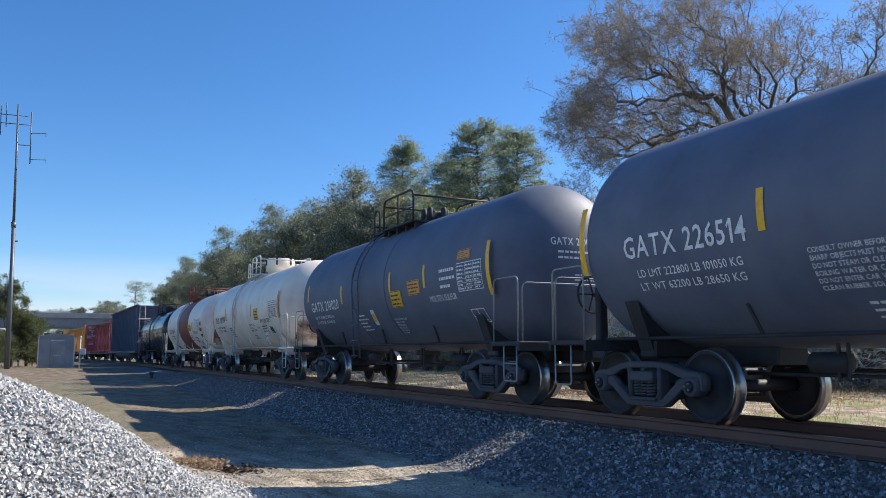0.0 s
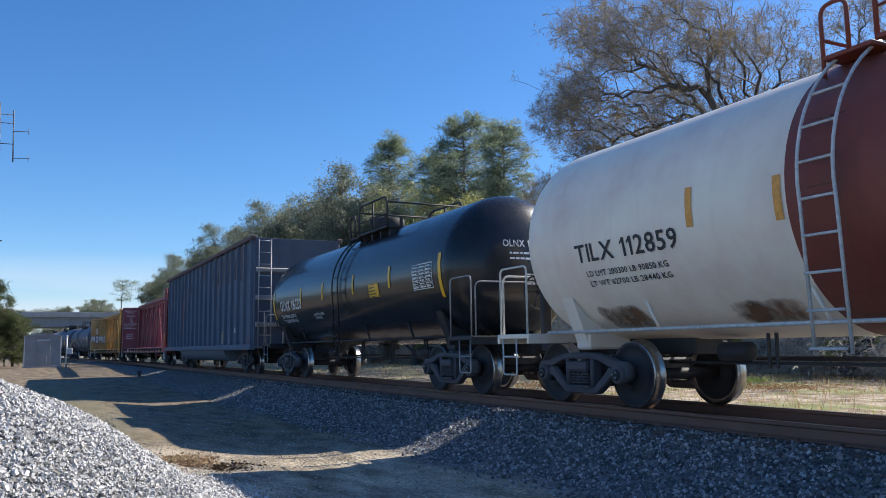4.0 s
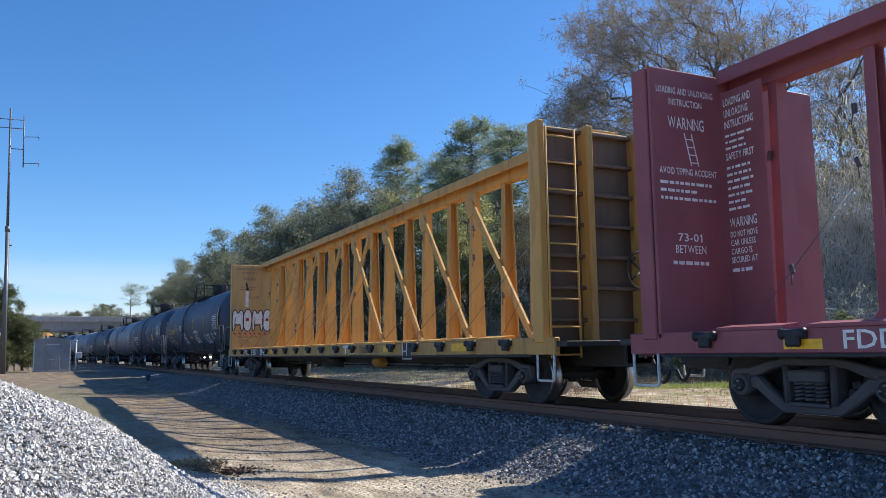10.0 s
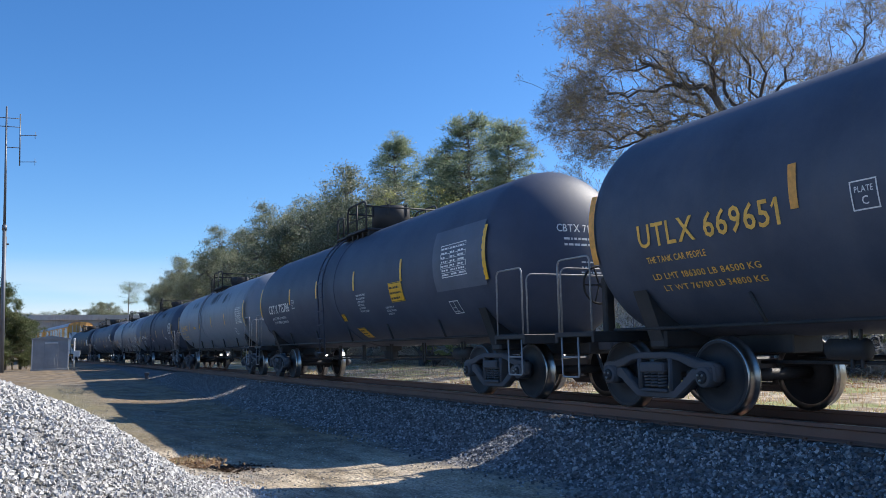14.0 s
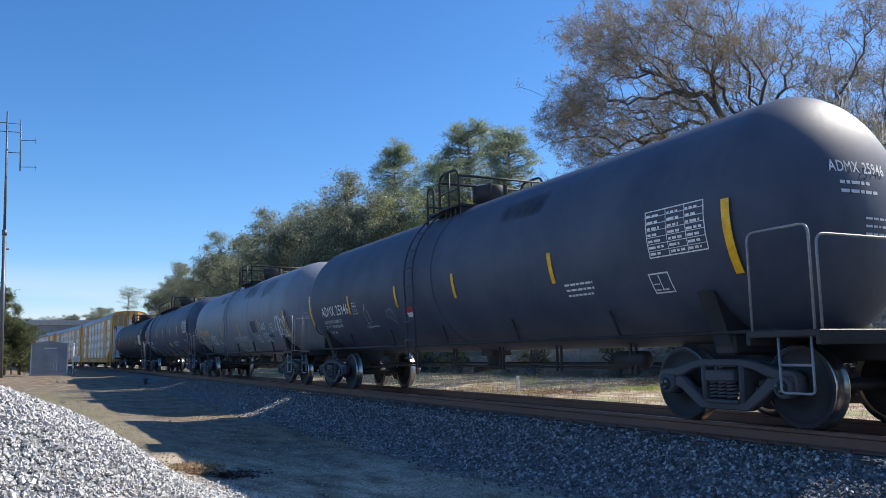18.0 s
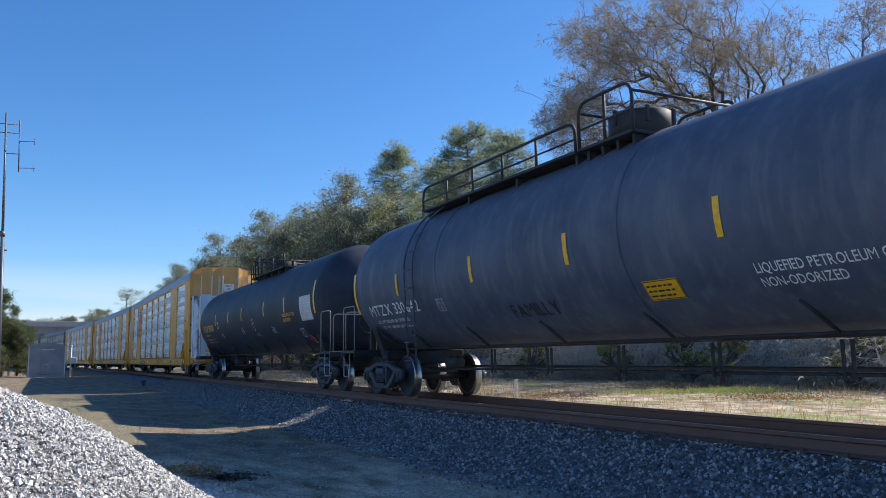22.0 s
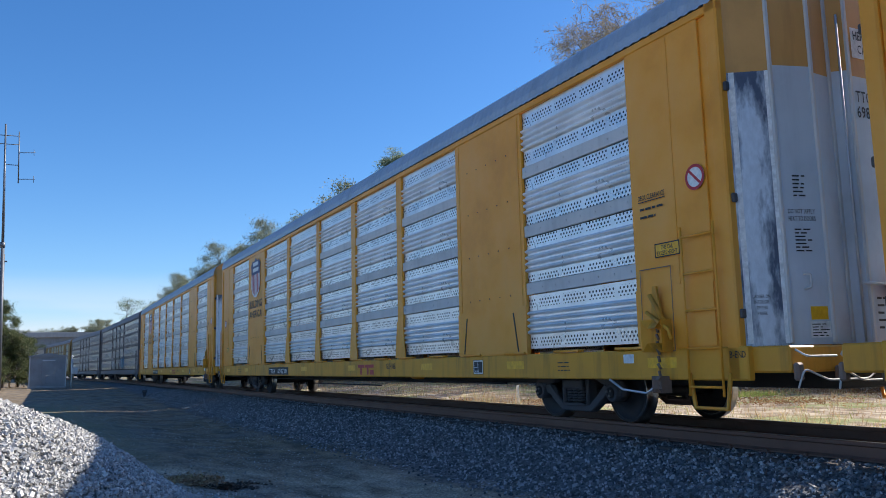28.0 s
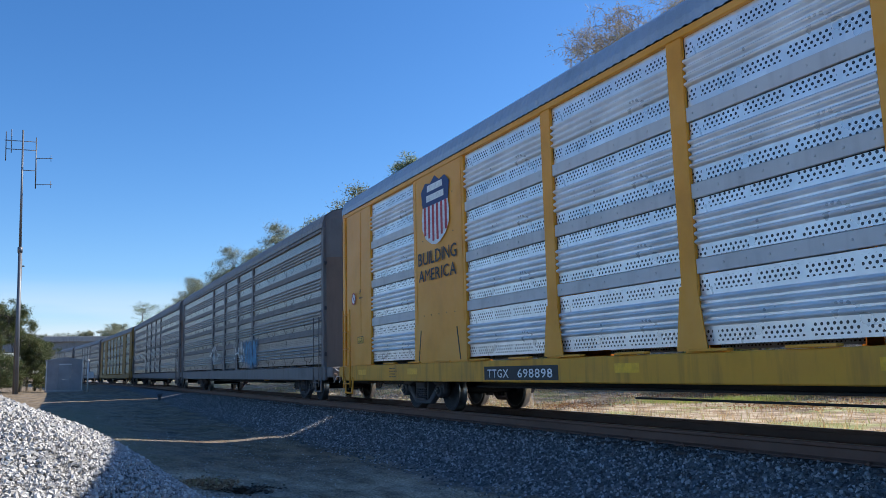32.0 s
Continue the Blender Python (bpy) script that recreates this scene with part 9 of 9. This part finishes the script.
def tuft(seed, n, r, h, mat):
    rng, v, f = random.Random(seed), [], []
    for _ in range(n):
        x, y = rng.gauss(0, r), rng.gauss(0, r)
        a, k, q = rng.uniform(0, 6.283), len(v), h * rng.uniform(0.3, 1.0)
        c, s = math.cos(a) * 0.008, math.sin(a) * 0.008
        v += [(x - c, y - s, 0), (x + c, y + s, 0), (x + rng.gauss(0, 0.3) * q, y + rng.gauss(0, 0.3) * q, q)]
        f.append((k, k + 1, k + 2))
    me = bpy.data.meshes.new("blades")
    me.from_pydata(v, [], f)
    me.materials.append(M[mat])
    return me


for x, y, r, h, n, lab in ((11.9, 21.5, 0.35, 1.0, 160, "tall dry weed stalks beside the track"), (11.6, 19.0, 0.3, 0.8, 120, "tall dry weed stalks beside the track")):
    ob = thing("weed_clump", lab, "weeds", pose(x, y, max(ground_z(x, y), pile_z(x, y) if x < 2.5 else -9)), "weed clumps", "stuff")
    part("blades", tuft(int(x * 100), n, r, h, "rust_leaf" if x < 2.5 else "dry_grass"), ob)

for x, y, r, h, n, mat, lab in ((20.6, 19.9, 0.75, 0.16, 3400, "green_grass", "patch of fresh green grass on the verge"), (19.0, 21.4, 0.7, 0.14, 2200, "green_grass", "patch of fresh green grass on the verge"),
                                (24.2, 18.2, 1.1, 0.12, 3000, "rust_leaf", "drift of fallen reddish brown leaves on the verge"), (19.5, 16.6, 1.2, 0.09, 2200, "rust_leaf", "drift of fallen reddish brown leaves on the verge"), (22.0, 24.0, 1.3, 0.09, 2200, "rust_leaf", "drift of fallen reddish brown leaves on the verge"), (14.0, 27.5, 0.8, 0.12, 1400, "rust_leaf", "drift of fallen reddish brown leaves on the verge"), (16.4, 23.6, 0.9, 0.10, 1500, "rust_leaf", "drift of fallen reddish brown leaves on the verge"),
                                (1.86, 11.6, 0.20, 0.07, 1300, "tan_leaf", "dead tan leaves and weeds at the foot of the gravel pile"), (2.3, 11.5, 0.26, 0.04, 900, "hollow_shade_leaf", "dark leaves in a hollow beside the gravel, standing in for its shadow")):
    ob = thing("grass_patch" if mat == "green_grass" else "leaf_drift", lab, "grass" if mat == "green_grass" else "leaves", pose(x, y, max(ground_z(x, y), pile_z(x, y)) if x < 3 else ground_z(x, y)), "verge patches", "stuff")
    if mat == "green_grass":
        part("blades", tuft(int(x * 90), n, r, h, mat), ob)
    else:
        part("fallen_leaves", litter(int(x * 90), n, r, h, mat), ob)
    if mat == "tan_leaf":
        part("blades", tuft(int(x * 80), 170, 0.13, 0.16, "dry_grass"), ob)


def motions():
    """The train rolls by; its wheels turn while they are near."""
    for car, f, b, mid, sets, r in TRAIN:
        walk(car, [(t, car_pose(f, b, t, mid)) for t in range(33)])
        rate = SPEED / r
        t0 = max(0.0, (mid - 62.0) / SPEED)
        t1 = min(32.0, (mid + 16.0) / SPEED)
        if t1 - t0 < 0.2:
            continue
        n = int((t1 - t0) * 15)
        times = [round(t0 * 15) / 15 + k / 15 for k in range(n + 1)]
        rows = [(t, rate * (t - times[0])) for t in times if t <= 32.0]
        if rows[0][0] > 0.05:
            rows.insert(0, (0.0, 0.0))
        if rows[-1][0] < 31.95:
            rows.append((32.0, rows[-1][1]))
        for ws in sets:
            at = ws.matrix_basis.translation.copy()
            walk(ws, [(t, Matrix.Translation(at) @ Matrix.Rotation(-a, 4, "X")) for t, a in rows])


motions()
